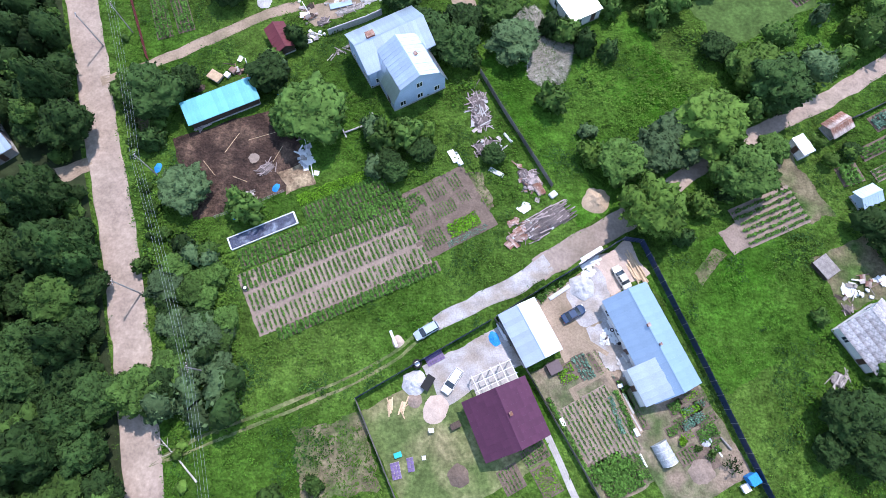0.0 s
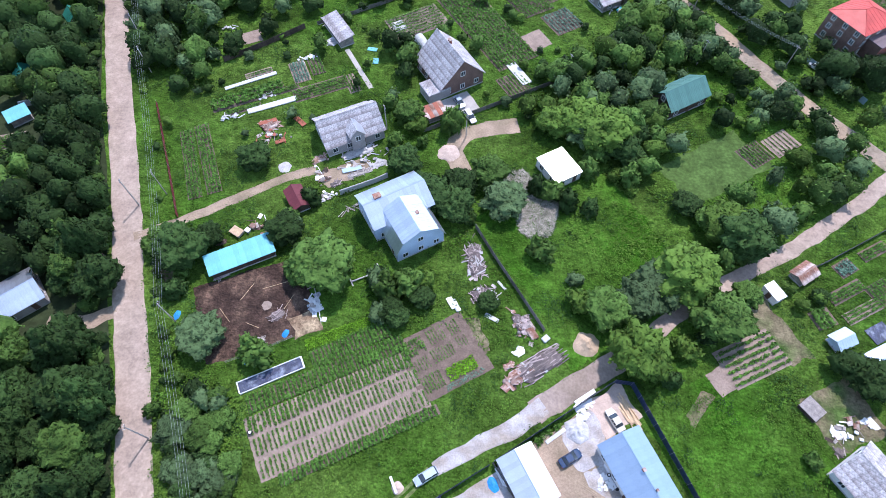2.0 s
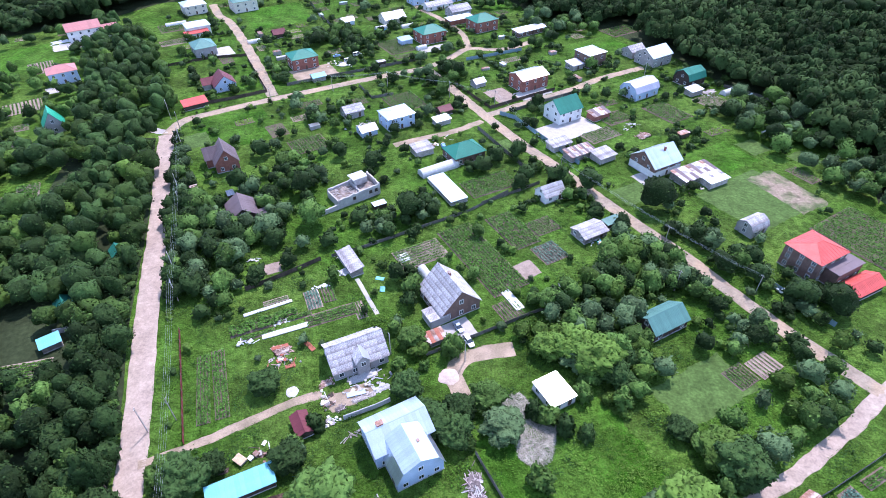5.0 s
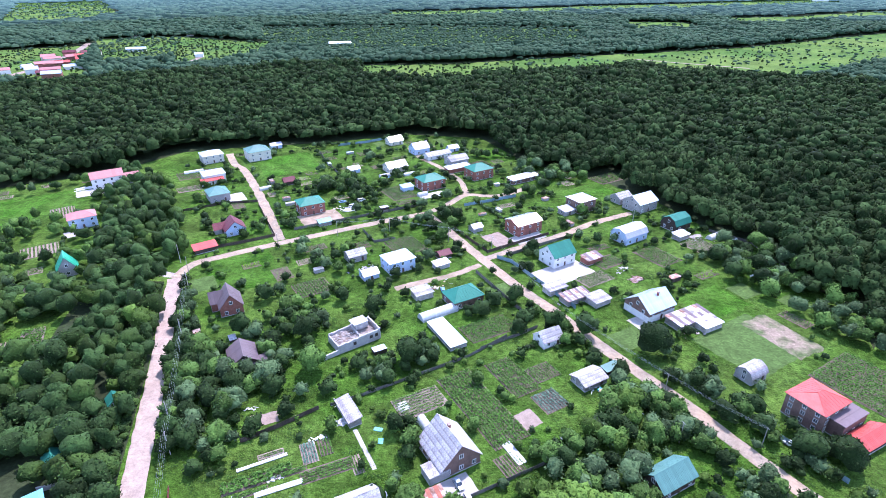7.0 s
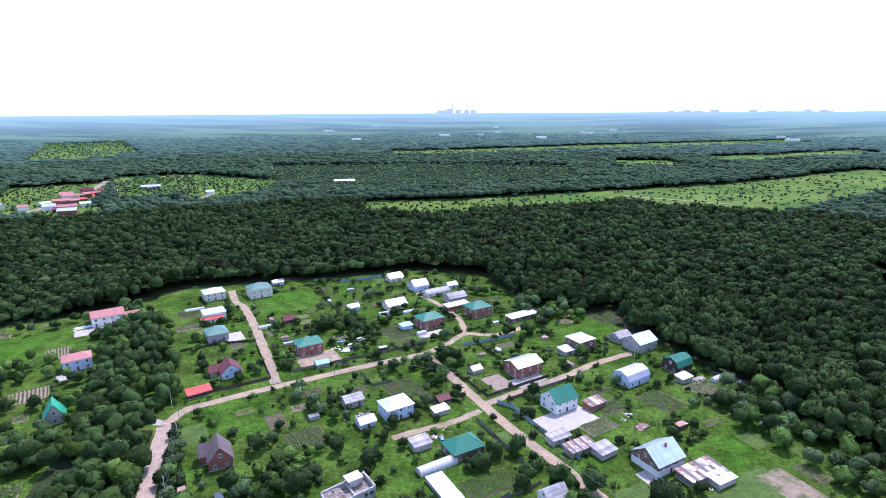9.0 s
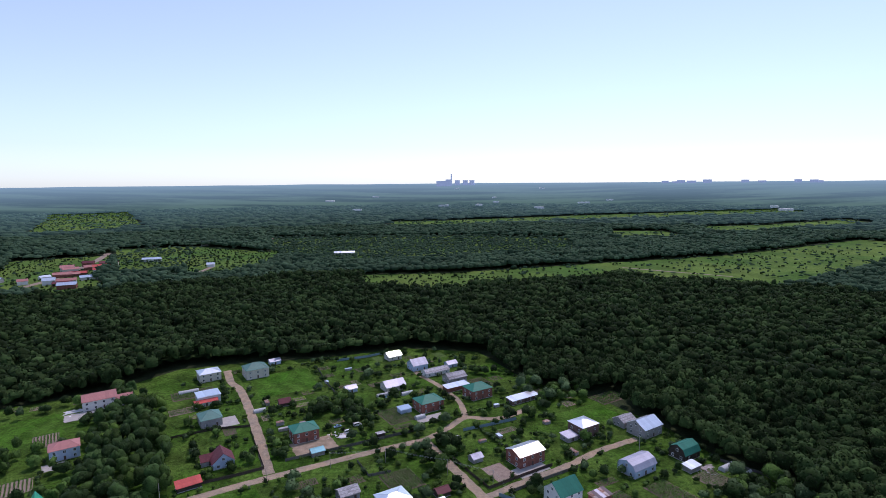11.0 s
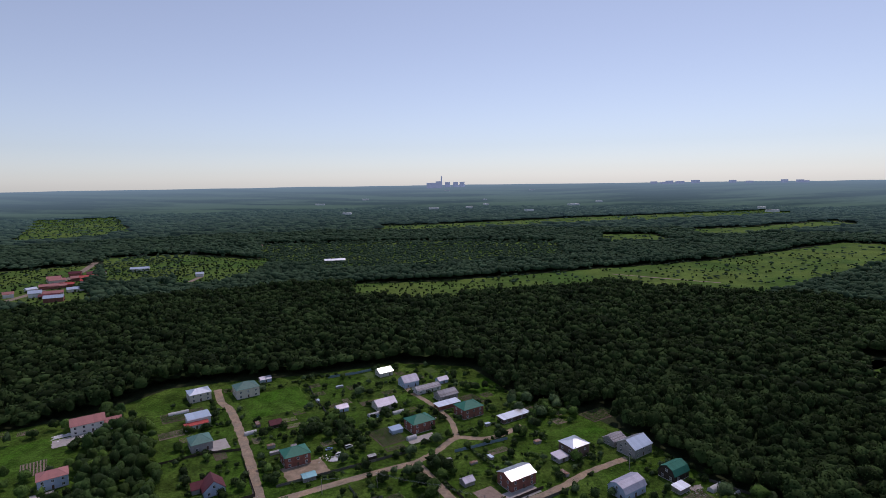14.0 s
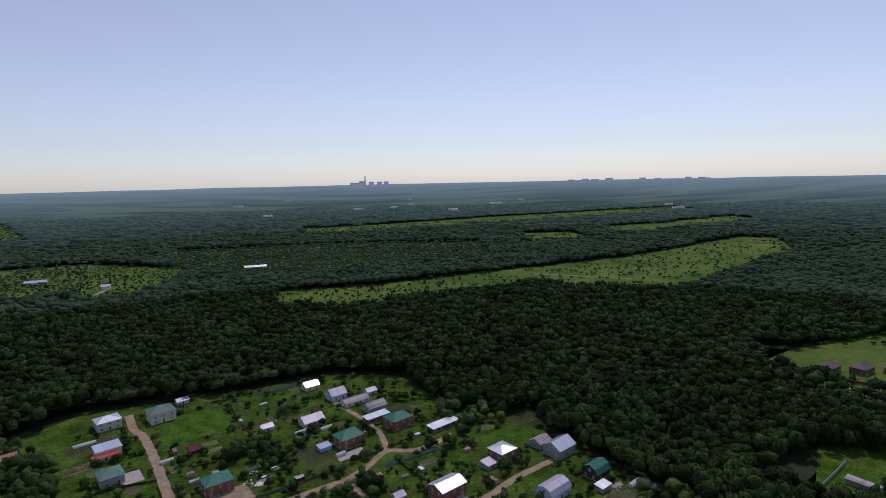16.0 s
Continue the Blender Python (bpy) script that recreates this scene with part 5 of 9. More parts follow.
# fields and beds farther on
for i, (bx, by, a, b, rz, soil, leaf, gap, across, s) in enumerate((
        (53.6, 33.4, 6, 5, 30, SOIL_LIGHT, None, 0.9, True, 0.2), (59.6, 37.6, 13, 8, 25, SOIL_LIGHT, CROP, 1.25, False, 0.34), (-60.8, 82.0, 3.2, 21.5, 20, SOIL, CROP, 0.8, True, 0.5), (-57.2, 83.8, 3.4, 22, 22, SOIL, CROP, 0.8, True, 0.5), (-51.6, 103.9, 18.6, 4.2, 25, SOIL, CROP, 1.4, False, 0.6), (-40.0, 113.4, 4.4, 8.0, 24, SOIL_LIGHT, CROP_BLUE, 0.8, True, 0.3), (-36.2, 116.4, 3.6, 8.0, 24, SOIL, CROP, 0.9, True, 0.3), (-33.5, 107.5, 14.6, 4.8, 25, SOIL, CROP, 0.8, False, 0.3), (-25.8, 109.6, 3.0, 7.0, 25, SOIL_LIGHT, CROP, 0.8, True, 0.24), (-50.7, 112.7, 7.2, 2.0, 26, SOIL_LIGHT, CROP, 0.7, False, 0.2), (-42.5, 106.8, 7.0, 2.2, 25, SOIL, CROP, 0.8, False, 0.34), (-52, 99.6, 9, 1.8, 25, SOIL, CROP, 0.8, False, 0.34), (84.4, 58.2, 4.8, 3.4, 30, SOIL, CROP_BLUE, 0.8, True, 0.36), (82.7, 52.5, 9.0, 2.8, 28, SOIL, CROP, 0.75, False, 0.34), (84.6, 48.2, 9.2, 2.6, 27, SOIL_LIGHT, CROP, 0.8, False, 0.3), (91.9, 62.5, 7.4, 2.6, 28, SOIL, CROP, 0.7, False, 0.3), (90.2, 52.6, 6, 5, 28, SOIL, CROP, 0.8, True, 0.3), (76.0, 46.4, 4.6, 4.0, 20, SOIL, CROP, 1.2, True, 0.5), (-108.5, 85.5, 12.5, 7.5, 16, SOIL_LIGHT, CROP, 1.1, False, 0.4), (-156, 164.5, 8, 16, 28, SOIL_LIGHT, CROP, 1.4, False, 0.4),
        
        (9.1, 133.3, 12.5, 35, 31, SOIL, CROP, 1.0, True, 0.36), (20, 147.5, 10, 19, 31, SOIL, CROP, 1.1, True, 0.34),
        (-10, 134.5, 16, 10, 31, SOIL_LIGHT, CROP, 1.2, False, 0.28), (22.6, 127.5, 8, 7, 31, SOIL_LIGHT, None, 1.2, True, 0.2), (31, 136, 9, 9, 31, SOIL, CROP_BLUE, 1.1, True, 0.26), (30.5, 150, 10, 8, 31, SOIL, CROP, 1.1, True, 0.28),
        (16.5, 110.5, 7, 7.5, 31, SOIL, CROP, 1.0, True, 0.26), (13.4, 175.4, 20, 11.5, 30, SOIL, CROP, 1.1, False, 0.34), (73.2, 88.8, 7, 6.4, 33, SOIL, CROP, 0.9, True, 0.26), (80.5, 92.5, 8, 6, 33, SOIL_LIGHT, CROP, 1.2, True, 0.16),
        (136, 146, 24, 26, 33, SOIL, CROP, 1.2, True, 0.34), (-60.7, 204, 15, 12.5, 33, SOIL, CROP, 1.2, True, 0.34), 
        
        (71, 230, 14, 10, 33, SOIL, CROP, 1.3, False, 0.34), (62, 214, 16, 9, 33, SOIL_LIGHT, CROP, 1.3, True, 0.3), (96, 236, 14, 18, 33, SOIL, CROP, 1.3, True, 0.34), (120, 248, 14, 12, 33, SOIL_LIGHT, CROP, 1.5, True, 0.3), (-24, 245, 16, 18, 33, SOIL, CROP, 1.3, True, 0.34),
        (-35, 317, 16, 22, 33, SOIL, CROP, 1.4, True, 0.32), (-202, 236, 16, 14, 36, SOIL_LIGHT, CROP, 1.6, True, 0.28), (-172, 350, 26, 16, 33, SOIL, CROP, 1.5, False, 0.3), (-166, 322, 14, 10, 33, SOIL_LIGHT, CROP, 1.5, False, 0.3),
        (-221, 283, 12, 18, 36, SOIL_LIGHT, CROP, 1.5, True, 0.3), (-160, 160, 18, 10, 36, SOIL_LIGHT, CROP, 1.4, True, 0.3), (98, 345, 22, 14, 33, SOIL, CROP, 1.6, False, 0.34), (18, 372, 12, 16, 33, SOIL, CROP, 1.5, True, 0.3))):
    if leaf:
        ridges(bx, by, a, b, rz, gap, soil, "vegetable bed in rows", across)
        crops("crop", bx, by, a - 0.4, b - 0.4, rz, gap, max(0.36, gap * 0.4), s * (1.35 if by < 120 else 1.75), leaf, "rows of vegetable plants", across, seed=60 + i, miss=0.04, leaves=10 if by < 130 else 7, high=0.7)
    else:
        patch("garden_bed", bx, by, a, b, rz, soil, "bare dug garden bed", z=0.05, wobble=0.4, category="garden bed", kind="")

# ---- houses ----
house(10.8, 0.6, -66, 9.0, 10.2, 3.2, 6.4, R_PURPLE, W_CREAM, "house with a purple-brown metal tile roof", sheet=1.1, rows=5, rib=0.03, chimneys=((-0.5, 0.6, 0.5, 0.8),))
house(14.9, 14.5, -62, 9.2, 6.4, 2.9, 3.7, R_WHITE, W_GREY, "garage with a low white metal roof", name="garage", category="garage", sheet=0.9, over=0.3, levels=(1.4,), skip=(1, 3))
house(34.9, 13.6, -65, 17.6, 7.8, 3.0, 4.9, R_BLUE, W_WHITE, "long low house with a pale blue metal roof", sheet=1.1, over=0.4, rib=0.025, chimneys=((-2.5, 0.0, 0.5, 0.7), (1.0, 0.3, 0.35, 0.6)))
house(34.3, 7.0, -65, 6.2, 5.0, 2.9, 4.4, R_GALV, W_WHITE, "lean-to with a pale metal roof beside the long house", roof="shed", name="lean_to", category="shed", sheet=1.0, over=0.12)
# solid dark walls stand in for the shadow inside the open front
house(-43.0, 56.4, 27, 13.2, 4.0, 2.2, 2.9, R_TEAL, WOOD_DARK, "cattle shed with a turquoise metal roof and a solid shade-dark front", roof="shed", name="cattle_shed", category="shed", sheet=1.0, levels=())
house(25.5, 82.0, 30, 6.8, 8.0, 2.6, 2.8, R_WHITE, W_WHITE, "white site cabin with a flat white roof", roof="flat", name="cabin", category="cabin", over=0.2, sheet=1.2)
house(-24.3, 92.6, 27, 14.2, 10.0, 3.3, 7.3, R_SLATE, W_GREY, "grey block house with an old slate roof", sheet=1.1, rows=4, rib=0.03, levels=(1.6,))
house(-11.4, 69.4, 30, 13.6, 9.4, 5.2, 7.7, R_GALV, W_BLUE, "large pale blue house with a galvanised roof", sheet=0.9, chimneys=((-3.6, 0.6, 1.5, 0.9),))
house(-7.6, 63.6, -60, 9.0, 11.0, 3.4, 8.4, R_GALV, W_BLUE, "gabled front wing with a pale metal roof", name="house_wing", category="house", sheet=0.9, levels=(1.5,), chimneys=((0.0, 1.6, 0.7, 1.0),), roof="gambrel")
house(-0.4, 113.6, -59, 13.0, 12.2, 3.6, 9.6, R_SLATE, W_BROWNBRICK, "tall house with a steep old slate roof", sheet=1.1, rows=6, rib=0.03, chimneys=((-1.5, 0.8, 0.9, 1.0),), levels=(1.6,))
house(57.6, 105.6, 30, 12.0, 7.4, 3.2, 5.9, R_DARKGREEN, WOOD_DARK, "dark house with a grey-green metal roof", sheet=1.0)
house(73.4, 15.7, -58, 8.4, 9.0, 2.8, 5.2, R_SLATE, W_WHITE, "small white house with a grey slate roof", sheet=1.1, rows=4, rib=0.03)
house(109.3, 131.2, 30, 12.6, 11.4, 7.6, 9.8, R_RED, W_BROWNBRICK, "three-storey brown brick house with a red roof", roof="hip", levels=(1.6, 4.2, 6.6))
house(115.3, 127.0, -60, 6.5, 11.8, 5.2, 5.5, R_BROWN, W_BROWNBRICK, "flat-roofed wing of brown brick", roof="flat", name="house_wing", over=0.3)
house(119.5, 121.0, 28, 12, 6, 2.6, 4.2, R_RED, WOOD_DARK, "low outbuilding with a red metal roof", roof="gable", name="shed", category="shed", levels=())
house(77.4, 188.4, 31, 14.0, 12.5, 4.8, 9.2, R_GALV, W_BROWNBRICK, "brown house with a galvanised roof and white ground floor", low=W_WHITE, chimneys=((1.5, -1.8, 0.8, 1.6),), levels=(1.6, 3.9))
house(90.5, 181.5, 29, 17, 7.5, 2.6, 3.2, R_RUST, WOOD_GREY, "patched low shed with a rusty sheet roof", roof="shed", mixed=(R_BROWN, R_SLATE, R_LILAC), rows=2, sheet=1.8, name="shed", category="shed", levels=())
house(96.5, 178.0, 29, 9, 5.5, 2.4, 2.8, R_WHITE, WOOD_GREY, "low shed with white roofing sheets", roof="shed", mixed=(R_SLATE, R_LILAC), rows=2, sheet=1.6, name="shed", category="shed", levels=())
house(99.0, 149.0, 30, 7.5, 6.2, 2.8, 5.4, R_SLATE, W_GREY, "small summer house with a broken-pitch roof", roof="gambrel")
house(3.8, 195.2, 31, 13.6, 10.2, 3.4, 6.8, R_GREEN, W_BROWNBRICK, "brick bungalow with a green metal roof", roof="hip")
house(-72.6, 153.4, -63, 10.5, 9.0, 3.2, 6.4, R_BROWN, WOOD_DARK, "dark timber house with a brown roof", sheet=1.0)
house(-66.2, 151.2, -63, 5, 4.6, 2.2, 2.8, R_BROWN, WOOD_DARK, "brown lean-to shed against the timber house", roof="shed", name="shed", category="shed", levels=())
house(-89.5, 187.0, -62, 10.5, 8.6, 4.0, 9.2, R_BROWN, W_BRICK, "unfinished red brick house with a steep dark roof", sheet=1.0)
house(-93.8, 188.6, 28, 8, 6.2, 4.0, 7.4, R_BROWN, W_BRICK, "side gable of the brick house", name="house_wing", sheet=1.0)
house(-25.6, 222.6, 33, 12.6, 10.0, 5.8, 7.2, R_WHITE, W_BLUE, "two-storey pale blue house with a white roof", roof="hip")
house(-46.6, 231.0, 33, 8.6, 7.0, 3.2, 5.0, R_SLATE, W_GREY, "small grey house with a slate roof", sheet=1.1, rows=3)
house(-37.6, 213.8, 33, 7.0, 6.0, 2.6, 4.2, R_LILAC, W_BLUE, "small hut with a pale metal roof", name="hut", category="hut")
house(-2.4, 170.4, -60, 18.4, 6.6, 1.6, 2.0, R_WHITE, W_GREY, "long low cellar with a flat white roof", roof="flat", name="cellar", category="shed", levels=(), over=0.2)
house(-13.2, 198.0, 31, 7.5, 6.0, 2.6, 3.2, R_SLATE, WOOD_GREY, "small shed with a grey roof", roof="shed", name="shed", category="shed", levels=())
house(34.6, 167.4, 30, 8.4, 6.4, 3.0, 5.6, R_SLATE, W_WHITE, "white cottage with a grey slate roof", rows=3)
house(45.0, 145.6, 31, 9.4, 6.8, 2.4, 3.6, R_SLATE, WOOD_GREY, "low shed with a grey slate roof", name="shed", category="shed", rows=3)
house(53.5, 151.0, 31, 6.0, 2.6, 2.0, 2.4, R_DARKGREEN, WOOD_DARK, "narrow shed with a green roof", roof="shed", name="shed", category="shed", levels=())
house(-31.4, 128.6, -58, 11.0, 3.8, 2.2, 3.0, R_SLATE, WOOD_GREY, "long narrow shed with a grey roof", roof="shed", name="shed", category="shed", levels=())
house(-33.6, 71.6, -60, 5.6, 3.4, 2.0, 2.8, R_MAROON, WOOD_DARK, "small shed with a maroon roof", name="shed", category="shed", levels=())
house(-4.6, 98.4, 28, 6.0, 3.4, 2.0, 2.3, R_ORANGE, WOOD_GREY, "small shed with a rusty patched roof", roof="shed", mixed=(R_RUST,), name="shed", category="shed", levels=())
house(66.8, 51.3, -63, 3.8, 2.4, 2.0, 2.3, R_WHITE, W_WHITE, "small white cabin on rough grass", roof="flat", name="cabin", category="cabin", over=0.1)
house(74.5, 56.0, 33, 4.4, 3.0, 1.6, 2.2, R_RUST, WOOD_GREY, "little shed with a rusty roof", name="shed", category="shed", levels=())
house(77.3, 41.4, 25, 3.6, 2.8, 1.9, 2.6, R_GALV, W_BLUE, "little hut with a pale blue metal roof", name="hut", category="hut", levels=())
house(83.6, 37.6, 25, 5.0, 3.6, 2.2, 3.0, R_GALV, W_BLUE, "hut with a pale metal roof", name="hut", category="hut", levels=())
house(-86.0, 45.6, 40, 9.0, 8.0, 2.8, 4.2, R_GALV, W_GREY, "shed with a pale blue metal roof among trees", name="shed", category="shed")
house(-109.0, 107.4, -50, 5.4, 4.6, 2.4, 4.6, R_GREEN, WOOD_DARK, "garden house with a green roof", name="hut", category="hut")
house(-106.0, 94.4, 40, 4.6, 3.2, 2.0, 2.6, R_TEAL, WOOD_GREY, "small hut with a turquoise roof", roof="shed", name="hut", category="hut", levels=())
house(-105.5, 131.5, -50, 4.4, 4.0, 2.2, 3.8, R_GREEN, W_WHITE, "small white hut with a green roof", name="hut", category="hut")
# upper village
house(-81.6, 288.0, 31, 13.6, 11.4, 6.0, 8.8, R_GREEN, W_BRICK, "two-storey brick house with a green hipped roof", roof="hip")
house(-70.0, 270.0, 31, 6.5, 5.0, 2.4, 3.4, R_TEAL, WOOD_GREY, "carport with a turquoise roof", name="carport", category="shed", levels=())
house(-114.6, 259.6, -58, 10.0, 10.0, 3.4, 7.6, R_MAROON, W_BLUE, "house with a steep maroon roof and pale walls")
house(-121.4, 260.4, 32, 8.0, 6.0, 2.8, 5.0, R_MAROON, W_GREY, "low side wing with a maroon roof", name="house_wing")
house(-121.0, 238.0, 36, 10.4, 5.0, 2.2, 3.4, R_RED, WOOD_DARK, "low shed with a bright red roof", roof="shed", name="shed", category="shed", levels=())
house(-141.4, 306.2, 34, 11.4, 12.6, 4.6, 8.0, R_DARKGREEN, W_GREY, "grey house with a dark green roof", roof="hip")
house(-157.0, 338.6, 34, 13.2, 11.6, 5.0, 5.6, R_WHITE, W_WHITE, "white house with a flat white roof", roof="flat")
house(-154.6, 330.8, 34, 13.2, 3.4, 2.8, 3.6, R_RED, W_WHITE, "red-roofed porch of the white house", roof="shed", name="porch", category="porch")
house(-174.0, 378.0, 36, 14.0, 12.0, 5.8, 8.0, R_WHITE, W_CREAM, "two-storey pale house with a white hipped roof", roof="hip")
house(-143.2, 385.0, 34, 15.5, 13.6, 6.6, 10.0, R_DARKGREEN, W_CREAM, "ornate cream villa with a green roof", roof="hip", levels=(1.6, 4.6))
house(-138.0, 411.0, 34, 8.0, 6.0, 2.8, 4.2, R_LILAC, W_BLUE, "small shed at the wood's edge", name="shed", category="shed")
house(-16.0, 327.6, 33, 15.0, 12.0, 6.0, 9.0, R_GREEN, W_BRICK, "two-storey brick house with a teal-green hipped roof", roof="hip")
house(14.8, 347.5, 33, 15.0, 12.0, 6.2, 9.4, R_GREEN, W_BRICK, "large brick house with a green roof", roof="hip")
house(35.4, 264.0, 33, 15.5, 11.0, 6.2, 8.2, R_WHITE, W_BRICK, "red brick house with a white metal roof")
house(47.6, 230.2, 33, 12.6, 10.6, 5.6, 9.8, R_GREEN, W_WHITE, "white two-storey house with a green roof")
house(70.6, 293.6, 33, 12.0, 11.0, 6.8, 8.6, R_WHITE, W_BROWNBRICK, "brown and white house with a pale hipped roof", roof="hip")
house(61.6, 287.0, 33, 7.0, 6.0, 2.6, 3.4, R_LILAC, W_GREY, "lean-to with a blue-grey roof", roof="shed", name="lean_to", category="shed")
house(104.4, 295.5, 34, 14.5, 12.0, 5.4, 8.8, R_WHITE, W_GREY, "grey house with a white metal roof")
house(96.5, 306.0, 34, 10, 8, 3.4, 5.6, R_SLATE, W_GREY, "grey annex with a slate roof", name="house_wing", rows=3)
house(87.4, 255.2, 34, 15.0, 10.4, 3.8, 7.4, R_LILAC, W_BLUE, "long pale house with a broken-pitch metal roof", roof="gambrel")
house(115.6, 269.5, 33, 11.6, 9.4, 3.4, 7.6, R_GREEN, WOOD_DARK, "dark barn with a teal broken-pitch roof", roof="gambrel", name="barn", category="barn")
house(113.6, 256.0, 33, 7.4, 4.6, 2.4, 3.0, R_WHITE, WOOD_GREY, "shed with a white roof", roof="shed", name="shed", category="shed", levels=())
house(-41.2, 360.0, 33, 14.0, 10.0, 3.4, 6.4, R_LILAC, W_CREAM, "house with a pale lilac metal roof", sheet=1.4)
house(-14.0, 389.0, 33, 19.0, 8.6, 3.0, 4.8, R_SLATE, W_WHITE, "long low house with a grey roof", sheet=1.4)
house(0.0, 375.0, 33, 14.0, 9.6, 3.8, 6.4, R_SLATE, W_GREY, "house with a pale grey roof", sheet=1.4)
house(1.0, 359.0, 33, 17.0, 6.0, 3.0, 3.6, R_WHITE, W_BRICK, "long brick outbuilding with a white roof", roof="shed", name="shed", category="shed", levels=())
house(-27.6, 400.0, 33, 12.0, 10.0, 4.4, 8.0, R_LILAC, W_BLUE, "blue-grey gabled house at the wood's edge", sheet=1.4)
house(-48.5, 423.0, 33, 11.0, 9.0, 3.6, 6.0, R_WHITE, W_CREAM, "pale house at the edge of the wood", sheet=1.4)
house(-3.0, 405.0, 33, 8.0, 6.0, 2.8, 4.6, R_LILAC, W_BLUE, "small hut with a pale metal roof", name="hut", category="hut")
house(43.0, 340.0, 34, 21.0, 6.4, 2.8, 3.4, R_WHITE, W_BROWNBRICK, "long low barn with a white roof", roof="shed", name="barn", category="barn")
house(10.8, 264.0, 33, 5.6, 5.0, 2.4, 3.8, R_LILAC, W_GREY, "small hut with a grey roof", name="hut", category="hut", levels=())
house(-5.3, 233.4, 33, 6.0, 5.0, 2.4, 3.8, R_MAROON, WOOD_DARK, "small shed with a maroon roof", name="shed", category="shed", levels=())
house(-6.0, 223.6, 33, 7.0, 4.0, 2.2, 2.8, R_WHITE, W_GREY, "shed with a white roof", roof="shed", name="shed", category="shed", levels=())
house(-106.0, 332.0, 33, 7.0, 5.0, 2.6, 4.6, R_MAROON, WOOD_DARK, "dark shed with a maroon roof in the trees", name="shed", category="shed", levels=())
house(-69.0, 355.0, 33, 7.5, 6.0, 2.8, 4.4, R_LILAC, W_BLUE, "pale blue hut with a metal roof", name="hut", category="hut")
house(-30.0, 322.0, 33, 7.0, 5.0, 2.6, 3.2, R_BLUE, W_BLUE, "small shed with a blue roof", roof="shed", name="shed", category="shed", levels=())
house(58.8, 194.5, 33, 8.0, 6.0, 2.4, 3.2, R_SLATE, WOOD_GREY, "low shed with a grey roof", roof="shed", name="shed", category="shed", levels=())
house(42.6, 203.2, 31, 9.0, 5.0, 2.4, 3.0, R_SLATE, WOOD_GREY, "street-side shed with a grey roof", roof="shed", name="shed", category="shed", levels=())
house(49.8, 196.4, 31, 12.0, 5.5, 2.4, 3.2, R_RUST, WOOD_GREY, "street-side shed with a rusty roof", roof="shed", mixed=(R_SLATE, R_BROWN), name="shed", category="shed", levels=())
house(63.5, 230.0, 33, 9.0, 5.0, 2.6, 3.4, R_RUST, W_BRICK, "brick outbuilding with a rusty roof", roof="shed", mixed=(R_LILAC, R_BROWN), name="shed", category="shed", levels=())
house(-174.0, 215.0, -54, 8.0, 8.0, 3.4, 9.4, R_EMERALD, W_GREY, "grey garden house with a steep emerald roof")
house(-176.0, 196.0, 36, 6.0, 5.0, 2.4, 3.8, R_BROWN, WOOD_DARK, "brown shed below the trees", name="shed", category="shed", levels=())
house(-199.0, 267.0, 36, 13.0, 10.0, 5.8, 8.2, R_PINK, W_BLUE, "two-storey pale house with a faded red roof", roof="hip")
house(-222.0, 330.5, 36, 18.0, 11.0, 6.0, 9.0, R_PINK, W_WHITE, "large white house with a faded red roof")
house(-209.0, 335.0, 36, 9.0, 8.0, 4.0, 6.4, R_PINK, W_WHITE, "white wing with a faded red roof", name="house_wing")


# ---- fences ----
NAVY = "tall navy sheet-metal fence round the yards"
fence([(-13.6, 3.0), (-2.5, 9.8), (8.6, 16.6)], 2.0, F_NAVY, NAVY)
fence([(9.4, 17.2), (20.5, 24.4), (32.2, 32.0), (35.4, 31.6)], 2.2, F_NAVY, NAVY)
fence([(35.4, 31.6), (43.6, 12.0), (52.6, -10.2), (56, -18)], 2.2, F_NAVY, NAVY)
fence([(-13.6, 3.0), (-6.2, -11.9), (-3, -18)], 1.7, F_GREY, "low grey board fence round the lawn", kind="board")
fence([(9.2, 17.0), (14.3, 9.0), (20.2, -1.4), (25.8, -11.0), (29, -17)], 1.6, F_GREY, "grey board fence between two lots", kind="board")
fence([(6.3, 66.0), (10.0, 59.0), (19.8, 41.9)], 1.8, F_GREY, "old dark board fence along the meadow", kind="board")
fence([(-60.6, 116.5), (-50.5, 123.4), (-41.1, 130.8)], 1.8, WOOD_DARK, "dark board fence across the gardens", kind="board")
fence([(-37.9, 132.2), (-28.1, 137.2), (-11.2, 147.4), (5.2, 157.2), (20, 170)], 1.4, F_GREY, "grey board fence between gardens", kind="board")
fence([(9.8, 218.1), (18.5, 202), (26.9, 186.7)], 1.9, F_GREY, "grey fence beside the street", kind="sheet")
fence([(26.2, 228.1), (37.5, 208.5), (48.8, 189.2)], 2.0, F_BLUE, "blue-grey sheet fence beside the street")
fence([(-8.0, 92.4), (11, 102.5), (30.4, 113.1), (39.1, 119.1)], 1.5, F_GREY, "grey fence behind the parking place", kind="board")
fence([(-74.0, 100.6), (-66.5, 83), (-59.6, 66.6)], 1.5, F_RED, "long dark red metal fence", kind="sheet")
fence([(92.5, 125.4), (98.7, 116.1), (105, 106)], 1.9, F_BLUE, "blue sheet fence before the brick house")
fence([(-118, 240), (-105, 246.5), (-92, 254.6)], 1.7, WOOD_DARK, "dark fence beside the road", kind="board")
fence([(-92, 254.6), (-104, 277), (-114, 296)], 1.7, WOOD_DARK, "dark fence beside the lane", kind="board")
fence([(-155, 285), (-135, 297), (-116, 301)], 1.6, WOOD_DARK, "dark board fence between two plots", kind="board")
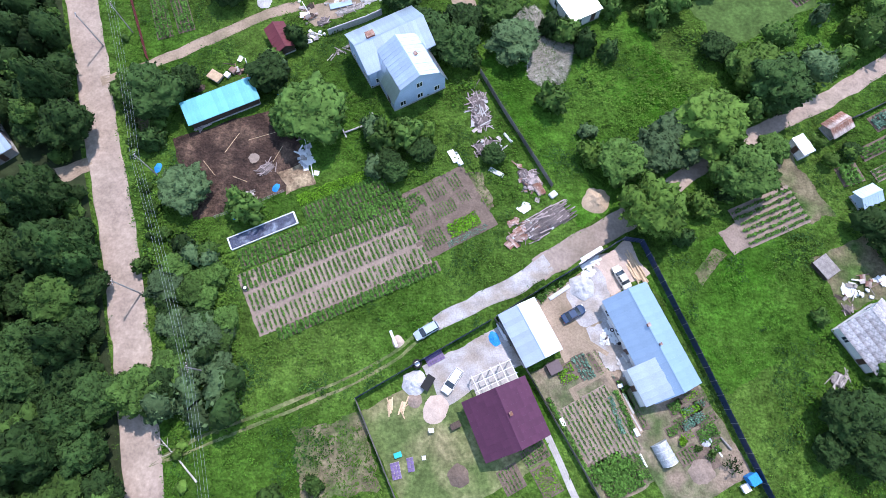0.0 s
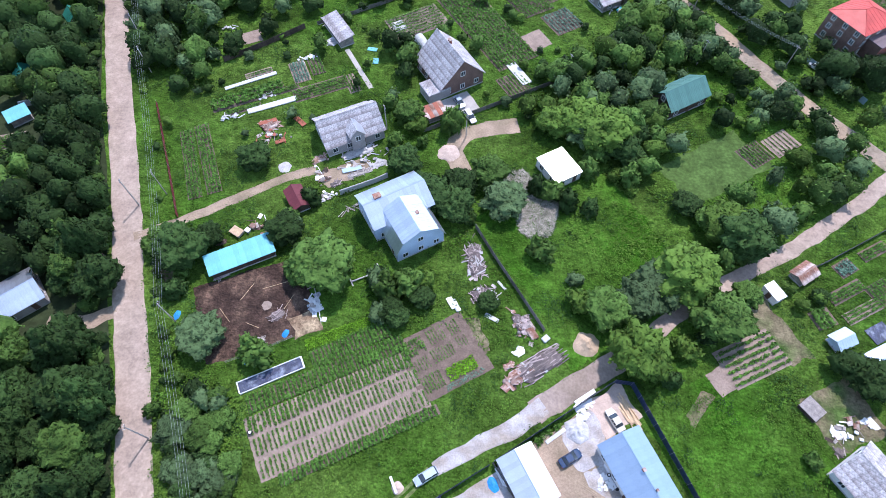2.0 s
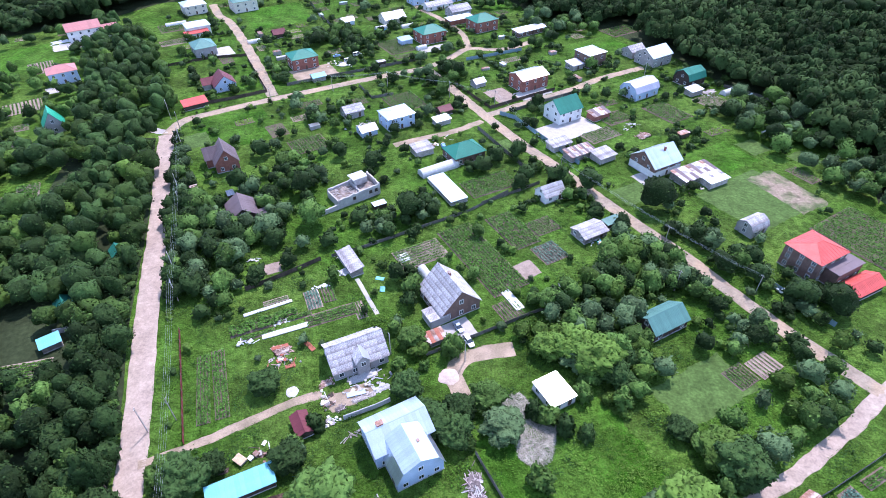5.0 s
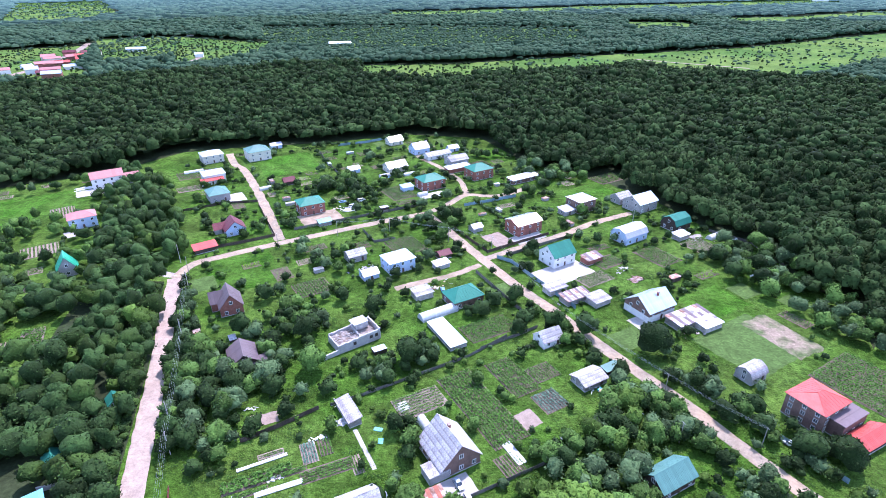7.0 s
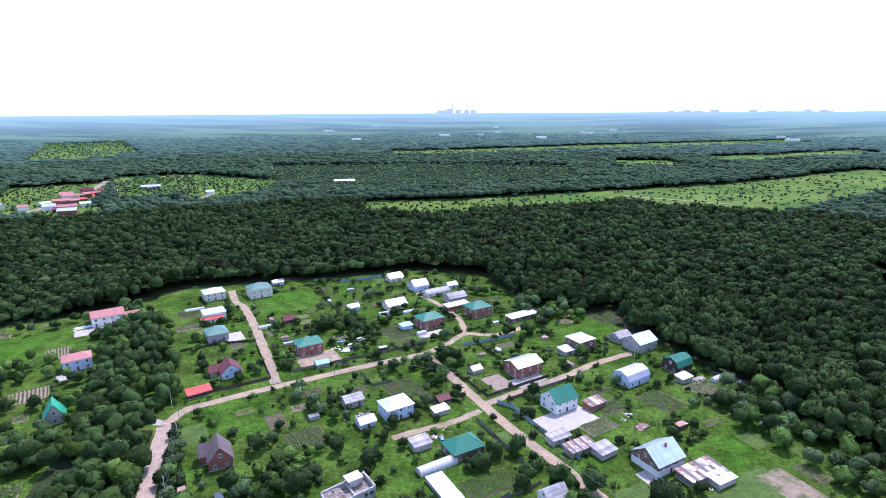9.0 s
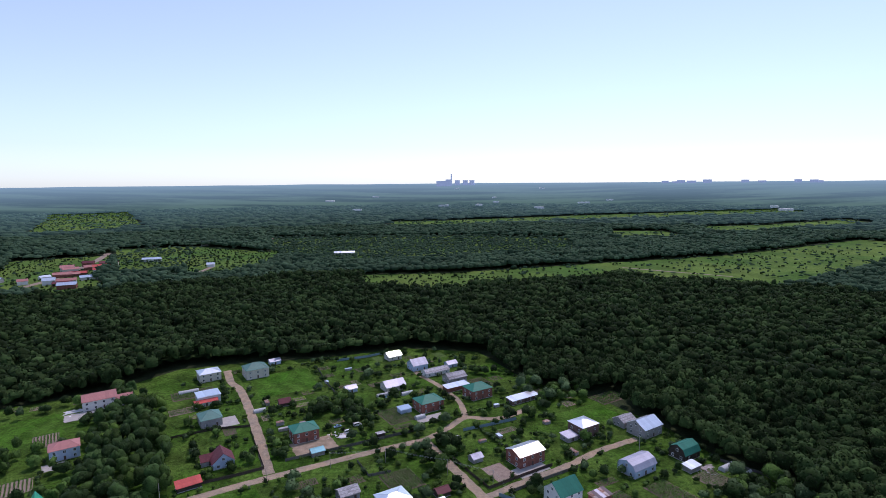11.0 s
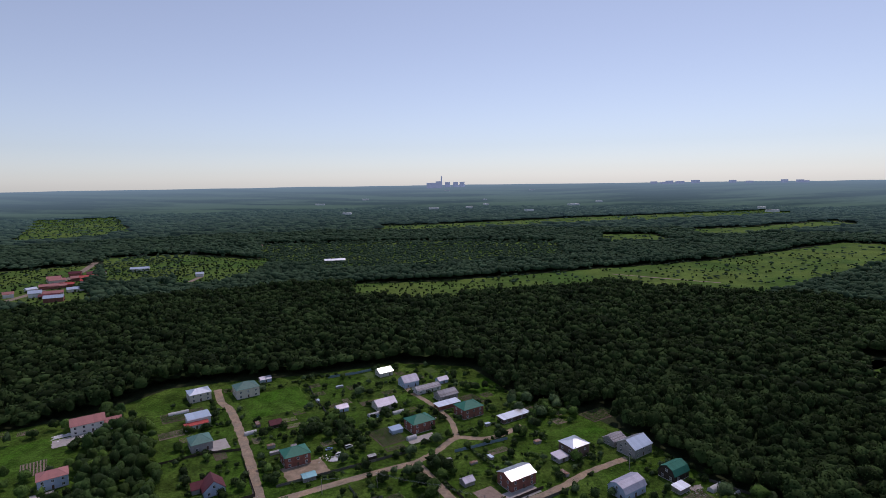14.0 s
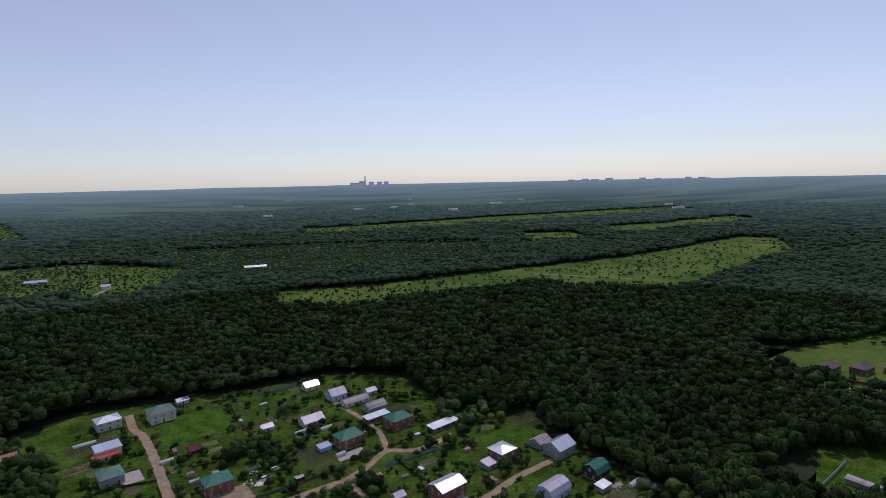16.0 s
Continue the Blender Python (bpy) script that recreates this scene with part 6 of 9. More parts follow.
fence([(-84, 262), (-60, 275), (-20, 297)], 1.7, F_GREY, "grey fence along the road", kind="board")
fence([(-56, 300), (-72, 340), (-90, 372), (-102, 400)], 1.8, F_GREY, "long fence up to the wood", kind="board")
fence([(-91, 416), (-70, 425), (-55, 436)], 2.0, F_BLUE, "blue-grey fence at the wood's edge")
fence([(-3, 270), (9, 249), (16, 238), (34, 250), (48, 259)], 1.7, WOOD_DARK, "dark fence round the brick house's yard", kind="board")
fence([(5, 296), (20, 303), (36, 311)], 1.9, F_BLUE, "blue-grey sheet fence by the lane")
fence([(20, 232), (26.2, 228.1)], 2.0, F_BLUE, "blue-grey gate to the yard")
fence([(27, 236), (42, 246), (60, 257)], 1.7, F_GREY, "grey fence along the side lane", kind="board")
fence([(10, 162), (24, 170.5), (32, 176)], 1.5, F_GREY, "grey board fence between gardens", kind="board")
fence([(-48, 262), (-40, 248), (-30, 252)], 1.6, F_GREY, "grey board fence between gardens", kind="board")
fence([(72.5, 55.3), (80.5, 59.2), (90.5, 64.6), (104, 72)], 1.6, F_GREY, "old board fence along the dirt road", kind="board")
fence([(131, 264), (146, 250), (150, 226)], 1.6, F_GREY, "grey fence at the wood's edge", kind="board")
fence([(215.2, 235.7), (234, 247), (252.0, 258.2)], 2.2, CONCRETE, "pale concrete wall at a clearing", kind="wall", step=3)
fence([(308, 398), (335, 372), (362, 352), (400, 338)], 2.0, W_BRICK, "brick wall of the resort", kind="wall", step=4)
fence([(-26.8, 50), (-25.4, 46), (-24.4, 42.4)], 1.2, FRAME_WHITE, "white boards leaning along the mud yard", kind="rail")
fence([(-41.5, 33.8), (-35, 36.5), (-29.5, 39.4)], 1.1, WOOD_GREY, "grey rail fence of the mud yard", kind="rail")
fence([(-24.5, 74.0), (-17.0, 77.6), (-14, 79.4)], 1.6, CONCRETE, "pale concrete block wall", kind="wall", step=2)
fence([(-108, 98.6), (-100, 101.5), (-94, 105)], 1.8, CONCRETE, "grey concrete slab fence", kind="wall", step=2.5)

# ---- poles and wires ----


def pole(x, y, h, rz, label, arm=1.6, lean=0.0):
    p = thing("utility_pole", x, y, 0, rz, label, "utility pole", "poles of the power line")
    part("shaft", Shape().rod((0, 0, -0.1), (lean, 0, h), 0.15, 0.09, 8), WOOD_GREY, p)
    part("crossarm", Shape().box(lean, 0, h - 0.5, 0.12, arm, 0.12), WOOD_DARK, p)
    ins = Shape().rod((0, 0, 0), (0, 0, 0.2), 0.06, 0.035, 6).mesh("insulator", FRAME_WHITE)
    for k in (-0.45, -0.17, 0.17, 0.45):
        part("insulator", ins, None, p, m=pose(lean, k * arm, h - 0.44))
    return p


def wires(points, arm, label, sag=0.7, r=0.013):
    w = thing("power_line", 0, 0, 0, 0, label, "power line")
    for k in (-0.45, -0.17, 0.17, 0.45):
        sh = Shape()
        for (ax, ay, az), (bx, by, bz) in zip(points, points[1:]):
            d = Vector((bx - ax, by - ay, 0)).normalized()
            s = Vector((-d.y, d.x, 0)) * (k * arm)
            last = None
            for i in range(9):
                t = i / 8
                q = Vector((ax + (bx - ax) * t, ay + (by - ay) * t, az + (bz - az) * t - sag * 4 * t * (1 - t))) + s
                if last is not None:
                    sh.rod(last, q, r, n=4)
                last = q
        part("wire", sh, WIRE, w)
    return w


LINE_A = [(-30.5, -22), (-38.7, 6.6), (-53.5, 42), (-64, 73), (-79, 112), (-95, 156), (-114, 203)]
for x, y in LINE_A:
    pole(x, y, 8.4, 20, "grey wooden pole carrying four thin wires")
wires([(x, y, 8.1) for x, y in LINE_A], 1.6, "four thin pale wires of the roadside power line")
for x, y in ((-52.2, 19.5), (-69.3, 69.7), (-84.2, 123.2), (-99.5, 165.5), (-118.5, 214), (-127.6, 225.5)):
    pole(x, y, 9.4, 20, "tall grey street-lighting pole beside the gravel road", arm=0.9)
for x, y in ((30.1, 113.1), (68.2, 140.4), (65.5, 119.5), (-15.4, 94.1), (-33.8, 261.4), (17.9, 240.5), (-86.5, 242), (-60, 256), (40, 181), (88, 118), (4, 92), (110, 300), (95, 275), (-3, 250)):
    pole(x, y, 8.0, 30, "grey wooden utility pole beside a village road", arm=1.2)
wires([(-60, 256, 7.7), (-33.8, 261.4, 7.7), (-3, 250, 7.7), (17.9, 240.5, 7.7), (40, 181, 7.7), (68.2, 140.4, 7.7), (88, 118, 7.7)], 1.2, "thin wires along the village street", r=0.015)

# ---- vehicles ----
P_WHITE, P_SILVER, P_NAVY, P_GREY = paint("white_car_paint", (0.72, 0.72, 0.72), 0.0), paint("silver_car_paint", (0.48, 0.56, 0.64), 0.4), paint("navy_car_paint", (0.02, 0.045, 0.10)), paint("cream_car_paint", (0.55, 0.54, 0.47), 0.0)
P_BLUE = paint("blue_car_paint", (0.20, 0.36, 0.55), 0.2)
car(-2.4, 14.5, 212, P_SILVER, "pale blue-silver estate car parked on the verge", "wagon")
car(2.2, 6.3, 238, P_WHITE, "white off-roader parked on crushed stone", "suv")
car(22.8, 18.2, 31, P_NAVY, "dark blue saloon parked in the sandy yard", "sedan")
car(31.5, 25.0, 118, P_GREY, "cream saloon parked beside a timber stack", "sedan")
car(5.0, 98.4, -62, P_WHITE, "white car parked before the fence", "wagon")
car(2.2, 103.4, -62, P_SILVER, "silver car parked on the concrete drive", "sedan")
car(-4.6, 202.4, 100, P_BLUE, "pale blue car parked in the lane", "wagon")
car(-58.5, 294.0, 35, P_WHITE, "white van parked in the yard", "van")
car(-55.0, 303.0, 35, P_WHITE, "white van beside the fence", "van")
car(-66.0, 301.0, 35, P_BLUE, "blue car under the trees", "sedan")
car(97.0, 119.0, -50, P_WHITE, "white car in the yard of the brick house", "sedan")
car(-8.0, 340.0, 35, P_WHITE, "white car beside the brick house", "sedan")

# ---- heaps and piles ----
heap("sand_heap", 27.9, 39.6, 2.6, 1.5, SAND, "large heap of yellow sand beside the road", seed=1)
heap("gravel_heap", -4.1, 5.8, 2.2, 1.1, STONE_HEAP, "round heap of grey crushed stone on the lawn", seed=2)
heap("sand_heap", -0.4, 1.7, 2.2, 0.4, PINK_SAND, "flat heap of pinkish sand", seed=3, stretch=1.2, rz=70)
heap("soil_heap", -3.9, 3.0, 1.3, 0.5, SOIL_LIGHT, "small heap of dry soil", seed=4)
heap("gravel_heap", 24.6, 23.0, 2.4, 1.2, STONE_HEAP, "heap of grey stone chips in the yard", seed=5)
heap("gravel_heap", -7.2, 12.6, 1.1, 0.6, PINK_SAND, "small sand heap behind a white board", seed=6)
heap("sand_heap", 0.0, 87.0, 2.8, 0.7, PINK_SAND, "flat sandy heap at the parking place", seed=7)
heap("brush_heap", 3.6, -8.4, 1.9, 0.6, SOIL, "heap of dry brown twigs on the lawn", seed=8)
heap("ash_heap", -36.0, 46.0, 2.0, 0.06, MUD_ROAD, "grey patch of ash on the mud", seed=9)
planks("board_pile", 18.6, 35.2, 12, 5.2, 34, 90, SCRAP, "collapsed shed of grey-brown boards and sheets", long=3.2, high=1.3, order=0.08, seed=1)
planks("board_pile", 13.2, 32.0, 5, 3, 34, 22, R_RUST, "rusty sheets heaped beside old boards", long=2.2, high=0.7, order=0.5, seed=2, wide=0.7)
planks("board_pile", 6.2, 57.6, 4.6, 9.6, 10, 100, SCRAP, "long heap of grey scrap wood", long=1.8, high=0.7, order=0.8, seed=3)
planks("board_pile", 7.6, 49.8, 6.0, 4.0, 20, 60, SCRAP, "scattered grey scrap wood", long=1.5, high=0.5, order=0.9, seed=4)
planks("board_pile", 15.0, 43.6, 2.8, 5.4, 25, 34, SCRAP, "heap of grey scrap beside the fence", long=1.5, high=0.6, order=0.9, seed=5)
planks("log_pile", -36.2, 38.0, 3.6, 2.4, 20, 30, WOOD_GREY, "heap of split logs on the mud", long=1.4, high=0.7, order=0.5, seed=6)
planks("rubbish_heap", -26.2, 46.4, 2.6, 4.4, 30, 36, FRAME_WHITE, "white scrap and sheets beside the mud yard", long=1.1, high=0.7, order=1.0, seed=7, wide=0.4)
planks("timber_stack", 34.3, 26.4, 5.4, 2.4, -62, 26, WOOD_FRESH, "stack of fresh sawn timber beside the fence", long=5.0, high=0.6, order=0.01, seed=8)
planks("board_pile", -7.8, 2.2, 2.6, 1.2, 95, 8, WOOD_FRESH, "few fresh boards lying on the lawn", long=2.6, high=0.15, order=0.08, seed=9)
planks("board_pile", -5.8, 2.0, 2.4, 1.4, 80, 10, WOOD_FRESH, "loose fresh boards beside a barrow", long=2.3, high=0.2, order=0.25, seed=10)
planks("board_pile", 67.0, 8.6, 3.4, 3.0, 60, 26, WOOD_GREY, "heap of grey poles in the grass", long=2.8, high=0.5, order=0.2, seed=11)
planks("scrap_heap", -21.5, 86.6, 9.5, 3.4, 27, 46, CONCRETE, "building rubble and boards before the grey house", long=1.7, high=0.7, order=1.0, seed=12, wide=0.35)
planks("scrap_heap", -20.6, 80.4, 8.0, 2.0, 27, 30, WOOD_GREY, "long heap of scrap boards", long=2.0, high=0.6, order=0.7, seed=13)
planks("scrap_heap", -44.4, 94.6, 6.0, 4.4, 27, 40, R_RUST, "heap of rusty scrap in the grass", long=1.5, high=0.6, order=1.0, seed=14, wide=0.3)
planks("scrap_heap", -33, 125.5, 4, 4, 27, 24, STONE_HEAP, "heap of white rubble by the shed", long=0.9, high=0.7, order=1.0, seed=16, wide=0.5)
planks("sack_pile", 11.0, 14.9, 4.0, 2.0, -62, 26, FRAME_WHITE, "stack of white sacks and blocks by the garage", long=1.0, high=1.0, order=0.1, seed=17, wide=0.5)
planks("scrap_heap", 26.2, 27.6, 5.0, 1.6, 31, 30, FRAME_WHITE, "white plastic scrap heaped along the fence", long=0.9, high=0.6, order=1.0, seed=18, wide=0.5)
planks("scrap_heap", 28.8, 14.6, 3.6, 3.2, 20, 22, FRAME_WHITE, "white rubble and pails on stony ground", long=0.8, high=0.4, order=1.0, seed=19, wide=0.4)
planks("scrap_heap", 31.2, 9.8, 2.6, 4.2, 20, 20, CONCRETE, "blocks and scrap beside the long house", long=0.8, high=0.5, order=1.0, seed=20, wide=0.5)
planks("scrap_heap", 71.2, 24.2, 2.4, 1.8, 60, 14, FRAME_WHITE, "white scrap on bare earth", long=1.2, high=0.4, order=1.0, seed=21, wide=0.3)
planks("scrap_heap", -47.4, 104.5, 6.0, 2.0, 27, 18, FILM_WHITE, "white film and scrap between beds", long=1.4, high=0.3, order=0.8, seed=22, wide=0.6)
planks("scrap_heap", -12.0, 202.0, 6.0, 4.0, 30, 26, WOOD_FRESH, "pale boards heaped in the yard", long=2.0, high=0.5, order=0.6, seed=23)
planks("scrap_heap", -60.0, 290.0, 9.0, 7.0, 30, 30, FRAME_WHITE, "white building materials in the yard", long=1.8, high=0.7, order=0.8, seed=24, wide=0.7)
planks("scrap_heap", -231, 322, 16.0, 6.0, 36, 40, FRAME_WHITE, "stacks of white building material", long=2.4, high=1.0, order=0.5, seed=25, wide=1.0)
planks("scrap_heap", -46, 236, 9.0, 4.0, 33, 26, CONCRETE, "scrap in front of small huts", long=1.6, high=0.6, order=1.0, seed=26, wide=0.5)
planks("scrap_heap", 122, 258, 10.0, 5.0, 33, 26, WOOD_GREY, "scrap and boards behind the barn", long=2.2, high=0.6, order=0.9, seed=27, wide=0.4)
planks("scrap_heap", 80, 214, 9.0, 6.0, 33, 26, R_RUST, "scrap heap between gardens", long=2.2, high=0.6, order=0.9, seed=28, wide=0.5)
planks("scrap_heap", -48.5, 60.6, 2.4, 1.8, 27, 10, WOOD_DARK, "dark crates by the farm drive", long=1.2, high=0.6, order=0.3, seed=29, wide=0.5)

def junk(x, y, a, b, rz, n, label, seed, mix, high=0.5):
    """Loose scrap of many kinds lying about on a yard: boards, sheets, boxes and sacks, each a piece of its own."""
    r = random.Random(seed)
    t = thing("scrap_heap", x, y, 0, rz, label, "scrap")
    forms = []
    for m_ in mix:
        forms.append(("board", Shape().box(0, 0, 0, r.uniform(1.4, 2.6), r.uniform(0.12, 0.28), 0.05).mesh("board", m_)))
        forms.append(("sheet", Shape().box(0, 0, 0, r.uniform(0.8, 1.6), r.uniform(0.6, 1.0), 0.03).mesh("sheet", m_)))
        forms.append(("box", Shape().box(0, 0, 0, r.uniform(0.35, 0.8), r.uniform(0.3, 0.6), r.uniform(0.25, 0.5), cut=0.04).mesh("box", m_)))
    for i in range(int(n * 0.6)):
        nm, me = r.choice(forms)
        u, v = r.gauss(0, a * 0.26), r.gauss(0, b * 0.26)
        hh = high * max(0.0, 1 - (2 * u / a) ** 2 - (2 * v / b) ** 2)
        part(nm, me, None, t, m=pose(u, v, 0.14 + hh * r.random(), r.uniform(-14, 14), r.uniform(-14, 14), r.uniform(0, 360)))
    return t


for i, (x, y, a, b, rz, n, mix, lb) in enumerate((
        (-20.9, 84.0, 11.0, 4.6, 23, 60, (CONCRETE, WOOD_GREY, FILM_GREY, W_GREY), "pale rubble, boards and sheets before the grey house"),
        (-29.8, 78.8, 5.5, 6.0, 13, 32, (WOOD_GREY, R_RUST, WOOD_DARK, FRAME_WHITE), "crates and scrap scattered over the drive's end"),
        (-42.9, 91.0, 7.0, 4.4, 12, 50, (R_RUST, WOOD_GREY, CONCRETE, R_ORANGE), "rusty sheets and boards heaped in the grass"),
        (-26.9, 47.4, 2.6, 7.0, 22, 40, (FRAME_WHITE, FILM_GREY, WOOD_GREY), "white scrap and sheets along the mud yard"),
        (-31.0, 60.4, 2.4, 4.6, 30, 22, (WOOD_GREY, SCRAP, TARP_BLUE), "old boards leaning beside the cattle shed"),
        (-27.0, 73.4, 4.6, 2.4, 25, 26, (FRAME_WHITE, CONCRETE, WOOD_GREY), "white scrap beside the maroon shed"),
        (-20.5, 70.6, 6.4, 1.8, 28, 22, (WOOD_GREY, SCRAP), "boards lying along the block wall"),
        (6.4, 56.5, 4.4, 11.0, 12, 60, (SCRAP, WOOD_GREY, CONCRETE), "grey scrap wood in the weeds"),
        (9.6, 49.0, 6.0, 4.6, 20, 40, (SCRAP, WOOD_GREY, FILM_WHITE), "broken boards scattered in the weeds"),
        (15.8, 42.0, 3.4, 7.0, 28, 44, (SCRAP, WOOD_GREY, R_RUST), "scrap heaped along the old fence"),
        (16.0, 33.4, 9.0, 4.0, 32, 50, (SCRAP, R_RUST, WOOD_DARK, FILM_WHITE), "rusty sheets and timbers of a fallen shed"),
        (-41.0, 65.6, 8.0, 3.6, -20, 26, (WOOD_DARK, R_RUST, FRAME_WHITE, WOOD_GREY), "crates and tools about the farmyard"),
        (-38.6, 118.6, 6.0, 2.0, 25, 26, (FILM_WHITE, FRAME_WHITE), "torn white film at a bed's end"),
        (-55.0, 96.6, 6.0, 2.0, 23, 22, (FILM_WHITE, FILM_GREY), "grey film crumpled between beds"),
        (-62.6, 129.9, 4.0, 2.0, 24, 14, (FILM_WHITE, CONCRETE), "white scrap under the trees"),
        (-34.6, 133.4, 5.4, 3.0, 5, 40, (STONE_HEAP, CONCRETE), "heap of pale stones by the long shed"),
        (74.0, 24.0, 8.0, 6.0, 30, 36, (FRAME_WHITE, WOOD_GREY, R_RUST, WOOD_DARK), "scrap strewn over dry ground"),
        (55.6, 199.0, 14.0, 5.0, 31, 44, (WOOD_GREY, R_RUST, FILM_WHITE), "boards and sheets about the street-side sheds"),
        (-40.0, 222.0, 9.0, 7.0, 33, 40, (CONCRETE, WOOD_GREY, FILM_WHITE), "scrap in the yard between small huts"),
        (-8.0, 205.0, 12.0, 6.0, 31, 44, (FILM_WHITE, WOOD_FRESH, CONCRETE, R_RUST), "building scrap in a dusty yard"),
        (93.0, 176.0, 14.0, 6.0, 30, 40, (FILM_WHITE, R_RUST, WOOD_GREY), "patched sheets and boards round the low sheds"),
        (-62.0, 292.0, 14.0, 10.0, 31, 50, (FRAME_WHITE, CONCRETE, WOOD_FRESH), "white blocks and boards in the brick house's yard"),
        (122.0, 254.0, 14.0, 8.0, 33, 50, (FILM_WHITE, WOOD_GREY, WOOD_DARK), "film, boards and boxes behind the barn"),
        (76.0, 222.0, 10.0, 6.0, 33, 30, (CONCRETE, WOOD_GREY, FILM_WHITE), "scrap on bare earth between gardens"),
        (47.5, 141.0, 6.0, 4.0, 31, 30, (FILM_WHITE, TARP_TEAL, SAND), "boxes and sheets by the low shed"),
        (-220.0, 322.0, 24.0, 8.0, 36, 60, (FRAME_WHITE, CONCRETE, W_WHITE), "white building material stacked round the big house"),
        (-45.0, 345.0, 12.0, 8.0, 33, 30, (FRAME_WHITE, FILM_WHITE, TARP_BLUE), "white film and boxes in a garden"),
        (-150.0, 320.0, 12.0, 6.0, 33, 24, (FILM_WHITE, WOOD_GREY), "pale scrap beside a yard"))):
    junk(x, y, a, b, rz, n, lb, 300 + i, mix)
for x, y, rz, a, b, m_, lb in ((-22.6, 81.2, 18, 4.6, 1.3, R_BLUE, "pale blue sheet on the rubble"), (-45.0, 95.4, 23, 4.4, 1.2, R_ORANGE, "faded red sheet on the scrap heap"), (-37.1, 95.8, -44, 3.8, 1.3, R_ORANGE, "orange-red sheet lying in the grass"), (-40.8, 89.2, 25, 2.6, 1.1, R_ORANGE, "small red sheet at the scrap heap's foot"),
                              (-15.8, 130.8, -43, 3.4, 1.0, PAVING, "pale slab between garden beds"), (-14.6, 132.2, -43, 3.4, 0.9, PAVING, "pale slab beside another in the garden"), (-21.6, 122.7, -12, 2.6, 1.4, R_TEAL, "pale turquoise netting over a bed"), (-20.3, 118.1, 0, 1.5, 2.2, R_TEAL, "turquoise netting over a small bed"), (-10.8, 120.4, 20, 2.2, 3.4, R_TEAL, "turquoise film frame beside the small greenhouse")):
    single("sheet", Shape().box(0, 0, 0.1, a, b, 0.12, cut=0.03), m_, x, y, 0.25 if y < 97 else 0.05, rz, lb, "sheet")
road("path", [(-28.6, 122.6), (-24.6, 115.3), (-20.6, 108.0)], 1.1, PAVING, "boarded garden path between beds", z=0.05, ragged=0.1, category="path")
patch("garden_bed", -56.6, 126.3, 8.4, 5.0, 21, SOIL_LIGHT, "bare brown plot under the trees", z=0.05, wobble=0.6, category="garden bed", kind="")
heap("gravel_heap", -38.5, 81.5, 1.7, 0.3, CONCRETE, "low grey gravel heap by the drive", seed=12)

# dry stalks spread over the ground behind the big house
r = np.random.default_rng(61)
stalk_spot = [(10.6, 80.5), (17.5, 82.5), (21.5, 77.0), (25.6, 73.6), (23.1, 65.0), (20.0, 62.4), (15.8, 65.1), (15.4, 71.0)]
spot = scatter(stalk_spot, 0.2, 61, 1.6)
n = len(spot)
m_ = np.concatenate([spot, r.uniform(0.08, 0.4, (n, 1))], 1)
d = r.normal(size=(n, 3)) * np.array((1, 1, 0.25)) + np.array((0.5, -0.4, 0))
d /= np.linalg.norm(d, axis=1, keepdims=True)
e = np.cross(d, np.array((0, 0, 1.0)))
q = np.stack([m_ - d * 0.7, m_ + e * 0.05, m_ + d * 0.7, m_ - e * 0.05], 1).reshape(-1, 3)
q[:, 2] = np.maximum(q[:, 2], 0.03)
tagged(new("dry_stalks", quads("dry_stalks", q, STRAW)), "pale dry stalks spread over rough ground", "dry stalks", kind="stuff")

# ---- the farm's small things ----
pg = thing("pergola", 9.2, 6.8, 0, 26, "white timber pergola frame beside the purple-roofed house", "pergola")
KEEP_RECT.append((9.2, 6.8, 4, 2.2, 26))
part("slab", Shape().box(0, 0, 0.05, 7.6, 4.0, 0.1), PAVING, pg)
for i in range(5):
    for k in (-1.7, 1.7):
        part("post", Shape().box(-3.4 + i * 1.7, k, 1.2, 0.12, 0.12, 2.4), FRAME_WHITE, pg)
    part("beam", Shape().box(-3.4 + i * 1.7, 0, 2.42, 0.12, 4.0, 0.14), FRAME_WHITE, pg)
for k in (-1.7, -0.6, 0.6, 1.7):
    part("rail", Shape().box(0, k, 2.55, 7.4, 0.1, 0.1), FRAME_WHITE, pg)


def crate_stack(x, y, rz, a, b, label, material=PALLET):
    t = thing("seed_trays", x, y, 0, rz, label, "tray", "trays on the lawn")
    KEEP_RECT.append((x, y, a / 2, b / 2, rz))
    part("base", Shape().box(0, 0, 0.05, a, b, 0.1), WOOD_GREY, t)
    k = max(2, int(a / 0.45))
    j = max(2, int(b / 0.45))
    me = Shape().box(0, 0, 0.06, a / k - 0.06, b / j - 0.06, 0.12, cut=0.02).mesh("tray", material)
    for i in range(k):
        for h in range(j):
            part("tray", me, None, t, m=pose(-a / 2 + a * (i + 0.5) / k, -b / 2 + b * (h + 0.5) / j, 0.1))
    return t


crate_stack(-0.8, 10.0, 29, 3.2, 1.7, "rows of purple trays by the navy fence")
crate_stack(-6.4, -7.9, 15, 1.5, 2.6, "purple trays on the worn lawn")
crate_stack(-4.1, -6.9, 12, 1.1, 2.2, "purple trays lying beside others")


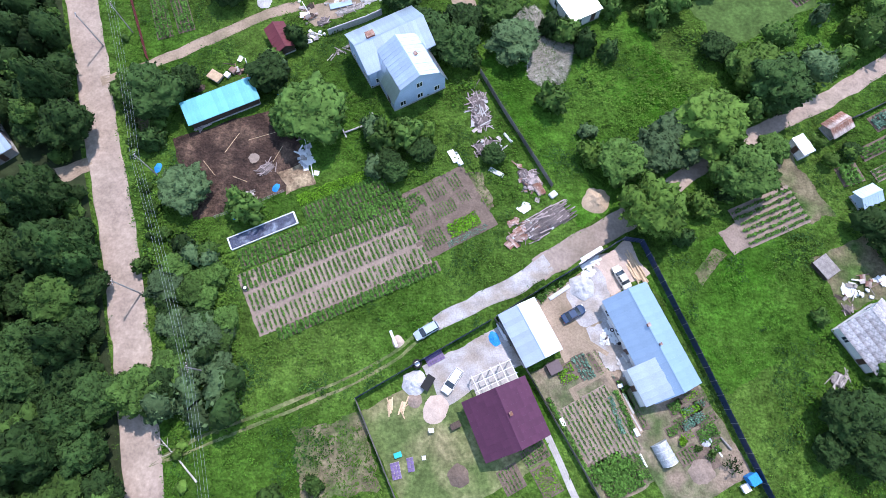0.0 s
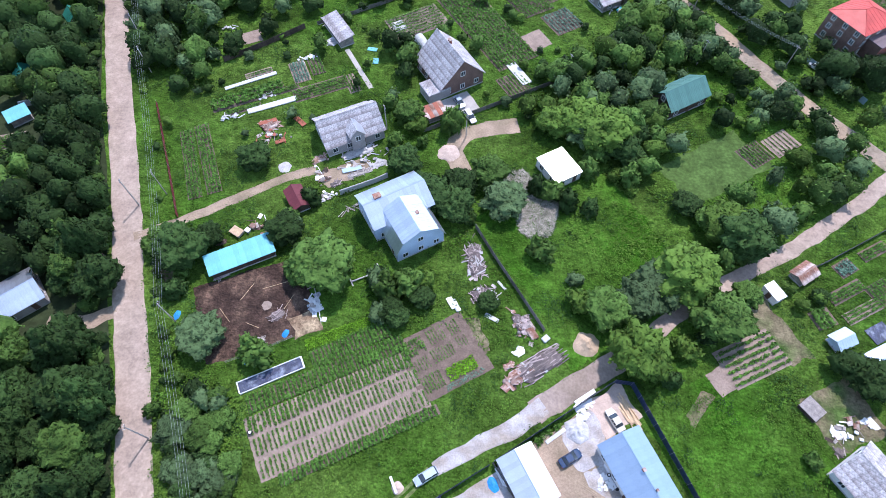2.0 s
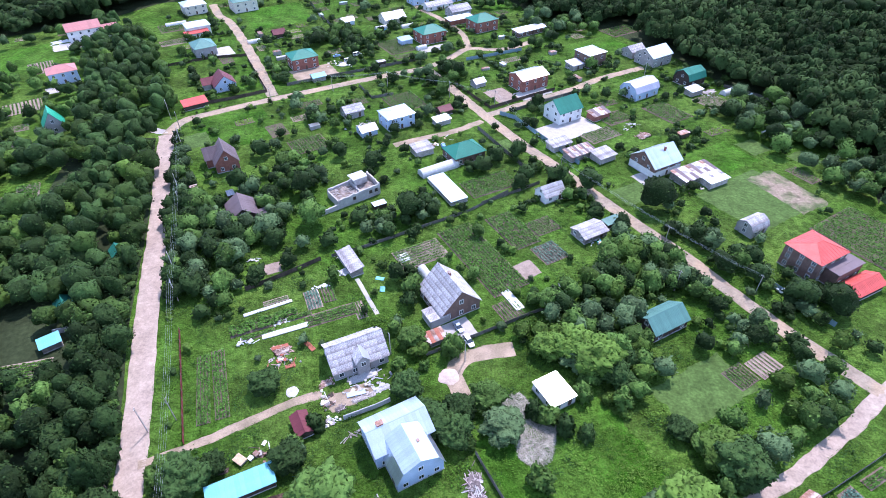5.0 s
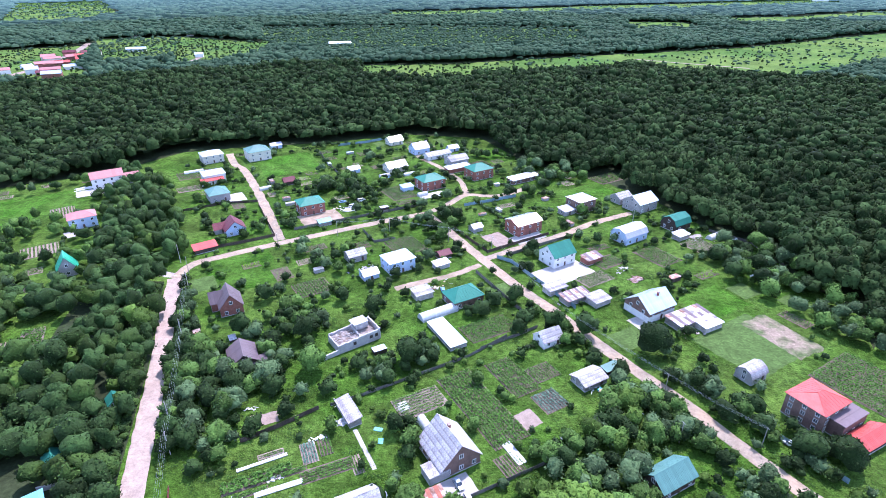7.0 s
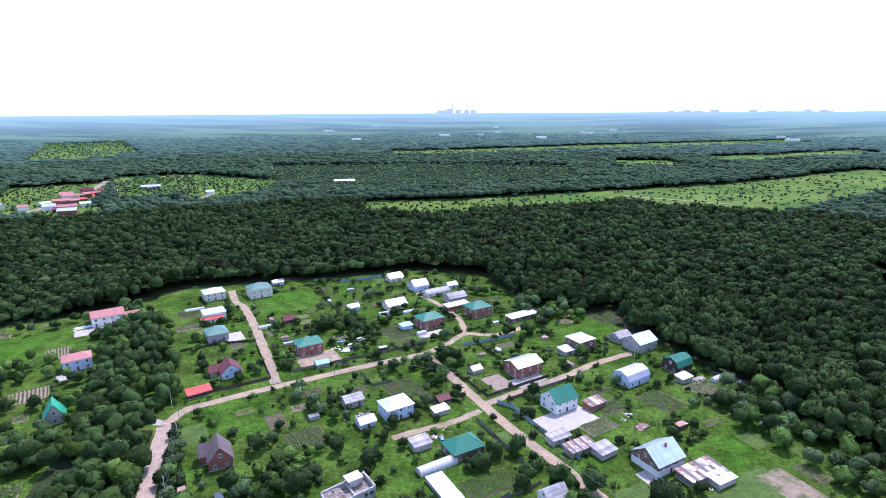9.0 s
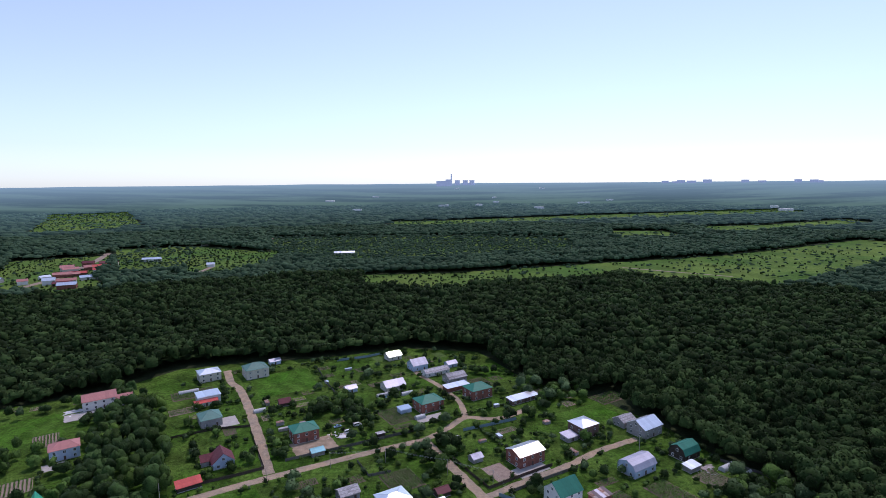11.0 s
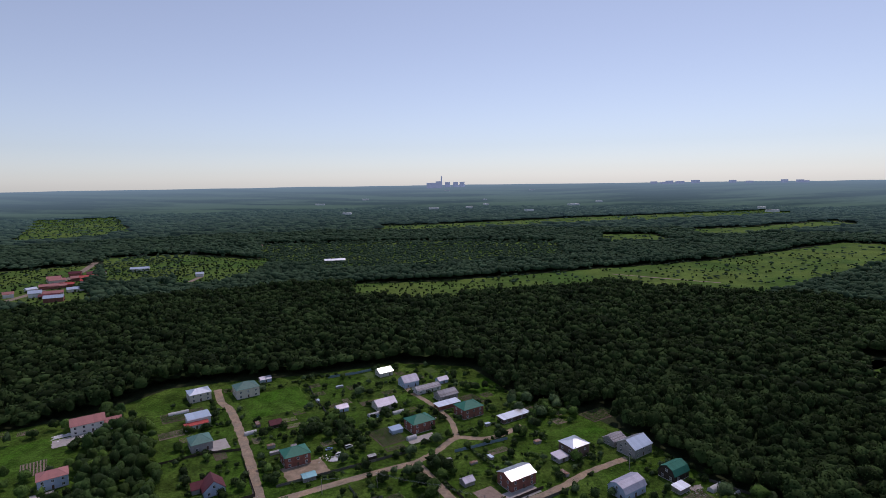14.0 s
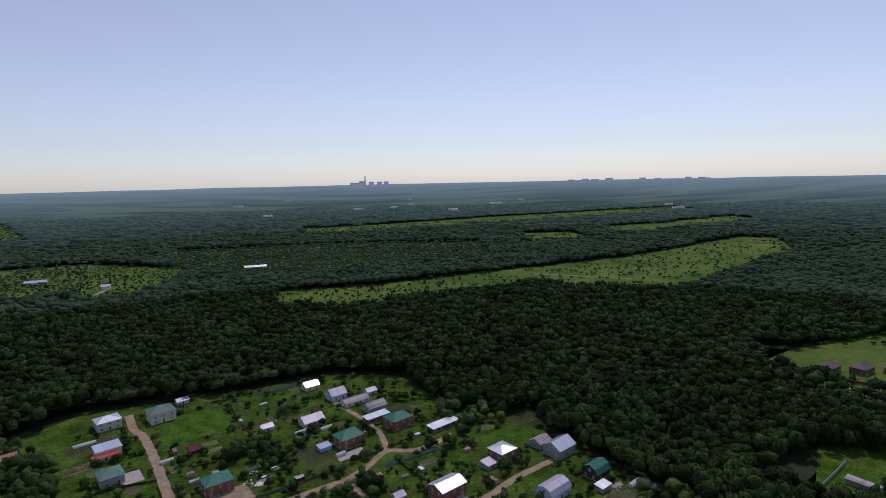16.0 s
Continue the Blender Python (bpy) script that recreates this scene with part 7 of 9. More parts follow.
def barrel(x, y, r, h, material, label, rz=0):
    t = thing("water_tank", x, y, 0, rz, label, "barrel")
    KEEP_RECT.append((x, y, r, r, 0))
    part("body", Shape().rod((0, 0, 0), (0, 0, h), r, r * 0.97, 18), material, t)
    part("rim", Shape().rod((0, 0, h - 0.03), (0, 0, h + 0.05), r + 0.05, n=18), RUBBER, t)
    part("lid", Shape().rod((0, 0, h + 0.03), (0, 0, h + 0.08), r * 0.6, n=12), FRAME_WHITE, t)
    return t


barrel(-3.7, 8.9, 0.75, 0.9, RUBBER, "round black water tank with a white lid")
barrel(-34.2, 21.0, 0.45, 0.5, CONCRETE, "round grey water vessel at the field's edge")
barrel(29.2, 15.6, 0.3, 0.8, FRAME_WHITE, "white plastic barrel on rubble")
barrel(-9.4, 43.4, 0.5, 0.8, RUBBER, "dark barrel under the bushes")


def box_thing(name, x, y, rz, a, b, h, material, label, category, top=None, legs=False):
    t = thing(name, x, y, 0, rz, label, category)
    KEEP_RECT.append((x, y, a / 2, b / 2, rz))
    part("body", Shape().box(0, 0, h / 2 + (0.3 if legs else 0), a, b, h, cut=0.04), material, t)
    part("top", Shape().box(0, 0, h + (0.33 if legs else 0.03), a + 0.14, b + 0.14, 0.06), top or material, t)
    if legs:
        for i in (-1, 1):
            for j in (-1, 1):
                part("leg", Shape().box(i * (a / 2 - 0.1), j * (b / 2 - 0.1), 0.16, 0.1, 0.1, 0.32), STEEL, t)
    return t


box_thing("dog_house", 19.2, 9.0, 27, 2.2, 1.8, 1.0, WOOD_DARK, "dark wooden hutch with a grey lid", "hutch", R_BROWN)
box_thing("trailer", 2.9, -0.7, 27, 1.6, 0.9, 0.5, STEEL, "small grey hand trailer on the sand", "trailer", WOOD_DARK, True)
box_thing("tank", -1.8, 5.9, 60, 2.4, 1.3, 0.9, STEEL, "dark grey covered boat-shaped tank", "tank", RUBBER)
box_thing("bin", -6.2, -5.5, 20, 1.1, 0.7, 0.4, TARP_TEAL, "turquoise plastic tub on the lawn", "tub")
box_thing("white_box", -2.0, -5.8, 10, 0.5, 0.5, 0.35, FRAME_WHITE, "small white box on the lawn", "box")
box_thing("chair", -1.0, -1.6, 10, 0.7, 0.6, 0.5, TARP_BLUE, "blue and white garden seat on the lawn", "seat", FRAME_WHITE, True)
box_thing("shed_box", 50.0, -7.4, 29, 1.5, 1.5, 1.7, TARP_BLUE, "bright blue garden cabin by the fence", "cabin")
box_thing("white_box", 49.0, -8.8, 29, 1.1, 1.1, 0.7, FRAME_WHITE, "white tank beside the blue cabin", "tank")
box_thing("cart", -45.6, 63.0, -30, 2.6, 1.8, 0.6, WOOD_GREY, "grey wooden cart in the farmyard", "cart", WOOD_FRESH, True)
box_thing("cart", -42.4, 64.6, -30, 1.2, 1.0, 0.8, R_RUST, "small rusty box in the farmyard", "box", R_RUST)
box_thing("white_box", -43.4, 63.6, -30, 1.0, 0.9, 0.6, FRAME_WHITE, "white tub in the farmyard", "tub")
box_thing("animal_pen", 67.8, 28.0, -55, 3.6, 3.0, 1.0, WOOD_DARK, "dark low pen with an open top", "pen", WOOD_GREY)
box_thing("covered_bed", 86.2, 43.6, 27, 4.6, 3.2, 0.15, TARP_DARK, "bed covered with dark film", "garden bed", TARP_DARK)
box_thing("hotbed", 17.8, 114.4, -60, 8.4, 2.6, 0.3, FILM_WHITE, "long bed under white film", "garden bed", FILM_WHITE)
box_thing("hotbed", -45.0, 101.2, 24, 12.4, 1.6, 0.25, FILM_WHITE, "long narrow bed under white film", "garden bed", FILM_WHITE)
box_thing("hotbed", -52.1, 109.6, 27.5, 13.6, 1.0, 0.25, FILM_WHITE, "narrow bed under white film", "garden bed", FILM_WHITE)
box_thing("hotbed", -15.0, 132.5, 31, 3.0, 3.6, 0.3, FILM_WHITE, "short bed under white film", "garden bed", FILM_WHITE)
box_thing("pallet_frame", 1.4, 47.6, -60, 2.6, 1.1, 0.3, WOOD_GREY, "pale slatted frame lying by the beds", "frame", FRAME_WHITE)
for x, y, a, rz in ((-31.2, 40.1, 1.2, 70), (-53.6, 43.4, 1.3, 80), (-37.6, 34.2, 1.0, 20), (9.2, 13.6, 1.8, -60)):
    ob = heap("tarpaulin", x, y, a * 0.55, 0.45, TARP_BLUE, "crumpled bright blue tarpaulin on the ground", "tarpaulin", 1.5, rz, seed=x)
box_thing("bench", -7.9, 13.0, -65, 2.8, 0.3, 0.5, FRAME_WHITE, "white board leaning at a sand heap", "board")
# loose slatted frame in the grass by the big house
for x, y, a, rz in ((-17.5, 52.6, 4.5, 25), (-13.6, 54.6, 4.0, -60), (-19.4, 51.6, 2.0, -62)):
    single("beam", Shape().box(0, 0, 0.45, a, 0.25, 0.3, cut=0.03), CONCRETE, x, y, 0, rz, "pale beam of an unfinished foundation in the grass", "beam")


def arched_house(x, y, rz, L, W, h, label, material=FILM_WHITE, name="greenhouse"):
    """A greenhouse with an arched skin over hoops."""
    t = thing(name, x, y, 0, rz, label, "greenhouse")
    KEEP_RECT.append((x, y, L / 2, W / 2, rz))
    arc = [(W / 2 * math.cos(math.pi * i / 10), h * math.sin(math.pi * i / 10) ** 0.8) for i in range(11)]
    part("skin", Shape().prism_x(arc, -L / 2, L / 2), material, t)
    n = max(3, int(L / 2))
    for i in range(n + 1):
        sh = Shape()
        for (a, b), (c_, d_) in zip(arc, arc[1:]):
            sh.rod((-L / 2 + L * i / n, a * 1.015, b * 1.015), (-L / 2 + L * i / n, c_ * 1.015, d_ * 1.015), 0.035, n=4)
        part("hoop", sh, FRAME_WHITE, t)
    part("door", Shape().box(L / 2 + 0.03, 0, 0.95, 0.06, 0.9, 1.9), FRAME_WHITE, t)
    return t


arched_house(-6.0, 184.6, 33, 16.0, 4.6, 2.7, "long white arched greenhouse")
arched_house(-8.0, 125.0, -60, 5.0, 3.0, 2.0, "small pale arched greenhouse")
arched_house(36.6, -4.0, -62, 3.6, 2.6, 1.9, "small greenhouse under cloudy torn film", FILM_GREY)
arched_house(-118, 322, 33, 7, 3, 2, "small white arched greenhouse")
arched_house(-176, 352, 33, 12, 3.2, 2, "long pale arched greenhouse")
arched_house(131, 257, 33, 9, 3.4, 2.2, "white arched greenhouse at the wood's edge")
arched_house(137, 251, 33, 7, 2.2, 1.6, "low white film tunnel")
arched_house(-20, 313, 33, 6, 3, 2.2, "white arched greenhouse by the road")
arched_house(-46, 347, 33, 9, 3, 2.0, "pale arched greenhouse covered in film")
arched_house(-31, 350, 33, 8, 3, 2.0, "pale arched greenhouse beside huts")

# dormer and front gable on the grey house, porch on the steep-roofed house
ga = thing("dormer", -22.0, 88.8, 3.2, -63, "gabled grey dormer with a small window", "dormer")
part("wall", Shape().prism_x([(-1.6, -3.1), (1.6, -3.1), (1.6, 1.6), (0, 3.4), (-1.6, 1.6)], -2.2, 1.6), W_GREY, ga)
for s in (-1, 1):
    part("roof", Shape().box(-0.4, s * 1.0, 2.62, 4.4, 2.9, 0.1, rx=-s * 47), R_WHITE if s > 0 else R_SLATE, ga)
w = part("window", WIN_FRAME, None, ga, m=pose(1.6, 0, 0.8, 0, 0, 90))
part("pane", WIN_PANE, None, w)
house(-4.0, 106.6, -59, 5, 6, 2.6, 3.0, R_SLATE, W_GREY, "grey garage porch below the steep roof", roof="flat", name="porch", category="porch", over=0.2, levels=())
patch("yard", 2.0, 102.6, 7, 9, -60, PAVING, "pale concrete drive with a parked car", z=0.05, wobble=0.3)

# ---- the roofless ruin ----
ru = thing("ruin", -38.6, 165.0, 0, 37, "roofless white brick ruin full of rubble", "ruin")
KEEP_RECT.append((-38.6, 165, 11.5, 4.6, 37))


def ruin_wall(u0, v0, u1, v1, h0, h1, seed):
    n = 14
    d = math.hypot(u1 - u0, v1 - v0)
    top = [(-d / 2 + d * i / n, (h0 + (h1 - h0) * i / n) * (1 + 0.16 * noise.noise(Vector((i * 0.9, seed, 0))))) for i in range(n + 1)]
    sh = Shape().prism([(-d / 2, 0)] + [(d / 2, 0)] + top[::-1], -0.25, 0.25)
    part("wall", sh, RUIN_WALL, ru, m=pose((u0 + u1) / 2, (v0 + v1) / 2, 0, 0, 0, math.degrees(math.atan2(v1 - v0, u1 - u0))))


ruin_wall(-12, -4.4, -5, -4.4, 1.6, 2.0, 1)
ruin_wall(-5, -4.4, 11.4, -4.4, 3.6, 4.4, 2)
ruin_wall(11.4, -4.4, 11.4, 4.4, 4.4, 4.8, 3)
ruin_wall(11.4, 4.4, -5, 4.4, 4.4, 3.4, 4)
ruin_wall(-5, 4.4, -5, -4.4, 3.0, 3.2, 5)
ruin_wall(4, -4.4, 4, 4.4, 3.4, 3.8, 6)
part("rubble", Shape().box(3, 0, 1.3, 16, 8.4, 2.6, cut=0.3), RUBBLE, ru)
part("upper_room", Shape().box(7.0, 2.6, 4.4, 5, 3.4, 2.8), RUIN_WALL, ru)
part("slab", Shape().box(6.4, 2.4, 6.0, 5.8, 4.6, 0.25), FILM_WHITE, ru)
# no holes cut: dark boxes on the wall give the openings' inner shade
for u, z in ((1.0, 2.2), (7.6, 2.4), (9.8, 2.4)):
    part("opening", Shape().box(u, -4.5, z, 1.2, 0.5, 1.3), WOOD_DARK, ru)
q = random.Random(5)
bmesh_b = Shape().box(0, 0, 0, 1.8, 0.25, 0.12).mesh("beam", WOOD_GREY)
for i in range(60):
    part("beam", bmesh_b, None, ru, m=pose(q.uniform(-4.5, 10.5), q.uniform(-4, 4), 2.7 + q.uniform(0, 0.5), q.uniform(-15, 15), q.uniform(-15, 15), q.uniform(0, 360)))

# ---- far settlements ----
FAR_WALLS, FAR_ROOFS = (W_WHITE, W_BRICK, W_CREAM, W_GREY), (R_RED, R_PINK, R_MAROON, R_BLUE, R_WHITE, R_GALV)
q = random.Random(9)


def far_house(x, y, L, W, h, rz, roof_m, wall_m, label):
    t = thing("far_house", x, y, 0, rz, label, "house", "houses of the far village")
    part("wall", Shape().prism_x([(-W / 2, 0), (W / 2, 0), (W / 2, h), (0, h * 1.5), (-W / 2, h)], -L / 2, L / 2), wall_m, t)
    th = math.degrees(math.atan2(h * 0.5, W / 2))
    for s in (-1, 1):
        part("roof", Shape().box(0, s * W * 0.27, h * 1.26, L + 1, W * 0.66, 0.25, rx=-s * th), roof_m, t)
    return t


for i in range(20):
    y = q.uniform(735, 960)
    x, y = -527 - (y - 731) * 0.4 + q.uniform(-34, 30), y - 25
    far_house(x, y, q.uniform(14, 24), q.uniform(9, 13), q.uniform(4, 6.5), q.uniform(20, 40), q.choice((R_RED, R_PINK, R_PINK, R_MAROON, R_MAROON, R_GALV)), q.choice((W_BRICK, W_BRICK, W_CREAM, W_WHITE)), "distant house with a reddish roof")
for i in range(16):
    far_house(q.uniform(-760, -580), q.uniform(640, 860), q.uniform(10, 18), 9, q.uniform(3.5, 5.5), q.uniform(0, 60), q.choice((R_WHITE, R_BLUE, R_PINK, R_GALV, R_MAROON)), q.choice((W_WHITE, W_GREY, W_CREAM)), "distant small house among gardens")
for i in range(26):
    far_house(q.uniform(-900, -420), q.uniform(1150, 1420), q.uniform(12, 20), 9, q.uniform(3.5, 5.5), q.uniform(0, 60), q.choice((R_WHITE, R_GALV, R_PINK, R_BLUE)), q.choice((W_WHITE, W_GREY, W_CREAM)), "distant pale house among trees")
for x, y, L in ((-313, 992, 24), (-275, 990, 22), (-292, 996, 12), (-205, 1044, 26), (-224, 1040, 12), (-405, 902, 12), (-540, 968, 30), (-401, 1420, 22)):
    far_house(x, y, L, 11, 4.5, 20, R_WHITE, W_WHITE, "distant long white building")
far_house(-252, 1000, 14, 9, 4, 20, SAND, SAND, "distant building with an ochre roof")
road("far_track", [(-582, 690), (-590, 800), (-640, 960), (-690, 1080)], 12, SOIL_LIGHT, "pale dirt track to the far village", z=0.1, category="track")
road("far_track", [(-398, 850), (-402, 905)], 8, SOIL_LIGHT, "short pale track in the meadow", z=0.1, category="track")
road("far_track", [(262, 872), (330, 826), (392, 786)], 5, SOIL_LIGHT, "pale track along the meadow", z=0.1, category="track")
# resort by the pond
for x, y in ((354, 384), (377, 377), (400, 370), (423, 363)):
    house(x, y, 24, 16, 11, 5, 8.5, R_BROWN, W_BROWNBRICK, "brown resort house with a dark roof", roof="hip")
house(338, 334, -51, 24, 9, 3, 4, FILM_WHITE, FILM_WHITE, "white pavilion at the resort", roof="gable", name="pavilion", category="pavilion", levels=())
house(241, 235, -62, 16, 4, 2.6, 3.2, R_SLATE, W_GREY, "long grey shed in the clearing", roof="shed", name="shed", category="shed", levels=())
# power station on the horizon
# distance haze put into a bluish base colour and a steady emission
HAZY = mat("hazy_concrete", (0.22, 0.29, 0.40), 0.9, vary=0.05, scale=0.01, fine=0.05, bump=0)
HAZY.node_tree.nodes["Principled BSDF"].inputs["Emission Color"].default_value = (0.28, 0.37, 0.50, 1)
HAZY.node_tree.nodes["Principled BSDF"].inputs["Emission Strength"].default_value = 0.6
ps = thing("power_station", 0, 4300, 101, 0, "hazy power station with a tall chimney on the horizon", "power station")
part("chimney", Shape().rod((-36, 0, -20), (-36, 0, 86), 6, 4, 12), HAZY, ps)
part("turbine_hall", Shape().box(-90, 0, 12, 120, 40, 44).box(-60, 0, 25, 40, 36, 40), HAZY, ps)
for x in (10, 72, 122):
    sh = Shape()
    sh.rod((x, 0, 0), (x, 0, 26), 24, 18, 20).rod((x, 0, 26), (x, 0, 38), 18, 20, 20)
    part("cooling_tower", sh, HAZY, ps)
for i in range(12):
    a = radians(90 - q.uniform(19, 33))
    single("tower_block", Shape().box(0, 0, 14, q.uniform(30, 60), 25, q.uniform(20, 50)), HAZY, 4500 * math.cos(a), 4500 * math.sin(a), 92, 0, "hazy tower block on the far horizon", "building", "blocks of the far town")
for i in range(14):
    a = radians(90 + q.uniform(-34, 24))
    rr_ = q.uniform(2300, 4000)
    single("far_shed", Shape().box(0, 0, 4, q.uniform(24, 60), 14, 8), FRAME_WHITE, rr_ * math.cos(a), rr_ * math.sin(a), land(rr_) + 13, 0, "tiny white building in the far distance", "building", "white buildings of the far plain")


# ---- small things of the farm ----
def plank(x, y, rz, a, b, h, material, label, name="board", z=0.05, category="board"):
    """One board or slab lying on the ground."""
    return single(name, Shape().box(0, 0, h / 2, a, b, h, cut=min(h, b) * 0.2), material, x, y, z, rz, label, category)


def clump(x, y, r, h, material, label, seed=0, count=120, size=0.2):
    """A round leafy clump in a bed."""
    g_ = np.random.default_rng(seed)
    v = leaf_cloud(g_, np.array([[0, 0, h * 0.5]]), np.array([r]), np.array([h * 0.5 / r]), count, size, lumps=8)
    v[:, 2] = np.maximum(v[:, 2], 0.02)
    ob = new("leafy_clump", quads("leafy_clump", v, material))
    ob.matrix_basis = pose(x, y, 0.04)
    return tagged(ob, label, "plant")


# the garden behind the long house
for i, (x, y, a, b, leaf, s_, gp) in enumerate((
        (39.2, 3.2, 2.2, 1.8, CROP, 0.34, 0.4), (41.6, 2.9, 3.4, 1.2, CROP_BRIGHT, 0.3, 0.4), (42.6, 1.5, 2.4, 1.3, CROP_BLUE, 0.34, 0.5), (41.0, 0.6, 2.2, 1.3, CROP_BLUE, 0.36, 0.5),
        (38.6, -0.4, 2.4, 1.4, CROP, 0.28, 0.4), (44.0, -0.6, 3.6, 1.7, CROP, 0.42, 0.45), (29.4, -8.0, 6.4, 4.6, CROP, 0.5, 0.42), (25.0, -7.6, 1.6, 3.0, CROP, 0.4, 0.4),
        (40.6, 5.0, 3.6, 1.6, None, 0, 0), (43.4, 3.9, 2.0, 1.4, CROP, 0.2, 0.5), (40.6, -4.2, 3.0, 2.0, CROP, 0.2, 0.6))):
    patch("garden_bed", x, y, a + 0.5, b + 0.5, 28, SOIL, "small dug bed with soil edges", z=0.06, wobble=0.2, category="garden bed", kind="")
    if leaf:
        crops("crop", x, y, a, b, 28, gp, 0.36, s_, leaf, "dense young vegetable plants", seed=200 + i, leaves=7, miss=0.03)
for pts, leaf, s_ in (([(28.4, 4.6), (30.2, -0.9)], CROP_BLUE, 0.34), ([(29.4, 5.6), (32.2, -1.2)], CROP, 0.42), ([(18.2, 4.2), (21.6, -2.2), (24.0, -7.0)], CROP, 0.42), ([(31.6, -4.2), (33.4, -8.0)], CROP, 0.26), ([(32.4, -4.2), (34.2, -8.0)], CROP, 0.26)):
    (x0, y0), (x1, y1) = pts[0], pts[-1]
    d = math.hypot(x1 - x0, y1 - y0)
    crops("crop", (x0 + x1) / 2, (y0 + y1) / 2, d, 0.8, math.degrees(math.atan2(y1 - y0, x1 - x0)), 0.35, 0.36, s_, leaf, "narrow row of leafy plants along the path", seed=int(abs(x0) * 10), leaves=7)
for x, y, r, h, m_, lb in ((39.6, -2.2, 0.95, 0.7, CROP_BRIGHT, "round bright green clump in a bed"), (44.1, -4.1, 1.2, 0.9, LEAF, "leafy green bush in the garden"), (47.0, -5.5, 1.8, 2.2, LEAF_DARK, "dark round bush by the navy fence"),
                         (45.4, -3.0, 0.6, 0.5, CROP, "small leafy clump in the garden"), (42.2, -3.2, 0.7, 0.5, LEAF, "low leafy clump in a bed"), (31.2, 6.2, 0.5, 0.5, LEAF, "small leafy clump by a path")):
    clump(x, y, r, h, m_, lb, int(x * 10), 150, 0.22)
heap("tarpaulin", 43.7, -2.0, 0.95, 0.25, FILM_GREY, "crumpled pale plastic sheet in the garden", "tarpaulin", 1.2, 20, seed=31)
heap("soil_heap", 42.4, -6.6, 2.1, 0.5, SOIL_LIGHT, "low heap of dug soil", "heap", 1.1, 30, seed=32)
for x, y, rz, a, b, h, m_, lb in ((31.4, 3.6, -64, 3.6, 0.35, 0.08, PAVING, "pale plank lying along a path"), (32.5, 0.6, -60, 3.0, 0.3, 0.08, WOOD_GREY, "grey plank beside the path"), (32.4, -0.9, -65, 1.3, 0.7, 0.3, FRAME_WHITE, "white box on the garden path"),
                                (33.2, -5.2, -64, 2.2, 0.4, 0.12, FRAME_WHITE, "white board at a bed's edge"), (46.8, -2.2, -50, 2.4, 0.3, 0.4, WOOD_GREY, "narrow grey bench by the fence"), (20.4, 0.3, -64, 1.4, 0.7, 0.35, FRAME_WHITE, "white box by the fence"),
                                (30.2, 6.4, 20, 0.9, 0.6, 0.3, FRAME_WHITE, "white crate beside a bed"), (45.6, -3.6, -55, 1.6, 0.3, 0.1, FRAME_WHITE, "white board among plants"), (29.5, 16.9, -62, 1.6, 1.3, 0.3, FRAME_WHITE, "white slab leaning by the long house"),
                                (26.6, 29.2, 33, 4.6, 0.8, 0.3, FRAME_WHITE, "long white sheet on the fence's foot"), (31.5, 11.2, -60, 1.7, 1.0, 0.6, CONCRETE, "stack of grey blocks by the house wall"), (30.5, 13.4, -60, 0.5, 0.5, 0.6, RUBBER, "dark pail by the wall"),
                                (20.6, 22.0, 35, 4.4, 0.7, 0.2, FILM_WHITE, "strip of crumpled white film along a bed"), (9.5, 44.6, -28, 3.0, 0.9, 0.2, FILM_WHITE, "pale board lying in the weeds"), (2.3, 47.1, -62, 2.8, 1.0, 0.3, FRAME_WHITE, "white lattice lying by the beds"),
                                (11.7, 51.9, -50, 2.4, 0.5, 0.2, FILM_WHITE, "pale sheet in the scrap"), (17.4, 41.4, -60, 2.6, 1.6, 0.5, R_RUST, "rusty sheet leaning on the fence"), (20.0, 40.4, 40, 1.5, 1.2, 0.5, FILM_WHITE, "white sheet beside the collapsed shed")):
    plank(x, y, rz, a, b, h, m_, lb)
for i, (x, y) in enumerate(((15.9, 20.0), (17.2, 20.8), (18.4, 22.0), (19.4, 22.7), (20.8, 23.6), (17.8, 21.0))):
    clump(x, y, 1.0, 0.8, CROP, "lush green plants along the fence", 70 + i, 110, 0.2)
planks("rubbish_heap", 25.7, 25.6, 3.2, 1.8, 40, 22, FRAME_WHITE, "white sacks and boxes by the stone heap", long=0.9, high=0.7, order=1.0, seed=41, wide=0.5)
planks("rubbish_heap", 28.2, 14.2, 2.6, 2.0, 10, 16, FILM_WHITE, "white rubble on stony ground", long=0.8, high=0.4, order=1.0, seed=42, wide=0.5)
planks("board_pile", 14.7, 37.7, 2.6, 1.8, 40, 14, FRAME_WHITE, "white scrap in the weeds", long=1.2, high=0.4, order=1.0, seed=43, wide=0.4)
planks("board_pile", 12.6, 34.8, 2.4, 1.6, 30, 12, R_RUST, "rusty scrap at the collapsed shed", long=1.3, high=0.4, order=0.6, seed=44, wide=0.5)
planks("board_pile", 16.6, 43.4, 3.0, 5.0, 30, 40, SCRAP, "scrap wood heaped along the fence's foot", long=1.6, high=0.6, order=0.9, seed=45)
planks("board_pile", 72.0, 23.6, 2.6, 1.8, 40, 10, FRAME_WHITE, "white boards thrown on dry ground", long=1.6, high=0.3, order=0.9, seed=46, wide=0.4)
planks("board_pile", 78.0, 25.6, 3.4, 1.6, -30, 8, FRAME_WHITE, "white sheets lying by the house", long=2.4, high=0.3, order=0.3, seed=47, wide=0.7)
planks("board_pile", 70.8, 20.6, 2.4, 2.0, 60, 14, SCRAP, "dark scrap at the field's edge", long=1.6, high=0.4, order=0.8, seed=48)
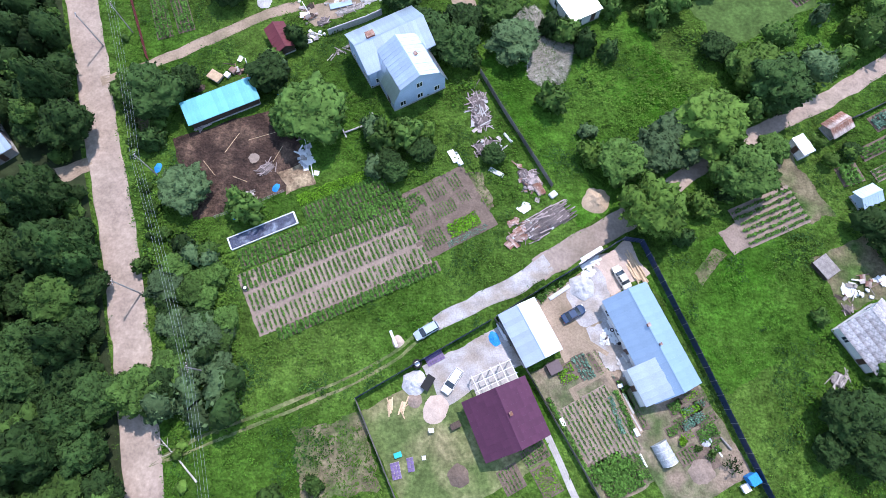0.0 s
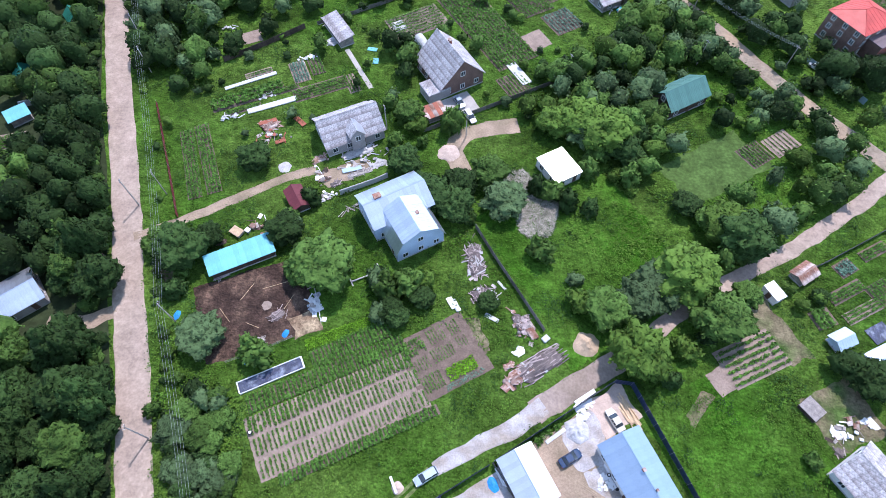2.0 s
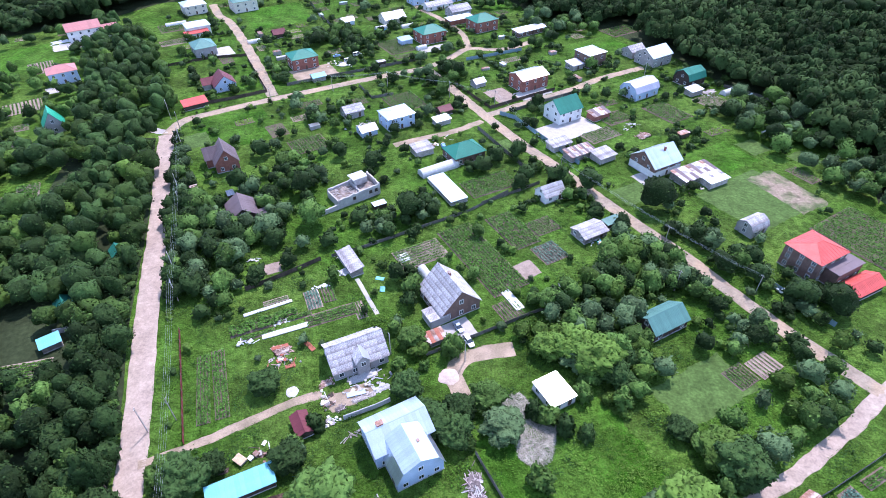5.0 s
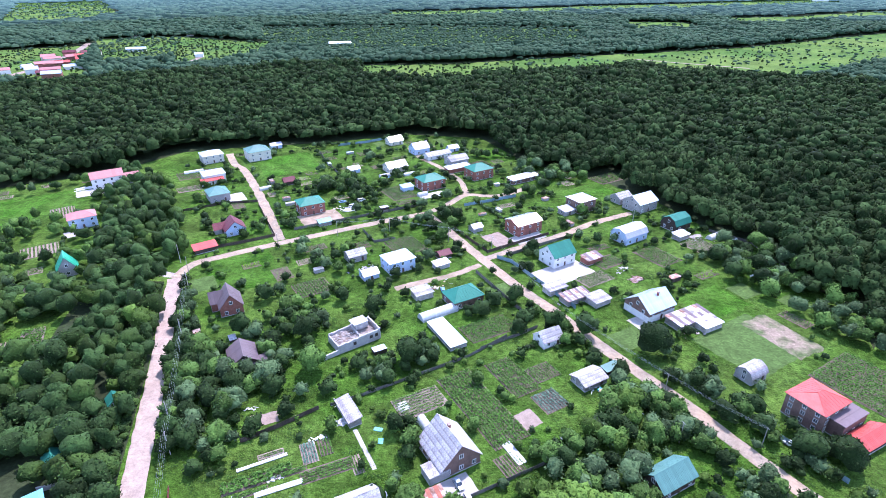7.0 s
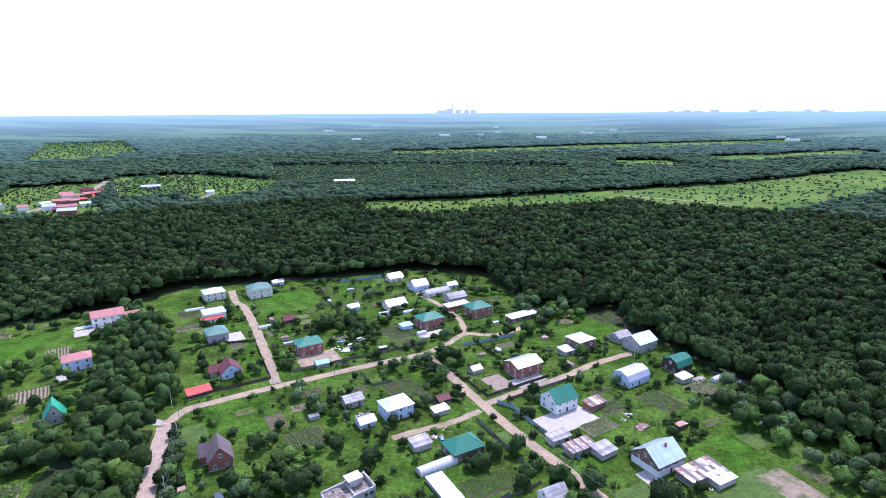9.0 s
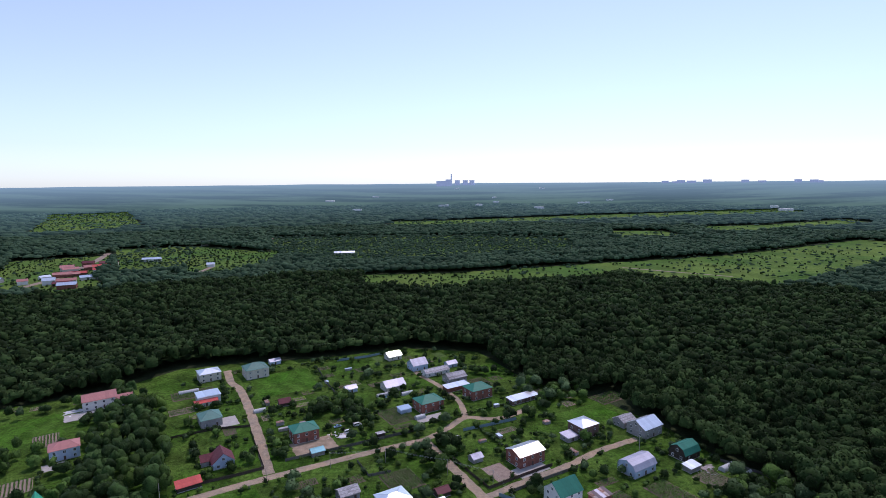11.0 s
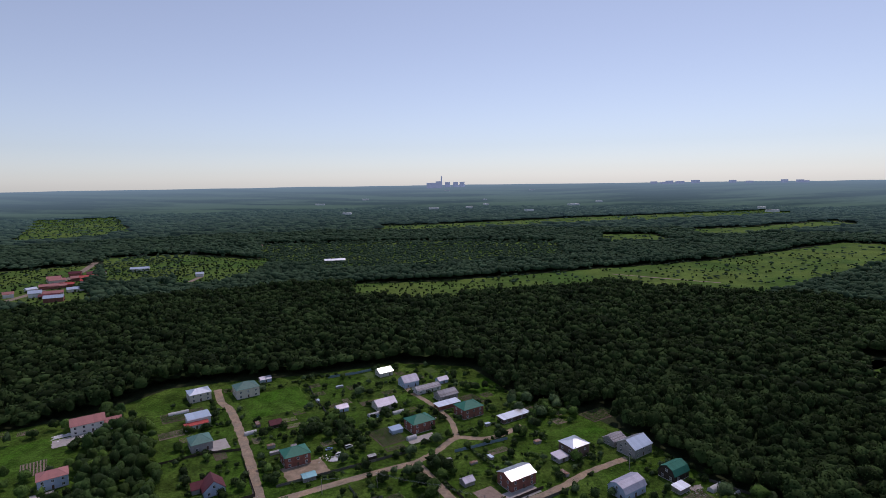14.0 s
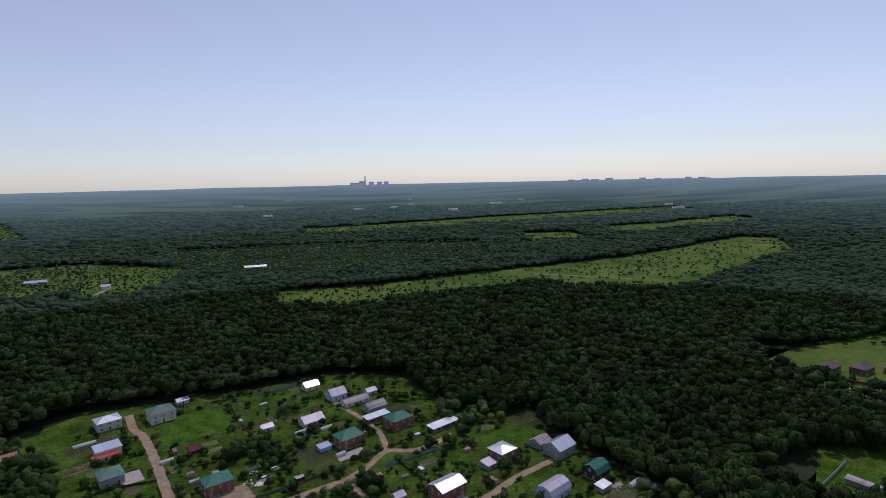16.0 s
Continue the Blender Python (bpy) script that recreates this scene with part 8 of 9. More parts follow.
planks("board_pile", -33.4, 44.0, 3.6, 2.8, 50, 34, SCRAP, "heap of branches and boards on the mud", long=1.9, high=0.6, order=0.6, seed=49, wide=0.12)
planks("board_pile", -46.5, 52.6, 4.0, 1.6, 30, 18, SCRAP, "boards fallen beside the cattle shed", long=2.2, high=0.4, order=0.4, seed=50)
planks("board_pile", -28.0, 51.8, 1.8, 4.6, 22, 22, SCRAP, "boards stacked along the mud yard", long=2.0, high=0.4, order=0.5, seed=51)
for x, y, rz, a in ((-40.5, 49.0, 62, 4.6), (-35.0, 50.6, 20, 5.4), (-44.0, 43.6, -48, 4.0), (-31.6, 47.0, 66, 3.6), (-38.0, 41.6, -20, 3.0)):
    ob = single("pole", Shape().rod((-a / 2, 0, 0.08), (a / 2, 0, 0.14), 0.06, 0.04, 6), WOOD_FRESH, x, y, 0.04, rz, "thin bare pole lying on the mud", "pole")
planks("scrap_heap", -30.6, 84.2, 4.0, 2.6, 30, 20, R_RUST, "rusty scrap and boards before the grey house", long=1.3, high=0.5, order=1.0, seed=52, wide=0.4)
planks("scrap_heap", -16.4, 83.2, 5.0, 2.2, 27, 22, CONCRETE, "pale rubble heaped along the house wall", long=1.2, high=0.6, order=1.0, seed=53, wide=0.5)
planks("scrap_heap", -26.0, 77.0, 3.4, 2.0, 27, 16, SCRAP, "old boards lying beside the drive", long=1.6, high=0.4, order=0.8, seed=54)
# patches of dry and bare ground in the grass
patch("dry_patch", -16.4, -6.4, 12, 12, 15, DRY_GRASS, "dry brownish grass beside the lawn", z=0.014, wobble=2.4, keep=False)
patch("dry_patch", 6.6, 40.5, 3.4, 8, 20, DRY_GRASS, "bare dry strip beside the beds", z=0.02, wobble=1.0, keep=False)
patch("dry_patch", 47.3, 27.8, 2.2, 6.0, -40, DRY_GRASS, "dry cut stalks in the field", z=0.02, wobble=0.8, keep=False)
patch("dry_patch", -58.0, 52.5, 3.0, 7.0, 20, DRY_GRASS, "dry verge beside the gravel road", z=0.018, wobble=0.8, keep=False)
# the birch over the road and the fallen trunk
tree(-48.0, 3.2, 7.2, 7.5, 4)
tree(-44.2, 4.0, 5.4, 6.0, 1)
ft_ = thing("fallen_birch", -41.0, -7.3, 0.25, -43, "fallen bare birch trunk with white bark", "fallen tree")
part("trunk", Shape().rod((-4.8, 0, 0.3), (0, 0.1, 0.2), 0.07, 0.12, 7).rod((0, 0.1, 0.2), (4.6, 0, 0.0), 0.12, 0.16, 7), BIRCH, ft_)
for i, (u, a) in enumerate(((-3.6, 60), (-2.8, -50), (-1.6, 70), (-3.0, 25), (-0.4, -60))):
    part("branch", Shape().rod((0, 0, 0), (-1.5, 0, 0.5), 0.05, 0.015, 5), BIRCH, ft_, m=pose(u, 0, 0.28, 0, 0, a))


# ---- woods ----
EDGE = [(-420, 300), (-285, 322), (-245, 345), (-226, 362), (-205, 398), (-168, 411), (-140, 416), (-91, 430), (-41, 450), (19, 440), (50, 375), (92, 342), (119, 300), (134, 262),
        (150, 246), (150, 215), (160, 190), (150, 165), (160, 140), (230, 150), (270, 205), (232, 225), (205, 228), (190, 246), (215, 262), (258, 270), (300, 255), (420, 230), (560, 250)]
FOREST = EDGE + [(1500, 500), (2800, 1500), (2400, 3100), (-2600, 3100), (-2600, 1300), (-1500, 500)]
CLEAR = [[(-139, 815), (-18, 825), (138, 882), (255, 926), (287, 934), (483, 1005), (650, 1100), (890, 1244), (951, 1196), (810, 960), (636, 850), (538, 785), (447, 715), (391, 690), (278, 725), (240, 776), (75, 712), (-16, 668), (-115, 690)],
         [(-567, 1188), (-343, 1076), (-316, 920), (-320, 790), (-400, 800)],
         [(364, 1270), (542, 1290), (553, 1491), (413, 1504)],
         [(-801, 968), (-650, 1060), (-602, 958), (-526, 790), (-440, 690), (-470, 630), (-600, 680)],
         [(298, 402), (330, 352), (372, 330), (440, 318), (520, 330), (540, 470), (405, 446), (365, 438)],
         [(633, 1380), (787, 1420), (1241, 1640), (1288, 1860), (890, 1655), (690, 1618)],
         [(-216, 1896), (-44, 1926), (468, 2153), (1063, 2357), (1439, 2466), (1369, 2160), (998, 2020), (435, 1830), (-41, 1640), (-202, 1630)],
         [(-1160, 1460), (-1000, 1530), (-980, 1717), (-1500, 2530), (-1760, 2370)]]
# young growth and scrub: lower, paler trees
SCRUB = [(-457, 1361), (-32, 1393), (261, 1330), (233, 1060), (-23, 940), (-166, 910), (-337, 1000)]
SCRUB_LEFT = [(-712, 1141), (-567, 1188), (-408, 861), (-497, 792)]


def woods(name, near, far, gap, count, size, tall, label, seed, poly, leaf=WOODS, shapes=DOME_MID):
    r = np.random.default_rng(seed)
    p = scatter(poly, gap, seed)
    d = np.linalg.norm(p, axis=1)
    view = np.abs(np.degrees(np.arctan2(p[:, 0], p[:, 1])) - 4) < 52
    p = p[(d >= near) & (d < far) & view]
    for c in CLEAR:
        p = p[~inside(p, c) | (r.random(len(p)) < 0.09)]
    p = p[~inside(p, SCRUB_LEFT) | (r.random(len(p)) < 0.4)]
    p = p[free_of(p, 2.0, rects=near < 500)]
    n = len(p)
    rad = gap * r.uniform(0.42, 1.05, n)
    high = tall * r.uniform(0.80, 1.18, n) * np.array([1 + 0.42 * noise.noise(Vector((px_ / 60, py_ / 60, 0))) + 0.30 * noise.noise(Vector((px_ / 19, py_ / 19, 5))) for px_, py_ in p])
    small = np.zeros(n, bool)
    for c in CLEAR:
        small |= inside(p, c)
    small |= inside(p, SCRUB_LEFT)
    young = inside(p, SCRUB)
    rad[young], high[young] = rad[young] * 0.6, high[young] * 0.5
    rad[small], high[small] = rad[small] * 0.5, high[small] * 0.36
    flat = high * 0.37 / rad
    c = np.stack([p[:, 0], p[:, 1], high * 0.60], 1)
    top = crown_tops(r, c, rad * (0.95 if near > 700 else 0.84), flat, shapes)
    ob = new(name, leafy(name, top, leaf_coat(r, top, count * n, size, size * 1.3, 0.8), leaf))
    return tagged(ob, label, "woodland", kind="stuff")


woods("woodland", 0, 430, 5.8, 85, 0.72, 13, "dense broadleaved wood at the village edge", 3, FOREST, WOODS, DOME_MID)
woods("woodland", 430, 800, 7.4, 24, 1.2, 14, "dense broadleaved wood behind the village", 4, FOREST, WOODS, DOME_LOW)
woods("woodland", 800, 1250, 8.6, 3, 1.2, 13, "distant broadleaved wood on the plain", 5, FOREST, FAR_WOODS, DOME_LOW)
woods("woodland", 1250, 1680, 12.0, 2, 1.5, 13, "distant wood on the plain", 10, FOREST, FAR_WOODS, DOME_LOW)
woods("woodland", 1680, 3000, 23.0, 1, 2.4, 14, "far woods of the plain with painted blue haze", 8, FOREST, HAZE_TREES, DOME_LOW)


def understorey(label, seed, near, far, cell, tall, leaf):
    """The closed layer of lower crowns between the tree tops."""
    ax = np.arange(-min(2600, far), min(2600, far), cell)
    ay = np.arange(140, far, cell)
    gx, gy = np.meshgrid(ax, ay)
    p = np.stack([gx.ravel(), gy.ravel()], 1)
    d = np.linalg.norm(p, axis=1)
    ok = (d >= near - cell) & (d < far + cell) & (np.abs(np.degrees(np.arctan2(p[:, 0], p[:, 1])) - 4) < 52) & inside(p, FOREST)
    for c in CLEAR + [SCRUB, SCRUB_LEFT]:
        ok &= ~inside(p, c)
    ok &= free_of(p, 5.0)
    r = np.random.default_rng(seed)
    hz = tall * (0.42 + 0.14 * r.uniform(-1, 1, len(p)))
    ok = ok.reshape(gx.shape)
    deep = ok.copy()
    deep[1:-1, 1:-1] = ok[1:-1, 1:-1] & ok[:-2, 1:-1] & ok[2:, 1:-1] & ok[1:-1, :-2] & ok[1:-1, 2:]
    ok = deep
    idx = np.arange(len(p)).reshape(gx.shape)
    full = ok[:-1, :-1] & ok[1:, :-1] & ok[:-1, 1:] & ok[1:, 1:]
    f = np.stack([idx[:-1, :-1][full], idx[:-1, 1:][full], idx[1:, 1:][full], idx[1:, :-1][full]], 1)
    used, back = np.unique(f.ravel(), return_inverse=True)
    v = np.concatenate([p + r.uniform(-0.3, 0.3, p.shape) * cell, hz[:, None]], 1)[used]
    me = bpy.data.meshes.new("woodland")
    me.from_pydata(v.tolist(), [], back.reshape(-1, 4).tolist())
    me.polygons.foreach_set("use_smooth", np.ones(len(f), bool))
    me.materials.append(leaf)
    tagged(new("woodland", me), label, "woodland", kind="stuff")


def meadow_bushes(label, seed, leaf, near, far, gap):
    """Single bushes and young trees dotted over the open meadows."""
    r = np.random.default_rng(seed)
    p = np.concatenate([scatter(c, gap, seed + i, 0.9) for i, c in enumerate(CLEAR + [SCRUB_LEFT]) if i != 4])
    d = np.linalg.norm(p, axis=1)
    p = p[(d >= near) & (d < far)]
    thick = np.array([noise.noise(Vector((px_ / 70, py_ / 70, 2))) + 0.5 * noise.noise(Vector((px_ / 22, py_ / 22, 6))) for px_, py_ in p])
    west = np.clip((140 - p[:, 0]) / 300, 0, 0.5)
    p = p[(r.random(len(p)) < 0.10 + 0.7 * np.maximum(thick, 0) + west) & free_of(p, 3.0, rects=False)]
    n = len(p)
    rad, high = r.uniform(0.8, 2.4, n) * (1 if far < 1700 else 1.8), r.uniform(1.4, 4.6, n) * (1 if far < 1700 else 1.5)
    c = np.stack([p[:, 0], p[:, 1], high * 0.5], 1)
    ob = new("bushes", leafy("bushes", crown_tops(r, c, rad, high * 0.5 / rad, DOME_LOW), leaf_cloud(r, c, rad * 1.2, high * 0.5 / rad, 3, 0.8, lumps=5), leaf))
    return tagged(ob, label, "bushes", kind="stuff")


meadow_bushes("bushes dotted over the open meadows", 15, WOODS, 0, 1250, 9.0)
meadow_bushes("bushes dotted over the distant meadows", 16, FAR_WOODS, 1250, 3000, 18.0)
understorey("lower crowns closing the wood behind the village", 6, 0, 800, 4.4, 14, WOODS)
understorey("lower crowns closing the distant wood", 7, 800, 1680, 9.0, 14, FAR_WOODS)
understorey("lower crowns closing the far woods", 9, 1680, 3000, 18.0, 14, HAZE_TREES)
LITTER = mat("leaf_litter", (0.030, 0.042, 0.018), 0.95, vary=0.3, scale=0.1, fine=0.8, bump=0.6, bump_scale=2.0, where="World", spec=0.1)


def floor_strip(inner, outer, label):
    n = len(inner)
    v = [(px_, py_, 0.02) for px_, py_ in inner] + [(px_, py_, 0.02) for px_, py_ in outer]
    single("forest_floor", Shape().add(v, [(i, i + 1, n + i + 1, n + i) for i in range(n - 1)]), LITTER, label=label, category="ground", kind="structure")


RIMLINE = EDGE[:18]
floor_strip(RIMLINE, [(px_ * 3000 / math.hypot(px_, py_), py_ * 3000 / math.hypot(px_, py_)) for px_, py_ in RIMLINE], "dark leaf litter and undergrowth of the wood")
floor_strip([(-43, -30), (-48, -8), (-54.5, 6), (-63, 31), (-70, 50), (-80, 80), (-88, 99), (-104, 148), (-127, 208)], [(-130, -30), (-130, -8), (-130, 6), (-140, 31), (-140, 50), (-140, 80), (-140, 99), (-145, 148), (-160, 208)], "dark undergrowth beside the gravel road")
for i, c in enumerate(CLEAR + [SCRUB, SCRUB_LEFT]):
    cp = bmesh.new()
    cp.faces.new([cp.verts.new((px_, py_, 0.05 + 0.01 * i)) for px_, py_ in c])
    bmesh.ops.triangulate(cp, faces=cp.faces[:])
    cm = bpy.data.meshes.new("meadow")
    cp.to_mesh(cm)
    cm.materials.append(FAR_MEADOW)
    single("meadow", cm, None, label="open green meadow among the woods", category="meadow", kind="structure")

# the wood beside the gravel road: single trees near the road's southern stretch, a mass farther on
WEST = [(-41, -30), (-46, -8), (-52, 6), (-60, 31), (-67, 50), (-77, 80), (-84, 99), (-125, 99), (-150, 60), (-120, -30)]
WEST_FAR = [(-86, 99), (-104, 148), (-127, 208), (-131, 222), (-128, 232), (-140, 255), (-165, 300), (-185, 335), (-213, 350), (-225, 350), (-205, 300), (-178, 250), (-150, 195), (-165, 200), (-200, 205), (-235, 180), (-200, 130), (-165, 95)]
HOLES = [(-72, 41, 6), (-79, 43, 6), (-86, 45.6, 7), (-106, 91, 9), (-109, 106, 4.5), (-105, 131, 4), (-90, 62, 3), (-70, 30, 2.5), (-110, 85, 9.5), (-101, 87, 4.5), (-121, 100, 9), (-155, 165, 13), (-143, 173, 6), (-102, 134, 4)]


def off_holes(p):
    ok = np.ones(len(p), bool)
    for hx, hy, hr in HOLES:
        ok &= np.hypot(p[:, 0] - hx, p[:, 1] - hy) > hr
    return ok


p = scatter(WEST, 4.5, 21)
p = p[free_of(p, 0.9) & off_holes(p)]
for x, y in p:
    r = random.Random(int(x * 71 + y * 37))
    tree(x, y, r.uniform(5.0, 8.6), r.uniform(6.5, 11), r.choice((0, 1, 1, 5, 1, 5, 1, 4)))
p = scatter(WEST_FAR, 5.2, 22, 0.75)
p = p[free_of(p, 1.4) & off_holes(p)]
n = len(p)
r = np.random.default_rng(23)
rad, high = r.uniform(2.2, 5.0, n), r.uniform(5.5, 12, n)
tone = np.array([noise.noise(Vector((x / 16, y / 16, 4))) for x, y in p]) + r.uniform(-0.35, 0.35, n)
for pick, leaf in ((tone < 0.12, LEAF_DARK), ((tone >= 0.12) & (tone < 0.5), LEAF), (tone >= 0.5, LEAF_BRIGHT)):
    c = np.stack([p[:, 0], p[:, 1], high * 0.56], 1)[pick]
    w_, f_ = rad[pick], (high * 0.42 / rad)[pick]
    core = crown_tops(r, c, w_ * 0.92, f_, DOME_MID)
    ob = new("woodland", leafy("woodland", core, leaf_coat(r, core, 100 * len(c), 0.42, 0.8, 0.8), leaf))
    tagged(ob, "belt of broadleaved trees along the gravel road", "woodland", kind="stuff")

# vegetable plots and hedges of the village's lots
def lot_point(u, v):
    c_, s_ = math.cos(radians(31)), math.sin(radians(31))
    return u * c_ - v * s_, u * s_ + v * c_


LOTS = [(-60, 86), (-74, 108), (-120, 214), (-90, 240), (-118, 236), (-160, 310), (-195, 380), (-140, 405), (-90, 422), (-40, 438), (16, 432), (48, 370), (88, 338), (116, 296), (146, 246), (148, 165), (128, 118), (108, 92), (92, 128), (40, 130), (18, 100)]
WEST_LOTS = [(-150, 200), (-178, 250), (-205, 300), (-225, 345), (-290, 318), (-330, 300), (-300, 200), (-235, 185)]
q = random.Random(77)
spots = [(u, v) for u in np.arange(-120, 360, 11.0) for v in np.arange(20, 420, 8.5)]
q.shuffle(spots)
plots = 0
for u, v in spots:
    a, b = q.uniform(6, 12), q.uniform(4.5, 8)
    x, y = lot_point(u + q.uniform(-2, 2), v + q.uniform(-2, 2))
    west = inside(np.array([[x, y]]), WEST_LOTS)[0]
    if not (west or inside(np.array([[x, y]]), LOTS)[0]) or plots > 55 or y < 170:
        continue
    turn = 31 + q.choice((0, 90)) + q.uniform(-2, 2)
    c_, s_ = math.cos(radians(turn)), math.sin(radians(turn))
    grid = np.array([(x + i * a / 2 * c_ - j * b / 2 * s_, y + i * a / 2 * s_ + j * b / 2 * c_) for i in (-1, -0.5, 0, 0.5, 1) for j in (-1, -0.5, 0, 0.5, 1)])
    if not free_of(grid, 0.7).all() or q.random() < 0.42:
        continue
    plots += 1
    k = q.random()
    soil = q.choice((SOIL, SOIL_LIGHT, SOIL))
    if k < 0.62:
        ridges(x, y, a, b, turn, 1.0, soil, q.choice(("ridged potato bed between gardens", "dug vegetable bed with green rows", "vegetable bed in long rows")), True)
        crops("crop", x, y, a - 0.4, b - 0.4, turn, 1.0, 0.5, q.uniform(0.45, 0.75), q.choice((CROP, CROP, CROP_BRIGHT)), "rows of green vegetable plants", seed=int(abs(x) * 7 + y), leaves=4)
    elif k < 0.80:
        ridges(x, y, a, b, turn, 0.9, soil, "dug bed with young seedlings", True)
        crops("crop", x, y, a - 0.4, b - 0.4, turn, 0.9, 0.7, 0.32, CROP, "thin rows of seedlings", seed=int(abs(x) * 7 + y), leaves=4, miss=0.25)
    else:
        patch("lawn", x, y, a + 3, b + 3, turn, MOWN, "mown grass plot between gardens", z=0.024, wobble=0.8)
clutter = 0
for u, v in spots[::-1]:
    x, y = lot_point(u + 4, v + 3)
    a, b, h = q.uniform(2.5, 5.5), q.uniform(1.8, 3.2), q.uniform(0.4, 2.2)
    grid = np.array([(x + i, y + j) for i in (-3, 0, 3) for j in (-3, 0, 3)])
    if clutter < 24 and inside(np.array([[x, y]]), LOTS)[0] and free_of(grid, 0.3).all():
        clutter += 1
        low = h < 0.9
        box_thing("hotbed" if low else "shed", x, y, 31 + q.choice((0, 90)), a, b, h, FILM_WHITE if low else q.choice((WOOD_GREY, WOOD_DARK, W_GREY)), "low hotbed under white film in a garden" if low else "little board shed with a flat sheet roof",
                  "garden bed" if low else "shed", FILM_WHITE if low else q.choice((R_GALV, R_RUST, R_SLATE, R_WHITE)))
for k in range(58):
    along = k % 2 == 0
    at = q.uniform(-110, 350) if along else q.uniform(30, 420)
    lo = q.uniform(20, 360) if along else q.uniform(-110, 300)
    for i in range(int(q.uniform(14, 36))):
        t_ = lo + i * 1.7
        x, y = lot_point(at + q.uniform(-0.5, 0.5), t_) if along else lot_point(t_, at + q.uniform(-0.5, 0.5))
        pt = np.array([[x, y]])
        if (inside(pt, LOTS)[0] or inside(pt, WEST_LOTS)[0]) and free_of(pt, 0.6)[0] and q.random() < 0.86:
            if q.random() < 0.16:
                FAR_TREES.append((x, y, q.uniform(1.6, 2.8), q.uniform(3.4, 5.6), q.choice((0, 1, 1, 3))))
            else:
                FAR_SHRUBS.append((x, y, q.uniform(0.8, 1.6), q.uniform(1.2, 2.4), q.choice((0, 1, 1, 0, 3))))
p = scatter(WEST_LOTS, 6.5, 78)
p = p[free_of(p, 1.4)]
for x, y in p:
    if noise.noise(Vector((x / 18, y / 18, 9))) + 0.5 * noise.noise(Vector((x / 6, y / 6, 3))) > 0.02:
        FAR_TREES.append((x, y, q.uniform(2.0, 4.2), q.uniform(4.5, 9), q.choice((0, 1, 1, 0, 3))))

# single trees in and round the gardens: place, width, kind
for x, y, w, k in ((-4.1, 72.1, 10.5, 1), (1.6, 69.6, 9, 1), (2.5, 76, 8, 1), (-54.6, 56.8, 11.0, 1), (-60.4, 59.5, 7, 0), (-50.5, 61, 6, 1), (-24.8, 54.4, 11.5, 0), (-29.5, 52.5, 6, 0), (-34.8, 63.0, 8.4, 1),
                   (-45.1, 82.5, 8.4, 1), (-10.0, 81.8, 8.0, 1), (36.4, 36.0, 10.0, 2), (38.0, 47.8, 8, 3), (32.5, 46.2, 8, 0)):
    tree(x, y, w, None, k)
for x, y, w, k in ((65.2, 2.4, 9, 1), (68.5, -2.6, 8, 1), (62.8, -2.4, 6, 1), (70.5, 4.0, 7, 1), (78.5, 33.0, 9, 1), (84, 25, 8, 1), (76, 8, 7, 0), (84.3, 75, 7, 1), (57.5, 46, 6, 1), (61, 50, 5, 0), (76, 50.6, 3.6, 1), (-9.2, 43.6, 5, 1), (8.8, 47.6, 4.5, 1)):
    tree(x, y, w, None, k)
for x, y, w, k in ((43.7, 51.5, 8, 3), (48.8, 53.8, 7.4, 2), (53.4, 44.6, 9.6, 0), (62.1, 63.0, 12, 1), (70.6, 67.4, 8, 3), (-10.7, 45.0, 5.6, 1), (-4.7, 48.1, 5.4, 1), (-47.0, 38.6, 6.4, 3), (12.6, 71.3, 7, 3), (9.0, 79.7, 7.4, 0),
                   (28.2, 111.1, 8, 0), (19.0, 100.2, 5.6, 2), (26.8, 177.1, 7.4, 1), (70.1, 160.2, 13, 1), (23.7, 113.2, 4.7, 0), (-16.1, 121.5, 5, 0), (-15.2, 154.8, 11, 1)):
    tree(x, y, w, None, k)
for x, y, w, k in ((-31.8, 185.9, 9, 1), (-47.2, 148.9, 11, 0), (-54.7, 167.0, 10, 1), (-76.9, 192.8, 8, 1), (8.6, 143.4, 5, 0), (38.2, 174.8, 9, 1), (49.3, 171.6, 10, 1), (24.5, 172.5, 6, 1), (82.6, 129.1, 8, 1), (91.3, 131.6, 7, 1),
                   (99.1, 115.0, 10, 1), (107.3, 112.0, 10, 1), (-25.9, 213.3, 6, 1), (-45.3, 193.5, 7, 1), (-9.6, 97.5, 6, 0), (-67.8, 127.7, 8, 3), (-57.1, 138.1, 8, 1), (-62, 142, 8, 3)):
    tree(x, y, w, None, k)
